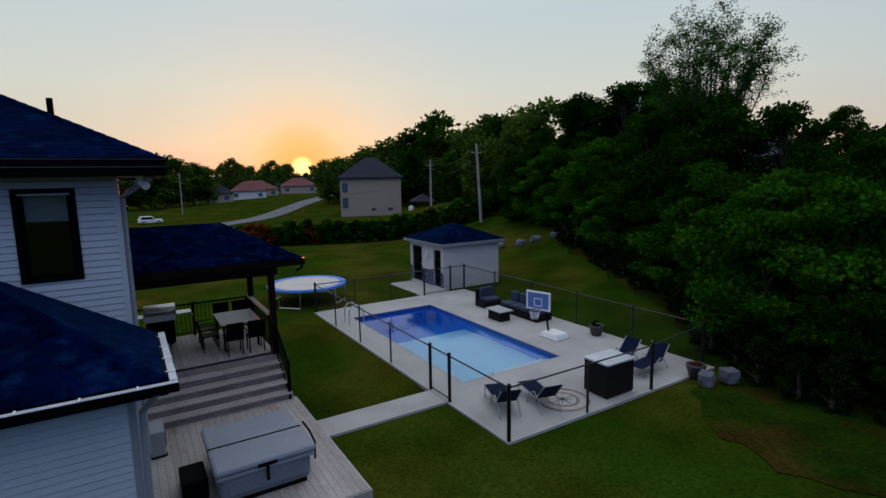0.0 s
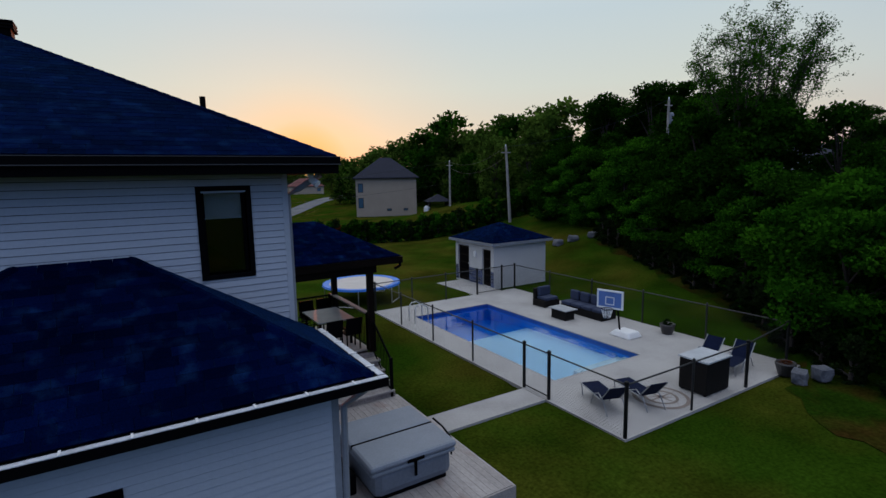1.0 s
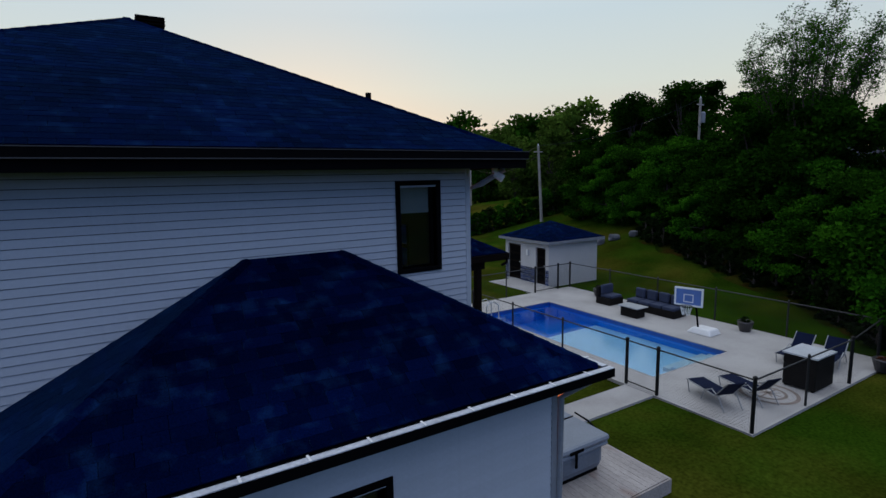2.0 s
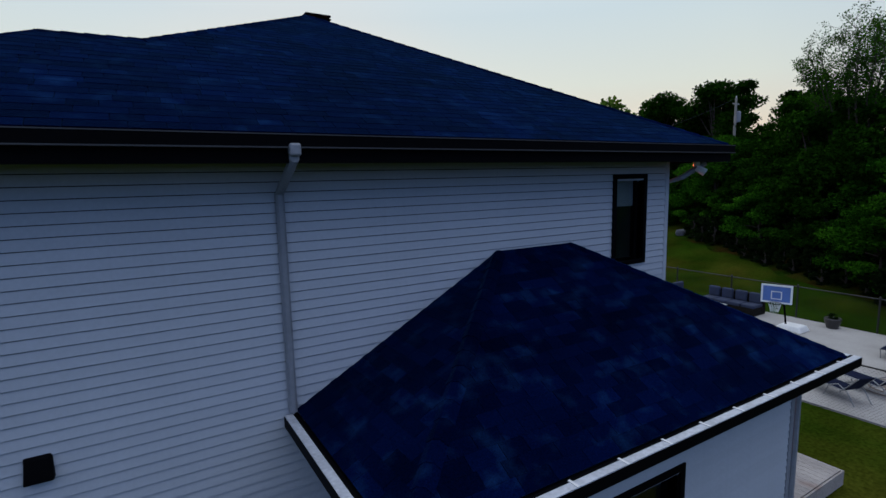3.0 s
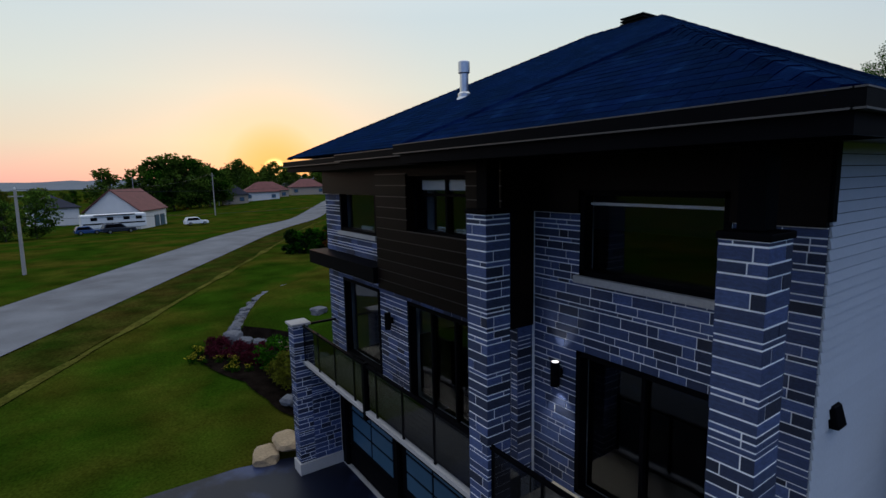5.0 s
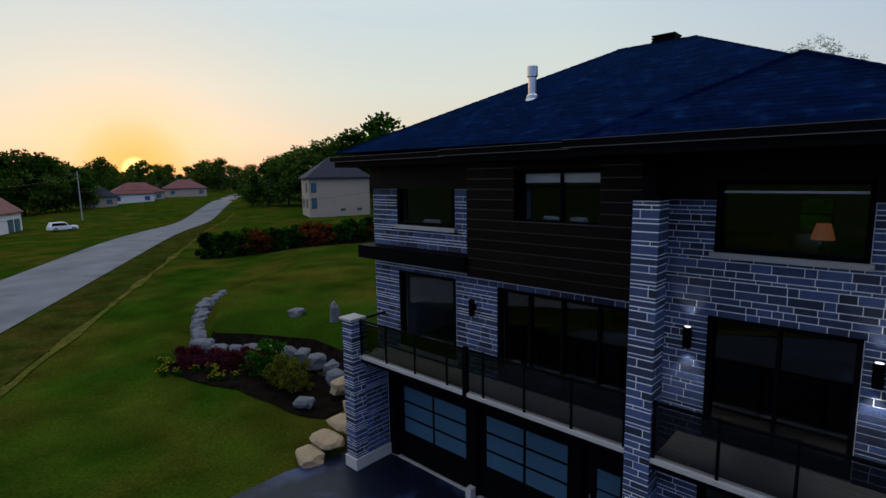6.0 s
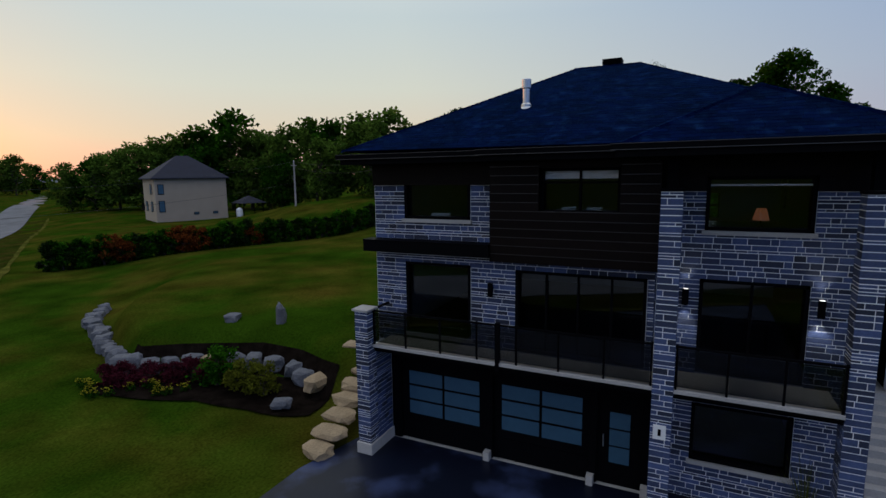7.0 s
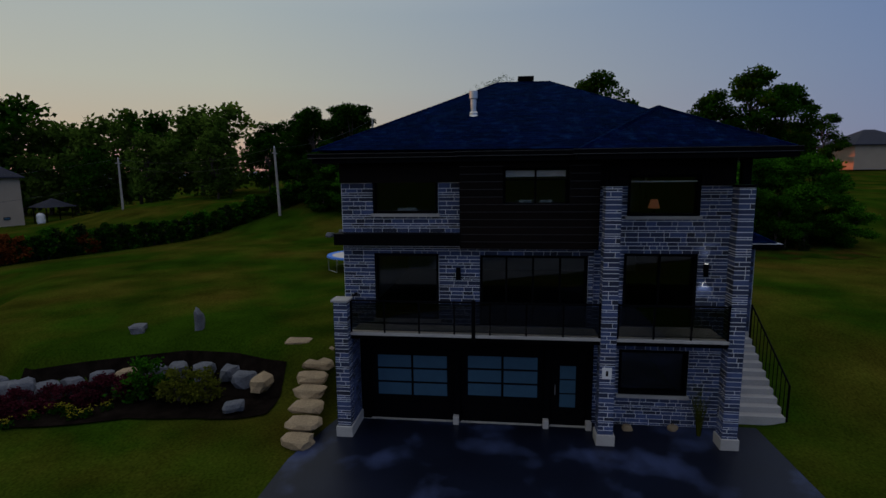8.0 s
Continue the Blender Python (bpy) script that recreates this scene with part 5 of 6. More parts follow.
# ---- garage front ----
garage = part("garage_front", B(XF - 0.045, 12.98, 2.35, XF, 19.6, 2.9), BLACK, house, "black panelled garage front")
for a, b in ((12.98, 13.1), (14.15, 14.3), (16.7, 16.85), (19.35, 19.6)):
    part("pilaster", B(XF - 0.045, a, 0.13, XF, b, 2.35), BLACK, garage)
part("threshold", B(XF - 0.06, 13.0, 0.1, XF + 0.05, 19.6, 0.135), CONCRETE, house, "pale concrete threshold")
for y in (16.72, 14.18, 13.0):
    part("footing", B(XF - 0.22, y, 0.1, XF - 0.03, y + 0.16, 0.36), CONCRETE, house, "pale concrete footing block", bevel=0.01)


def garage_door(o, rows, cols, glazed):
    y0, y1, z0, z1 = o
    d = part("garage_door", B(XF + 0.08, y0, z0, XF + 0.12, y1, z1), BLACK, house, "black sectional garage door with frosted panes")
    ga, gb, gc, gd = glazed
    for i in range(4):
        zz = z0 + (z1 - z0) * i / 4
        part("door_section", B(XF + 0.066, y0 + 0.02, zz + 0.01, XF + 0.08, y1 - 0.02, zz + (z1 - z0) / 4 - 0.006), BLACK, d)
    for i in range(cols):
        for j in range(rows):
            a, b = ga + (gb - ga) * i / cols + 0.035, ga + (gb - ga) * (i + 1) / cols - 0.035
            c, e = gc + (gd - gc) * j / rows + 0.03, gc + (gd - gc) * (j + 1) / rows - 0.03
            part("pane", B(XF + 0.05, a, c, XF + 0.067, b, e), FROST, d)


garage_door(GD1, 3, 2, (17.04, 19.14, 0.84, 2.1))
garage_door(GD2, 3, 2, (14.46, 16.5, 0.9, 2.14))
d = part("entry_door", B(XF + 0.06, ENTRY[0], ENTRY[2], XF + 0.11, ENTRY[1], ENTRY[3]), BLACK, house, "black entry door with frosted panes")
for j in range(3):
    part("pane", B(XF + 0.045, 13.43, 0.68 + 0.42 * j, XF + 0.06, 13.87, 1.06 + 0.42 * j), FROST, d)
part("handle", Geo().tube((XF + 0.02, 14.0, 1.05), (XF + 0.02, 14.0, 1.35), 0.014), STEEL, d)

for o in (GD1, GD2, ENTRY):
    for a in (o[0], o[1] - 0.025):
        part("door_jamb", B(XF - 0.02, a, o[2], XF + 0.065, a + 0.025, o[3]), BLACK, garage)

# ---- balcony ----
bal = thing("balcony", "black-edged front balcony with tinted glass railing", "balcony")
PALE_DECK = mat("pale_beige_decking", (0.55, 0.49, 0.39), 0.8, 0.12, 1.2, 26.0, 0.2, each=0.08, stretch=(1, 0.35, 1))
TINT = mat("tinted_glass", (0.1, 0.11, 0.13), 0.03, 0.02, 1.0, 5.0, trans=1.0)
for y0, y1 in ((12.98, 19.6), (9.84, 12.58)):
    part("slab", B(-9.86, y0, 2.84, XF if y0 > 12 else XR, y1, 3.0), BLACK, bal)
    wall = XF if y0 > 12 else XR
    for i in range(7):
        a = -9.76 + (wall + 9.74) * i / 7
        part("decking_board", B(a, y0 + 0.01, 3.0, a + (wall + 9.74) / 7 - 0.008, y1 - 0.01, 3.022), PALE_DECK, bal, "pale beige decking board")
    part("edging", B(-9.95, y0, 2.97, -9.82, y1, 3.04), CONCRETE, bal, "pale concrete edging")
    n = max(2, round((y1 - y0) / 0.92))
    for i in range(n + 1):
        y = y0 + (y1 - y0) * i / n
        thick = 0.05 if abs(y - 16.28) < 0.3 else 0.022
        y = min(max(y, y0 + 0.03), y1 - 0.03)
        part("post", B(-9.9 - thick / 2, y - thick, 2.9, -9.9 + thick, y + thick, 3.96 + (0.1 if thick > 0.03 else 0)), BLACK, bal)
        if i < n:
            a, b = y + 0.024, y0 + (y1 - y0) * (i + 1) / n - 0.024
            part("glass_panel", B(-9.905, a, 3.1, -9.895, b, 3.88), TINT, bal).visible_shadow = False
    part("top_rail", B(-9.93, y0, 3.9, -9.87, y1, 3.94), BLACK, bal)
part("post", B(-9.96, 16.2, 2.85, -9.86, 16.3, 3.98), BLACK, bal)
part("side_rail", B(-9.86, 19.62, 3.9, XF - 0.04, 19.68, 3.95), BLACK, bal)

# ---- wall lights ----
WARM = glow("lamp_lens", (1.0, 0.93, 0.85), 1.2)
for x, y, z, lit in ((XF, 16.71, 4.54, False), (XR, 12.46, 4.7, True), (XR, 10.1, 4.66, True)):
    t = thing("wall_light", "black cylinder up-and-down wall light on stone", "wall light", "wall lights of the front")
    part("body", Geo().tube((x - 0.14, y, z - 0.17), (x - 0.14, y, z + 0.17), 0.065, n=16), BLACK, t)
    part("bracket", B(x - 0.1, y - 0.04, z - 0.06, x - 0.03, y + 0.04, z + 0.06), BLACK, t)
    if lit:
        part("lens", Geo().lathe(x - 0.14, y, [(0.05, z + 0.171), (0.05, z + 0.176)], 12), WARM, t)
        for end, power in ((-1, 16.0), (1, 7.0)):
            sp = bpy.data.lights.new("wall_light_beam", "SPOT")
            sp.energy, sp.spot_size, sp.spot_blend, sp.color, sp.shadow_soft_size = power, radians(80), 0.7, (1.0, 0.95, 0.82), 0.04
            new("wall_light_beam", sp).matrix_world = look((x - 0.14, y, z + 0.2 * end), (x - 0.07, y, z + 1.5 * end))

plate = thing("number_plate", "pale plaque with one dark bar on column", "plaque")
part("plaque", B(-10.0, 12.68, 1.98, -9.975, 12.92, 2.28), WHITE, plate)
part("bar", B(-10.006, 12.77, 2.06, -9.999, 12.83, 2.2), BLACK, plate)

# ---- side stairs ----
stairs = thing("side_stairs", "pale concrete stairs up beside the house", "stairs")
for i in range(11):
    x, z = -8.25 + 0.25 * i, 0.13 + 0.175 * (i + 1)
    part("stair_step", B(x, 7.45, z - 0.9 if i > 4 else 0.0, x + 0.27, 8.85, z), CONCRETE, stairs, bevel=0.01)
srail = thing("stair_railing", "black metal handrail along the stairs", "railing")
part("top_rail", Geo().tube((-8.2, 7.4, 1.25), (-5.7, 7.4, 2.95), 0.025), BLACK, srail)
for i in range(12):
    x, z = -8.2 + 0.226 * i, 0.2 + 0.155 * i
    part("baluster", Geo().tube((x, 7.4, z - 0.1), (x, 7.4, z + 1.05), 0.012 if i % 11 else 0.03, n=6), BLACK, srail)

# things seen in the upstairs windows
LAMPSHADE = glow("warm_lamp_shade", (1.0, 0.3, 0.08), 0.1)
t = thing("table_lamp", "lit orange table lamp behind the bay window", "lamp", at=(XR + 1.7, 11.0, 5.6))
part("base", Geo().lathe(0, 0, [(0.07, 0.0), (0.05, 0.5), (0.02, 0.52), (0.02, 0.62)], 12), BLACK, t)
part("shade", Geo().lathe(0, 0, [(0.17, 0.6), (0.1, 0.86)], 16), LAMPSHADE, t)
for y in (14.35, 14.9):
    t = thing("pillow", "pale pillow leaning inside the upstairs window", "pillow", "pillows in the window")
    part("cushion", B(XC + 0.36, y - 0.17, 6.46, XC + 0.42, y + 0.17, 6.56), BLIND, t, bevel=0.025)
t = thing("pillow", "pale folded linen behind the window sill", "pillow", "pillows in the window")
part("cushion", B(XF + 0.2, 17.9, 6.22, XF + 0.3, 18.45, 6.34), BLIND, t, bevel=0.03)

# ---- plants ----
def leaf_mat(name, col, col2, v=0.35, thin=0.35):
    """Leaves that also let light through."""
    m = mat(name, col, 0.6, 0.25, 0.6, 6.0, base2=col2, cover=0.5, soft=0.2, mscale=0.45, island=v, each=0.2, spec=0.0)
    nd, ln = m.node_tree.nodes, m.node_tree.links
    p = nd["Principled BSDF"]
    back, mix = nd.new("ShaderNodeBsdfTranslucent"), nd.new("ShaderNodeMixShader")
    ln.new(p.inputs["Base Color"].links[0].from_socket, back.inputs["Color"])
    mix.inputs[0].default_value = thin
    ln.new(p.outputs[0], mix.inputs[1]), ln.new(back.outputs[0], mix.inputs[2])
    ln.new(mix.outputs[0], nd["Material Output"].inputs["Surface"])
    return m


LEAF = leaf_mat("green_leaves", (0.003, 0.014, 0.0012), (0.026, 0.08, 0.005), 0.55)
# Distance haze is put into the far trees as a paler leaf colour
LEAF_HAZED = leaf_mat("far_leaves", (0.024, 0.058, 0.008), (0.085, 0.14, 0.02), 0.5, 0.5)
LEAF_LIGHT = leaf_mat("light_green_leaves", (0.009, 0.046, 0.003), (0.05, 0.155, 0.007), 0.6, 0.45)
LEAF_DARK = leaf_mat("dark_cedar_leaves", (0.009, 0.02, 0.006), (0.015, 0.028, 0.007))
LEAF_RED = leaf_mat("burgundy_leaves", (0.05, 0.009, 0.016), (0.075, 0.014, 0.024))
LEAF_RUST = leaf_mat("rusty_leaves", (0.13, 0.025, 0.007), (0.06, 0.035, 0.008))
LEAF_GOLD = leaf_mat("yellow_green_leaves", (0.09, 0.095, 0.01), (0.06, 0.08, 0.01))
PETAL = leaf_mat("yellow_petals", (0.34, 0.29, 0.02), (0.25, 0.24, 0.03))
MULCH = mat("dark_mulch", (0.008, 0.006, 0.005), 0.95, 0.5, 3.0, 40.0, 0.6, spec=0.0)


def leaves(g, r, c, rad, n, size):
    """n small folded leaves in a lump round c."""
    for _ in range(n):
        while True:
            o = Vector((r.uniform(-1, 1), r.uniform(-1, 1), r.uniform(-1, 1)))
            if o.length < 1:
                break
        p = Vector(c) + Vector((o.x * rad[0], o.y * rad[1], o.z * rad[2]))
        d = Vector((r.gauss(0, 1), r.gauss(0, 1), r.gauss(0, 0.7))).normalized()
        e = d.orthogonal().normalized()
        e.rotate(Matrix.Rotation(r.uniform(0, 6.28), 3, d))
        s = size * r.uniform(0.6, 1.3)
        k = len(g.v)
        g.v += [tuple(p), tuple(p + d * s * 0.5 + e * s * 0.32), tuple(p + d * s), tuple(p + d * s * 0.5 - e * s * 0.32)]
        g.f.append((k, k + 1, k + 2, k + 3))


def tree_meshes(seed, h, spread, crown0, lumps, per, size, material, airy=1.0, flat=0.7):
    """Trunk with limbs, and a crown of leaf lumps with gaps; h: height, crown0: where the crown starts."""
    r = random.Random(seed)
    wood, crown = Geo(), Geo()
    tr = 0.018 * h + 0.05
    pts = [Vector((0, 0, -0.3))]
    for i in range(5):
        pts.append(Vector((r.gauss(0, 0.02 * h), r.gauss(0, 0.02 * h), h * 0.17 * (i + 1))))
    for i, (a, b) in enumerate(zip(pts, pts[1:])):
        wood.tube(a, b, tr * (1 - i * 0.17), tr * (1 - (i + 1) * 0.17), 7, False)
    for i in range(lumps):
        f = (i + r.random()) / lumps
        z = crown0 + (h - crown0) * f
        wide = spread * (math.sin(math.pi * min(1.0, 0.12 + 0.86 * f)) ** 0.6) * r.uniform(0.35, 1.0)
        t = r.uniform(0, 2 * math.pi)
        c = Vector((wide * math.cos(t), wide * math.sin(t), z))
        base = pts[min(5, 1 + int(4 * max(0.0, z * 0.75) / h))]
        if i % 2 == 0:
            mid = base.lerp(c, 0.55) + Vector((0, 0, 0.04 * h))
            wood.tube(base, mid, tr * 0.32, tr * 0.18, 5, False), wood.tube(mid, c, tr * 0.18, tr * 0.05, 5, False)
        q = spread * 0.3 * r.uniform(0.7, 1.25) * airy
        leaves(crown, r, c, (q, q, q * flat), per, size)
    return wood.mesh("trunk", BARK), crown.mesh("crown", material)


def plant(kind, meshes, x, y, s, rz, label, category, group, z=None, sz=None):
    t = thing(kind, label, category, group)
    z = flat_z(x, y) if z is None else z
    t.matrix_basis = Matrix.LocRotScale((x, y, z - 0.05), Euler((0, 0, rz)), (s, s, sz or s))
    for me in meshes:
        part(me.name.split(".")[0], me, None, t)
    return t


BROAD = [tree_meshes(11 + i, 10, 3.6, 2.0, 46, 260, 0.3, m, 1.05, 0.5) for i, m in enumerate((LEAF, LEAF, LEAF_DARK, LEAF))]
BUSH = [tree_meshes(31 + i, 4.2, 2.3, 0.2, 32, 430, 0.16, m, 1.05, 0.45) for i, m in enumerate((LEAF_LIGHT, LEAF, LEAF))]


def vase_tree(seed, h, wide, bare, stems, twigs, per, size, material):
    """Many stems that fan out from one foot, with loose sprays of leaves on their twigs."""
    q = random.Random(seed)
    wood, crown = Geo(), Geo()
    for i in range(stems):
        t = 2 * math.pi * (i + q.random() * 0.8) / stems
        out = wide * math.sqrt(q.uniform(0.05, 1.0))
        top = h * (1 - 0.22 * (out / wide) ** 2) * q.uniform(0.9, 1.0)
        pts = [Vector((out * k ** 1.25 * math.cos(t) + q.gauss(0, 0.12), out * k ** 1.25 * math.sin(t) + q.gauss(0, 0.12), top * k - 0.2)) for k in (0.0, 0.25, 0.5, 0.72, 0.88, 1.0)]
        for k, (a, b) in enumerate(zip(pts, pts[1:])):
            wood.tube(a, b, 0.09 * (1 - k * 0.19), 0.09 * (1 - (k + 1) * 0.19), 6, False)
        for k in range(twigs):
            f = q.uniform(bare, 1.0) * 4.999
            a = pts[int(f)].lerp(pts[int(f) + 1], f % 1)
            b = a + Vector((q.gauss(0, 0.55), q.gauss(0, 0.55), q.uniform(0.1, 0.9)))
            wood.tube(a, b, 0.013, 0.005, 4, False)
            for c in (a.lerp(b, 0.5), a.lerp(b, 0.8), b):
                leaves(crown, q, c, (0.26, 0.26, 0.22), per, size)
    return wood.mesh("trunk", BARK), crown.mesh("crown", material)


AIRY = [vase_tree(51, 12.9, 3.5, 0.5, 26, 34, 14, 0.1, LEAF_LIGHT)]
FAR = [tree_meshes(71 + i, 10, 4.2, 1.0, 46, 60, 0.62, m) for i, m in enumerate((LEAF_HAZED, LEAF_HAZED, LEAF))]
HEDGE = [tree_meshes(91 + i, 1.5, 0.5, 0.02, 30, 60, 0.13, m) for i, m in enumerate((LEAF_DARK, LEAF, LEAF_LIGHT))]
SHRUB = {m.name: tree_meshes(120 + i, 0.8, 0.5, 0.12, 26, 60, 0.075, m) for i, m in enumerate((LEAF_RED, LEAF_LIGHT, LEAF_GOLD, LEAF_RUST))}
r = random.Random(5)

# wood on the slope beside the pool
EDGE = ((27.5, 33.0), (26.5, 27.0), (24.6, 22.5), (22.2, 17.5), (20.2, 13.0), (16.9, 9.5), (15.0, 7.2), (14.7, 5.0), (15.2, 3.0), (16.2, -2.0), (17.0, -9.0))


def edge_x(y):
    for (xa, a), (xb, b) in zip(EDGE, EDGE[1:]):
        if b <= y <= a:
            return xb + (xa - xb) * (y - b) / (a - b)
    return EDGE[0][0] if y > EDGE[0][1] else EDGE[-1][0]


LITTER = mat("leaf_litter", (0.034, 0.02, 0.005), 0.95, 0.4, 0.7, 12.0, 0.6, base2=(0.012, 0.028, 0.0022), cover=0.55, soft=0.12, mscale=0.5, spec=0.0)


def litter_edge(y):
    """Where bare brown ground ends and the lawn begins."""
    return edge_x(y) - 1.1 - 3.2 * (1 - ease(4, 11, y)) - 0.9 * noise.noise((y * 0.55, 3, 0)) - 0.4 * noise.noise((y * 1.9, 8, 0))


g = Geo()
for i in range(76):
    y0, y1 = -9.0 + 0.45 * i, -9.0 + 0.45 * (i + 1)
    for k in range(8):
        q = []
        for y, u in ((y0, k / 8), (y0, (k + 1) / 8), (y1, (k + 1) / 8), (y1, k / 8)):
            x = litter_edge(y) + (edge_x(y) + 3.0 - litter_edge(y)) * u
            q.append((x, y, flat_z(x, y) + 0.02))
        if max(p[2] for p in q) - min(p[2] for p in q) < 0.5:
            g.poly(*q)
solo("woodland_ground", g, LITTER, "bare brown leaf-strewn ground at the wood", "ground", kind="structure", smooth=True)
y = 34.0
while y > -10:
    x = edge_x(y) + r.uniform(0, 0.8)
    plant("bush", BUSH[0 if y < 13 and r.random() < 0.75 else r.randrange(3)], x + 0.8, y, r.uniform(0.75, 1.05), r.uniform(0, 6), "dense leafy bush at the edge of the wood", "bush", "bushes along the wood")
    plant("bush", BUSH[0 if y < 9 else r.randrange(3)], x + 3.4, y + 1, r.uniform(1.15, 1.5), r.uniform(0, 6), "tall dense bush at the edge of the wood", "bush", "bushes along the wood")
    y -= r.uniform(2.0, 2.8)
for x, y, s, k in ((43, 40, 1.08, 0), (44, 35.5, 1.12, 1), (32, 21.5, 0.8, 3), (28.0, 20.5, 0.76, 0), (25.4, 18.4, 0.72, 1), (25.2, 14.8, 0.74, 0), (27.0, 16.5, 0.76, 3), (27.0, 12.5, 0.68, 1), (25.5, 8.5, 0.56, 0), (24.5, 4, 0.42, 3), (23.5, -1, 0.4, 1), (24, -6, 0.4, 0), (33, 21, 0.7, 1), (48, 38.5, 1.1, 3), (36, 33, 0.5, 1), (33, 14, 0.5, 2), (32, 6, 0.4, 1), (40, 37, 0.64, 0), (44, 43, 0.68, 3), (40, 13, 0.45, 2), (46, 33, 0.6, 1), (42, 5, 0.4, 0)):
    plant("tree", BROAD[k], x, y, s * r.uniform(0.96, 1.04), r.uniform(0, 6), "broad-leaved tree with dense dark crown", "tree", "trees of the wood")
y = 25.0
while y > -6:
    plant("undergrowth_shrub", HEDGE[0], edge_x(y) - 0.5 + r.uniform(-0.3, 0.3), y, r.uniform(0.7, 1.2), r.uniform(0, 6), "low dark shrub at the foot of the wood", "shrub", "undergrowth along the wood")
    y -= r.uniform(0.7, 1.1)
plant("tree", AIRY[0], 26.9, 16.4, 1.0, 0.4, "tall many-stemmed tree with thin airy leaves", "tree", "airy trees")

# hedge across the end of the lawn
HP = ((2.3, 58.4), (8.5, 55.5), (15.5, 50.5), (24.0, 43.8), (30.5, 39.5), (36.0, 37.0))
i = 0
for (xa, ya), (xb, yb) in zip(HP, HP[1:]):
    n = round(math.hypot(xb - xa, yb - ya) / 0.52)
    for k in range(n):
        x, y = xa + (xb - xa) * k / n, ya + (yb - ya) * k / n
        rust = i in (9, 10, 19, 20, 21, 31)
        plant("hedge_shrub", SHRUB["rusty_leaves"] if rust else HEDGE[i % 3], x + r.uniform(-0.1, 0.1), y, (2.4 if rust else 1.35) * r.uniform(0.9, 1.25), r.uniform(0, 6), "rust-red shrub in the hedge" if rust else "dark green cedar hedge shrub", "shrub", "hedge across the lawn")
        i += 1


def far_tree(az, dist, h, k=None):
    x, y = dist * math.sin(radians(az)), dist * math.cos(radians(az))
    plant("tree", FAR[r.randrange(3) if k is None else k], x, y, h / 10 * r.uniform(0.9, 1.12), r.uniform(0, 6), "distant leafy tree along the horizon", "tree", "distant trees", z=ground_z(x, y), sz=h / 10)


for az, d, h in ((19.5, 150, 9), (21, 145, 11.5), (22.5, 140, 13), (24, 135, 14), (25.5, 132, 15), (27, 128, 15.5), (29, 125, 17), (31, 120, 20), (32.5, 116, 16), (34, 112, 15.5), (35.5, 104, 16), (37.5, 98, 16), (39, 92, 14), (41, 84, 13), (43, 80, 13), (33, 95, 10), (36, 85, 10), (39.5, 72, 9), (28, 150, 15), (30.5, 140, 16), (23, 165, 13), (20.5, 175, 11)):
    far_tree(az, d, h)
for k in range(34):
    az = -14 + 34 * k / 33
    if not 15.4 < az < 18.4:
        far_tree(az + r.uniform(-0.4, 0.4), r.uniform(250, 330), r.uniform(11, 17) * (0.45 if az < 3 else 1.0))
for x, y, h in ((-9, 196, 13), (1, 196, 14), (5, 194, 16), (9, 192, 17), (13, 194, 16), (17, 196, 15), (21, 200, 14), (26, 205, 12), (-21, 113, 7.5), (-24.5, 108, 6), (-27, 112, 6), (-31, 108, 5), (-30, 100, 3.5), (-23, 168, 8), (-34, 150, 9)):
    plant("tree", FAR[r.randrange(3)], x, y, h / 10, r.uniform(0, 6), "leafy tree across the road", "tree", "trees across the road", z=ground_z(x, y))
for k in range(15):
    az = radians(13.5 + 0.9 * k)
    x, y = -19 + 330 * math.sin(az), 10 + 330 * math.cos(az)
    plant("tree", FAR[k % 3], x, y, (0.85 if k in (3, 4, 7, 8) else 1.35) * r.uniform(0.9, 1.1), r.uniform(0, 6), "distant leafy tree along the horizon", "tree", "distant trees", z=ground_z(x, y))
# trees behind the house as seen from the front
# the last four are added to keep the sun off the pale house
for x, y, h in ((60, -22, 16), (62, -17, 13), (63, -27, 14), (58, -12, 9), (45, 3, 14), (47, 8, 12), (46, 41, 10.3), (48, 36, 11.5), (44, 47, 8), (50, 46, 10), (56, 52, 10.5), (64, 2, 12), (70, -6, 12), (75, -40, 10), (70, 14, 8), (71, 20, 7), (73, 27, 8), (72, 34, 7.5), (68, 8, 8), (83, -39, 9), (87, -41, 9), (91, -40, 9.5), (95, -42, 9)):
    plant("tree", BROAD[r.randrange(4)], x, y, h / 10, r.uniform(0, 6), "broad-leaved tree on the rise, four of them added to block sun", "tree", "trees behind the house")

# ---- boulder wall, steps and bed ----
ROCKS = [mat("grey_boulder", (0.09, 0.095, 0.115), 0.9, 0.25, 2.0, 20.0, 0.6), mat("beige_boulder", (0.27, 0.2, 0.12), 0.9, 0.2, 2.0, 20.0, 0.6)]


def boulder(x, y, z, s, seed, kind, rz, label="rough grey boulder in the retaining wall", group="boulders of the wall"):
    ob = solo("boulder", Geo().rock((0, 0, 0), s, seed, rz), ROCKS[kind], label, "boulder", group)
    ob.location = (x, y, z)
    return ob


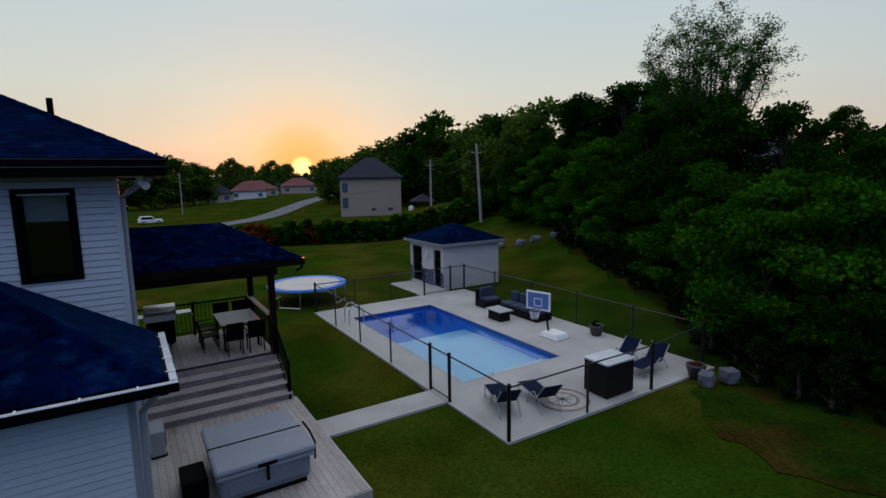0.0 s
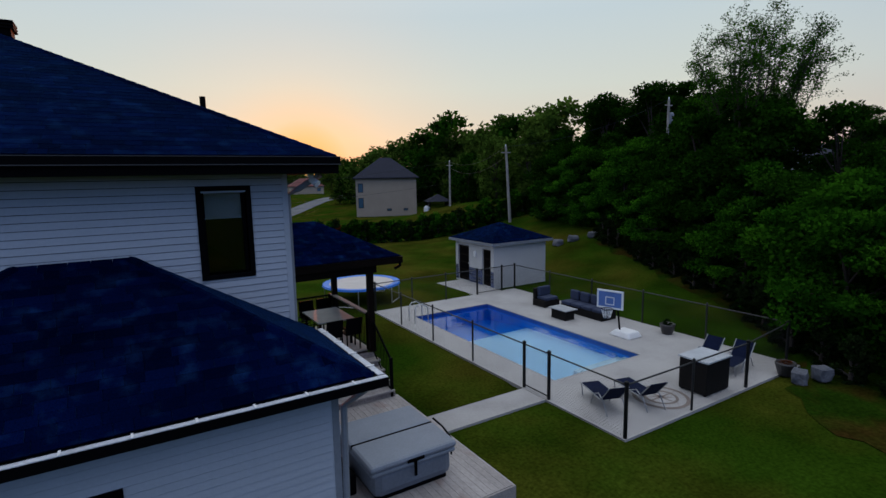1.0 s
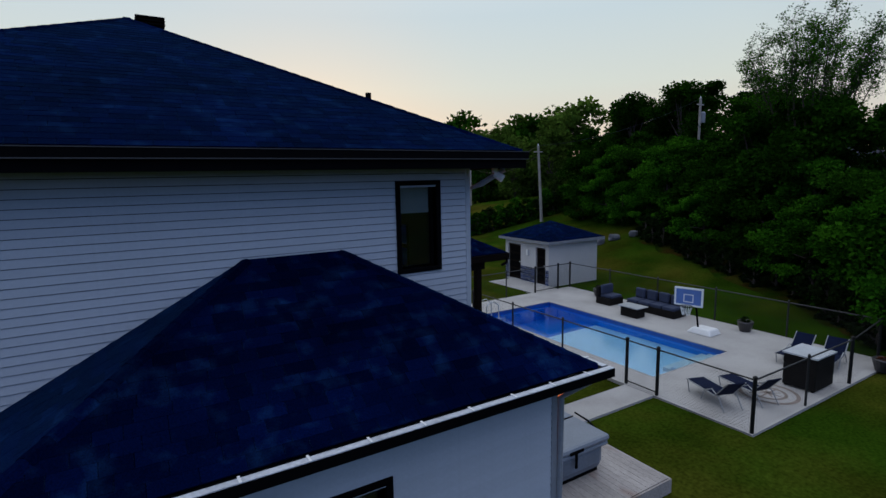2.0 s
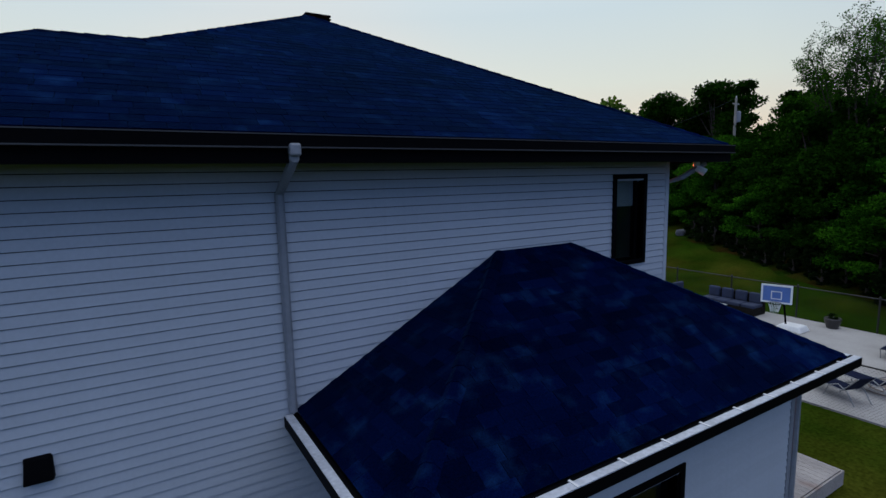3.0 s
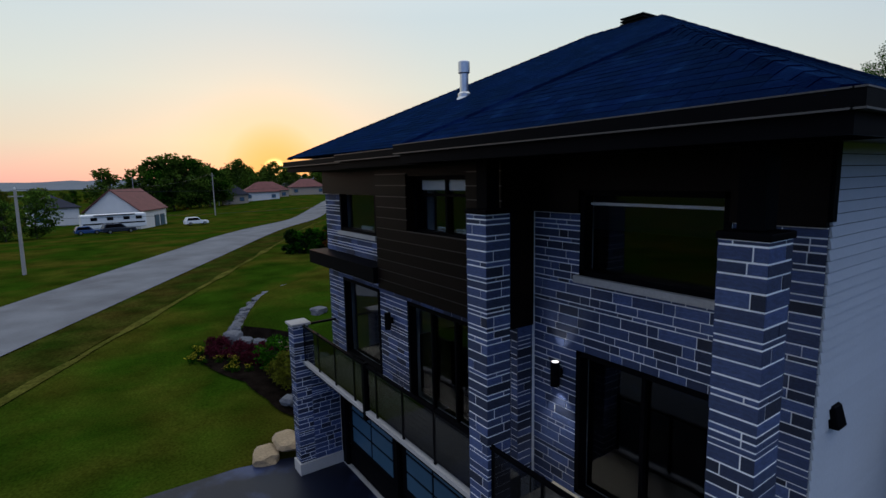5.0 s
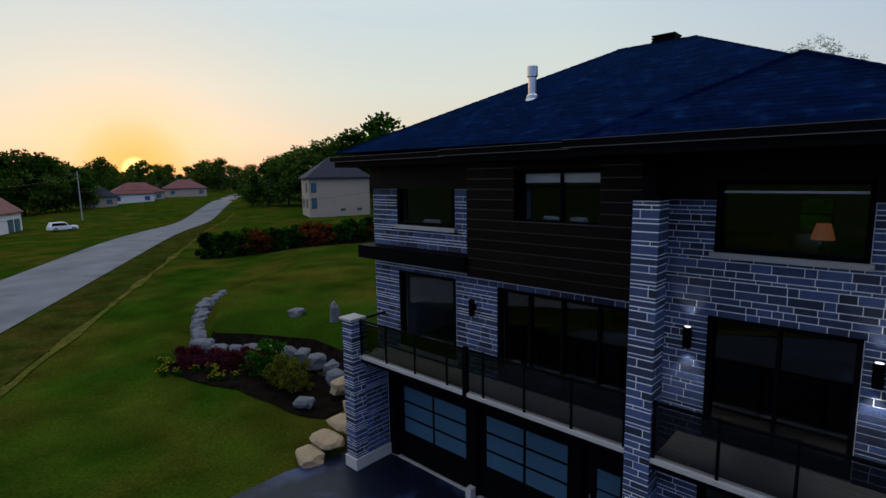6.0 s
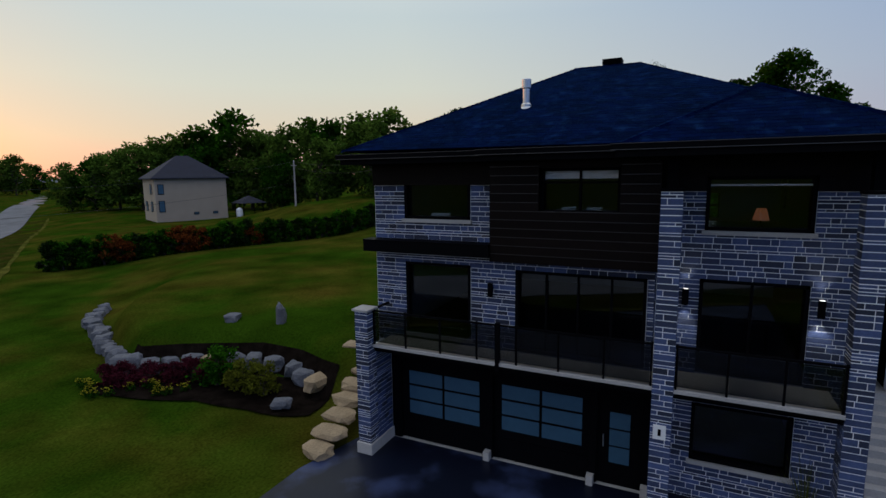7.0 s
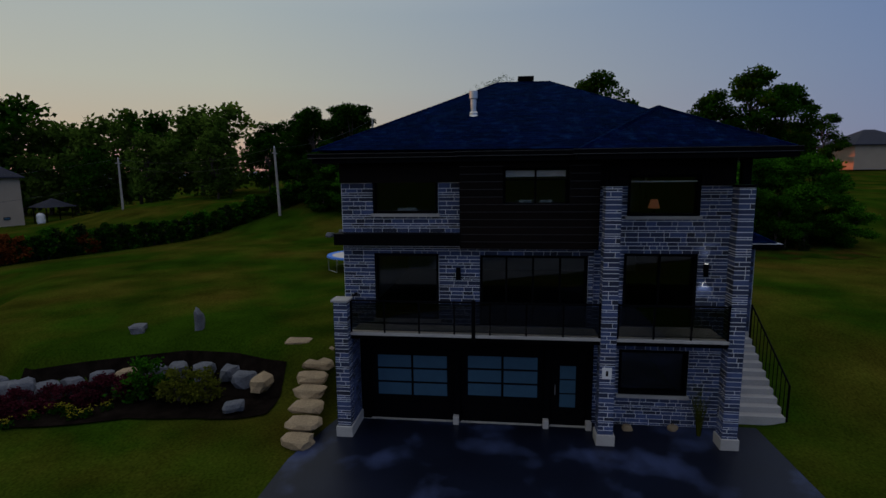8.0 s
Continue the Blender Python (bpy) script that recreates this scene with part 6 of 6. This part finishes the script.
seed = 0
WALL = [(-3.7, 41.4), (-5.8, 39.0), (-7.2, 35.8), (-8.7, 32.5), (-9.3, 30.6), (-8.5, 29.5), (-7.8, 28.0), (-7.2, 26.6), (-7.3, 24.7), (-7.8, 23.3), (-7.9, 22.4)]
for (xa, ya), (xb, yb) in zip(WALL, WALL[1:]):
    n = max(1, round(math.hypot(xb - xa, yb - ya) / 0.78))
    for k in range(n):
        x, y = xa + (xb - xa) * k / n, ya + (yb - ya) * k / n
        seed += 1
        warm = seed % 6 == 3 and y < 29
        boulder(x + r.uniform(-0.12, 0.12), y, 0.55 + r.uniform(-0.08, 0.1) - 0.3 * ease(33, 41, y), (r.uniform(0.6, 1.0), r.uniform(0.6, 1.1), r.uniform(0.55, 0.9)), seed, 1 if warm else 0, r.uniform(0, 6))
for i, (x, y) in enumerate(((-10.65, 20.95), (-10.05, 21.0), (-9.4, 21.15), (-8.8, 21.3), (-8.2, 21.45), (-7.5, 21.5), (-6.7, 21.6), (-6.6, 22.5))):
    seed += 1
    boulder(x, y, 0.2 + 0.19 * i, (0.8, 1.15, 0.36), seed, 1, r.uniform(-0.2, 0.2), "flat beige stone slab of the garden steps", "garden steps")
boulder(-9.1, 23.6, 0.35, (0.5, 0.75, 0.4), 301, 0, 0.5, "single grey stone in the dark mulch")
boulder(-5.6, 26.75, 1.9, (0.5, 0.35, 1.15), 302, 0, 0.2, "upright grey standing stone on the lawn", "lawn stones")
boulder(-6.0, 28.95, 1.66, (0.95, 0.6, 0.5), 303, 0, 0.4, "low grey stone pile on the lawn", "lawn stones")
for i in range(9):
    boulder(21.0 + 0.9 * i, 30.8 - 0.95 * i + r.uniform(-0.3, 0.3), flat_z(21.0 + 0.9 * i, 30.8 - 0.95 * i) + 0.15, (0.8, 0.9, 0.6), 320 + i, 0, i, "pale boulder along the edge of the lawn", "boulders behind the shed")
g = Geo()
ys = [22.6 + 0.4 * i for i in range(22)]
for a, b in zip(ys, ys[1:]):
    def front(q):
        return bank(q) - 0.5 - 2.1 * math.sin(math.pi * min(1, max(0, (q - 22.2) / 9.4))) ** 0.6
    for k in range(5):
        g.poly(*[(front(q) + (bank(q) + 0.5 - front(q)) * t, q, flat_z(front(q) + (bank(q) + 0.5 - front(q)) * t, q) + 0.06) for q, t in ((a, k / 5), (a, (k + 1) / 5), (b, (k + 1) / 5), (b, k / 5))])
solo("flower_bed", g, MULCH, "dark mulched flower bed below the boulders", "flower bed", kind="structure")
for i in range(11):
    y = 27.3 + 0.34 * i
    plant("shrub", SHRUB["burgundy_leaves"], bank(y) - 0.75 + r.uniform(-0.2, 0.2), y, r.uniform(0.85, 1.15), r.uniform(0, 6), "low burgundy shrub in the flower bed", "shrub", "burgundy shrubs")
for x, y, s, m, lab in ((-8.55, 27.0, 1.7, "light_green_leaves", "bright green round shrub in the bed"), (-8.5, 25.8, 1.35, "yellow_green_leaves", "golden green shrub in the bed"), (-8.5, 24.9, 1.4, "yellow_green_leaves", "golden green shrub in the bed")):
    plant("shrub", SHRUB[m], x, y, s, r.uniform(0, 6), lab, "shrub", "bed shrubs")
FLOWER, FOLIAGE = Geo(), Geo()
fr = random.Random(3)
for _ in range(15):
    c = (fr.gauss(0, 0.13), fr.gauss(0, 0.13), 0.26 + fr.gauss(0, 0.05))
    FOLIAGE.tube((c[0] * 0.4, c[1] * 0.4, 0), c, 0.005, n=3, caps=False)
    leaves(FLOWER, fr, c, (0.03, 0.03, 0.015), 6, 0.042)
leaves(FOLIAGE, fr, (0, 0, 0.12), (0.2, 0.2, 0.11), 90, 0.07)
FOLIAGE_MESH = FOLIAGE.mesh("foliage", LEAF)
FLOWER_MESH = FLOWER.mesh("blossom", PETAL)
for i in range(13):
    y = 27.6 + 0.3 * i
    t = thing("flower_clump", "clump of yellow flowers in dark mulch", "flowers", "yellow flowers", at=(bank(y) - 1.75 - 0.4 * math.sin(i), y, flat_z(bank(y) - 1.7, y) + 0.04), rz=i * 50)
    part("foliage", FOLIAGE_MESH, None, t)
    part("blossom", FLOWER_MESH, None, t)
g, gr = Geo(), random.Random(12)
for i in range(70):
    t, lean, h = gr.uniform(0, 6.28), gr.uniform(0.1, 0.5), gr.uniform(1.0, 1.7)
    c, q = Vector((math.cos(t), math.sin(t), 0)), Vector((-math.sin(t), math.cos(t), 0)) * 0.008
    pts = [c * (0.05 + lean * k * k) + Vector((0, 0, h * (k - 0.25 * lean * k * k))) for k in (0.0, 0.4, 0.75, 1.0)]
    for (a, b), w in zip(zip(pts, pts[1:]), (1.0, 0.8, 0.45)):
        g.poly(a - q * w, a + q * w, b + q * w * 0.7, b - q * w * 0.7)
t = thing("ornamental_grass", "tall pale ornamental grass clump beside the column", "grass clump", at=(-9.2, 10.15, 0.13))
part("blades", g, LEAF_GOLD, t)
for i, (x, y) in enumerate(((-9.05, 12.0), (-8.95, 10.75))):
    boulder(x, y, 0.2, (0.26, 0.34, 0.2), 350 + i, 1, 0.5 * i, "small pale stone at the foot of the wall", "stones by the wall")
POT = mat("dark_glazed_pot", (0.03, 0.028, 0.03), 0.4, 0.2, 3.0, 20.0)
for x, y in ((14.3, 12.5), (14.3, 19.4), (13.6, 8.2)):
    t = thing("plant_pot", "dark round planter with leafy plant", "plant pot", "planters by the pool", at=(x, y, PZ))
    part("pot", Geo().lathe(0, 0, [(0.18, 0), (0.28, 0.35), (0.26, 0.38), (0.2, 0.36)], 16), POT, t)
    leafy = part("plant", SHRUB["rusty_leaves"][1] if x < 14 else HEDGE[0][1], None, t)
    leafy.location.z, leafy.scale = 0.3, (0.36, 0.36, 0.16)
boulder(13.3, 7.7, 1.8, (0.6, 0.5, 0.5), 340, 0, 0.2, "grey rock beside the pool slab", "rocks by the slab")
boulder(13.9, 7.4, 1.85, (0.5, 0.6, 0.6), 341, 0, 1.2, "grey rock beside the pool slab", "rocks by the slab")

# ---- neighbours, poles, cars ----
BEIGE = mat("beige_stucco", (0.34, 0.28, 0.22), 0.85, 0.06, 0.6, 20.0, 0.1)
PALE = mat("pale_boarding", (0.62, 0.61, 0.6), 0.7, 0.05, 0.6, 10.0, 0.05)
RED_ROOF = mat("brown_red_roof", (0.13, 0.045, 0.04), 0.9, 0.2, 0.8, 10.0, 0.3)
GREY_ROOF = mat("grey_roof", (0.008, 0.01, 0.024), 0.9, 0.2, 0.8, 10.0, 0.3)
POLE = mat("weathered_pole", (0.3, 0.28, 0.26), 0.9, 0.2, 1.0, 20.0, 0.3)


def neighbour(x, y, z, rz, w, d, h, rise, wall, roofm, label, gable=False, windows=(), over=0.5):
    """A house with its front at local y = 0 facing -y, from x = 0 to w."""
    t = thing("neighbour_house", label, "house", at=(x, y, z), rz=rz)
    body = part("wall", B(0, 0, -0.6, w, d, h), wall, t)
    g = Geo()
    o = over
    if gable:
        c = w / 2
        g.hexa([(-o, -o, h - 0.1), (c, -o, h + rise), (c, d + o, h + rise), (-o, d + o, h - 0.1), (-o, -o, h + 0.1), (c, -o, h + rise + 0.2), (c, d + o, h + rise + 0.2), (-o, d + o, h + 0.1)])
        g.hexa([(c, -o, h + rise), (w + o, -o, h - 0.1), (w + o, d + o, h - 0.1), (c, d + o, h + rise), (c, -o, h + rise + 0.2), (w + o, -o, h + 0.1), (w + o, d + o, h + 0.1), (c, d + o, h + rise + 0.2)])
        part("gable", Geo().hexa([(0, 0.0, h), (w, 0.0, h), (w, d, h), (0, d, h), (c - 0.05, 0.0, h + rise), (c + 0.05, 0.0, h + rise), (c + 0.05, d, h + rise), (c - 0.05, d, h + rise)]), wall, t)
    else:
        k = min(w, d) / 2 + o
        a, b = ((k - o, d / 2), (w - k + o, d / 2)) if w >= d else ((w / 2, k - o), (w / 2, d - k + o))
        p = [(-o, -o, h), (w + o, -o, h), (w + o, d + o, h), (-o, d + o, h)]
        q, s = (*a, h + rise), (*b, h + rise)
        if w >= d:
            g.poly(p[0], p[1], s, q), g.poly(p[1], p[2], s), g.poly(p[2], p[3], q, s), g.poly(p[3], p[0], q)
        else:
            g.poly(p[0], p[1], q), g.poly(p[1], p[2], s, q), g.poly(p[2], p[3], s), g.poly(p[3], p[0], q, s)
        g.poly(*p[::-1])
        part("fascia", B(-o, -o, h - 0.18, w + o, d + o, h - 0.002), GREY_ROOF, t)
    part("roof", g, roofm, t)
    for face, a, b, c, e in windows:
        q = {"s": (a, -0.06, c, b, 0.02, e), "e": (w - 0.02, a, c, w + 0.06, b, e), "w": (-0.06, a, c, 0.02, b, e)}[face]
        win = part("window", B(*q), BLACK, t)
        m = 0.08
        q2 = {"s": (a + m, -0.075, c + m, b - m, -0.05, e - m), "e": (w + 0.05, a + m, c + m, w + 0.075, b - m, e - m), "w": (-0.075, a + m, c + m, -0.05, b - m, e - m)}[face]
        part("pane", B(*q2), FROST, win)
    return t


neighbour(33.3, 88.4, 1.1, -24.5, 10.9, 9.0, 6.4, 3.7, BEIGE, GREY_ROOF, "two-storey beige stucco house with dark hip roof", windows=(("s", 0.4, 1.3, 3.8, 5.4), ("s", 0.4, 1.3, 1.0, 2.8), ("w", 2, 3.5, 1.0, 2.6), ("w", 6, 7.5, 1.0, 2.6), ("w", 2, 3.5, 3.8, 5.4), ("s", 5.5, 6.3, 0.4, 0.8), ("s", 8.5, 9.3, 0.4, 0.8)))
gz = thing("gazebo", "dark garden gazebo beside the neighbour house", "gazebo", at=(47.2, 83.0, ground_z(47, 83)), rz=-20)
for x in (-1.8, 1.7):
    for y in (-1.8, 1.7):
        part("post", B(x, y, 0, x + 0.12, y + 0.12, 2.3), BLACK, gz)
g = Geo()
g.poly((-2.3, -2.3, 2.3), (2.3, -2.3, 2.3), (0, 0, 3.6)), g.poly((2.3, -2.3, 2.3), (2.3, 2.3, 2.3), (0, 0, 3.6)), g.poly((2.3, 2.3, 2.3), (-2.3, 2.3, 2.3), (0, 0, 3.6)), g.poly((-2.3, 2.3, 2.3), (-2.3, -2.3, 2.3), (0, 0, 3.6)), g.poly((-2.3, -2.3, 2.3), (-2.3, 2.3, 2.3), (2.3, 2.3, 2.3), (2.3, -2.3, 2.3))
part("canopy", g, GREY_ROOF, gz)
t = thing("gas_tank", "white upright gas tank by the neighbour wall", "tank", at=(44.6, 82.6, ground_z(44.6, 82.6)))
part("tank", Geo().lathe(0, 0, [(0.5, 0), (0.55, 0.2), (0.55, 1.2), (0.3, 1.5), (0.1, 1.55)], 14), WHITE, t)

wz = ground_z(-5, 128)
neighbour(-14.5, 128.8, -1.9, -25, 9.8, 14.2, 3.8, 4.2, PALE, RED_ROOF, "white gabled house with brown-red roof", gable=True, windows=(("s", 5.6, 6.4, 2.6, 3.6), ("s", 1.6, 2.6, 1.0, 2.2), ("e", 7.4, 9.9, 0.1, 2.6), ("e", 10.6, 13.1, 0.1, 2.6)), over=0.4)
neighbour(-24.5, 150.0, wz, 8, 9.0, 10.0, 4.0, 2.8, PALE, GREY_ROOF, "grey-roofed white house behind the trees", windows=(("s", 1, 2.5, 1, 2.5),))
for x, y, rz, w, d, col in ((27, 205, -6, 8, 9, BEIGE), (36, 214, -10, 13, 9, PALE), (41, 224, 4, 16, 10, BEIGE), (62, 236, -8, 15, 10, BEIGE), (66, 262, -8, 11, 9, PALE)):
    neighbour(x, y, ground_z(x, y) + 0.2, rz, w, d, 3.4, 3.6, col, RED_ROOF if w > 12 else GREY_ROOF, "distant bungalow with dark hip roof", windows=(("s", 1, 2.6, 1, 2.4), ("s", w - 3, w - 1.4, 1, 2.4)))
neighbour(92, -60, ground_z(92, -60), 95, 12, 10, 4.0, 3.0, BEIGE, GREY_ROOF, "pale house on the rise behind trees", windows=(("w", 2, 3.4, 1, 2.4),))
neighbour(62, 24, ground_z(62, 24), 60, 12, 9, 3.0, 2.4, PALE, GREY_ROOF, "low grey-roofed house beyond the wood")
neighbour(66, -20, ground_z(66, -20), 90, 9, 8, 2.6, 1.6, mat("brown_boarding", (0.2, 0.15, 0.13), 0.8, 0.1, 1.0, 12.0), GREY_ROOF, "low brown house on the rise")


def car(x, y, rz, paint, label, size=(4.6, 1.85, 1.65)):
    t = thing("car", label, "car", "parked vehicles", at=(x, y, ground_z(x, y) + 0.05), rz=rz)
    L, W, H = size
    a, b = L / 2, W / 2
    g = Geo()
    g.hexa([(-a, -b, 0.3), (a, -b, 0.3), (a, b, 0.3), (-a, b, 0.3), (-a * 0.98, -b, H * 0.58), (a * 0.94, -b, H * 0.54), (a * 0.94, b, H * 0.54), (-a * 0.98, b, H * 0.58)])
    g.hexa([(-a * 0.95, -b * 0.96, H * 0.57), (a * 0.4, -b * 0.96, H * 0.55), (a * 0.4, b * 0.96, H * 0.55), (-a * 0.95, b * 0.96, H * 0.57), (-a * 0.8, -b * 0.8, H), (a * 0.1, -b * 0.8, H), (a * 0.1, b * 0.8, H), (-a * 0.8, b * 0.8, H)])
    part("body", g, paint, t, bevel=0.06)
    for s in (-1, 1):
        part("side_window", Geo().hexa([(-a * 0.86, s * b * 0.97, H * 0.62), (a * 0.28, s * b * 0.97, H * 0.62), (a * 0.28, s * b * 0.9, H * 0.62), (-a * 0.86, s * b * 0.9, H * 0.62), (-a * 0.76, s * b * 0.86, H * 0.93), (a * 0.06, s * b * 0.86, H * 0.93), (a * 0.06, s * b * 0.8, H * 0.93), (-a * 0.76, s * b * 0.8, H * 0.93)]), BLACK, t)
        for wx in (-a * 0.6, a * 0.62):
            wheel = part("wheel", Geo().tube((wx, s * b * 0.86, 0.33), (wx, s * b * 1.01, 0.33), 0.33, n=14), BLACK, t)
            part("rim", Geo().tube((wx, s * b * 1.0, 0.33), (wx, s * b * 1.02, 0.33), 0.2, n=10), STEEL, wheel)
    part("windscreen", Geo().hexa([(a * 0.36, -b * 0.8, H * 0.6), (a * 0.42, -b * 0.8, H * 0.6), (a * 0.42, b * 0.8, H * 0.6), (a * 0.36, b * 0.8, H * 0.6), (a * 0.1, -b * 0.7, H * 0.95), (a * 0.14, -b * 0.7, H * 0.95), (a * 0.14, b * 0.7, H * 0.95), (a * 0.1, b * 0.7, H * 0.95)]), BLACK, t)
    for s in (-0.8, 0.8):
        part("headlight", B(a * 0.92, s * b - 0.15, 0.6, a * 0.985, s * b + 0.15, 0.75), WHITE, t)


car(4.6, 126.0, 8, mat("white_car_paint", (0.75, 0.75, 0.76), 0.25, 0.03, 1.0, 5.0), "white parked car on the neighbour drive")
car(-9.8, 113.5, 12, mat("dark_car_paint", (0.02, 0.025, 0.04), 0.25, 0.05, 1.0, 5.0), "dark blue parked car beside the trailer", (5.2, 1.9, 1.75))
car(-14.3, 115.0, 10, mat("blue_car_paint", (0.03, 0.07, 0.2), 0.25, 0.05, 1.0, 5.0), "small blue parked car by the trailer", (3.8, 1.7, 1.45))
rv = thing("camper_trailer", "long white camper trailer with dark stripes", "trailer", "parked vehicles", at=(-15.2, 119.0, ground_z(-10, 119)), rz=6)
part("body", B(0, 0, 0.7, 10.4, 2.5, 3.3), WHITE, rv, bevel=0.2)
part("stripe", B(0.3, -0.02, 1.5, 10.1, 0.0, 1.75), BLACK, rv)
for x in (1.5, 4.0, 6.6, 8.6):
    part("window", B(x, -0.03, 2.2, x + 1.0, 0.0, 2.8), BLACK, rv)
part("awning", B(2.0, -0.25, 3.1, 8.5, 0.0, 3.25), GREY_ROOF, rv)
for x in (5.0, 6.1):
    part("wheel", Geo().tube((x, -0.02, 0.35), (x, 0.25, 0.35), 0.36, n=14), BLACK, rv)
part("jack", B(0.6, 0.8, 0.0, 0.75, 1.0, 0.75), BLACK, rv)

# ---- poles and wires ----
POLES = [((37.8, 64.0), 9.6, 0.0), ((28.2, 38.6), 10.1, -0.5), ((-18.7, 61.7), 7.1, 0.1), ((-24.0, 66.0), 7.0, 0.0), ((41.5, 31.8), 14.2, 0.0), ((13.0, 150.0), 9.5, 0.0), ((-2.0, 190.0), 9.0, 0.0), ((25.0, 205.0), 8.5, 0.0)]
tops = []
for (x, y), top, lean in POLES:
    t = thing("utility_pole", "weathered wooden utility pole with crossarm", "utility pole", "utility poles")
    z0 = ground_z(x, y)
    part("pole", Geo().tube((x, y, z0 - 0.3), (x + lean, y, top), 0.15, 0.1, 10), POLE, t)
    part("insulator", Geo().lathe(x + lean, y, [(0.04, top), (0.06, top + 0.1), (0.03, top + 0.18)], 8), WHITE, t)
    part("bracket", B(x + lean - 0.5, y - 0.05, top - 0.6, x + lean + 0.5, y + 0.05, top - 0.5), POLE, t)
    if x > 39:
        part("transformer", Geo().lathe(x + 0.35, y, [(0.25, top - 2.2), (0.28, top - 2.1), (0.28, top - 1.3), (0.2, top - 1.2)], 12), GUTTER, t)
    tops.append(Vector((x + lean, y, top)))


def wire(a, b, sag, label="thin black overhead wire"):
    pts = [a.lerp(b, i / 20) - Vector((0, 0, sag * 4 * (i / 20) * (1 - i / 20))) for i in range(21)]
    solo("overhead_wire", Geo().bent(pts, 0.016, 4), CHAIN, label, "wire", "overhead wires")


wire(tops[0], tops[1], 1.0), wire(tops[0] - Vector((0, 0, 0.8)), tops[1] - Vector((0, 0, 0.9)), 1.2)
wire(tops[1], tops[4], 0.8), wire(tops[2], tops[3], 0.6), wire(tops[2] - Vector((0, 0, 1.0)), tops[3] - Vector((0, 0, 1.2)), 0.9)
wire(tops[2], tops[0], 1.6), wire(tops[2] - Vector((0, 0, 2.4)), tops[0] - Vector((0, 0, 3.0)), 1.2)
wire(tops[5], tops[6], 1.0), wire(tops[2], tops[5], 1.2)

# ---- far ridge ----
# The haze over the ridge is mixed into its base colour
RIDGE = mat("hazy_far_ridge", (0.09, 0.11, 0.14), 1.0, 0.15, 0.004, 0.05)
g = Geo()
prev = None
for i in range(121):
    a = radians(-60 + 130 * i / 120)
    h = 16 + 9 * noise.noise((i * 0.13, 0, 0)) + 3 * noise.noise((i * 0.7, 3, 0))
    row = [(d * math.sin(a), d * math.cos(a), z) for d, z in ((1100, -4), (1500, h), (1900, -4))]
    if prev:
        for k in range(2):
            g.poly(prev[k], row[k], row[k + 1], prev[k + 1])
    prev = row
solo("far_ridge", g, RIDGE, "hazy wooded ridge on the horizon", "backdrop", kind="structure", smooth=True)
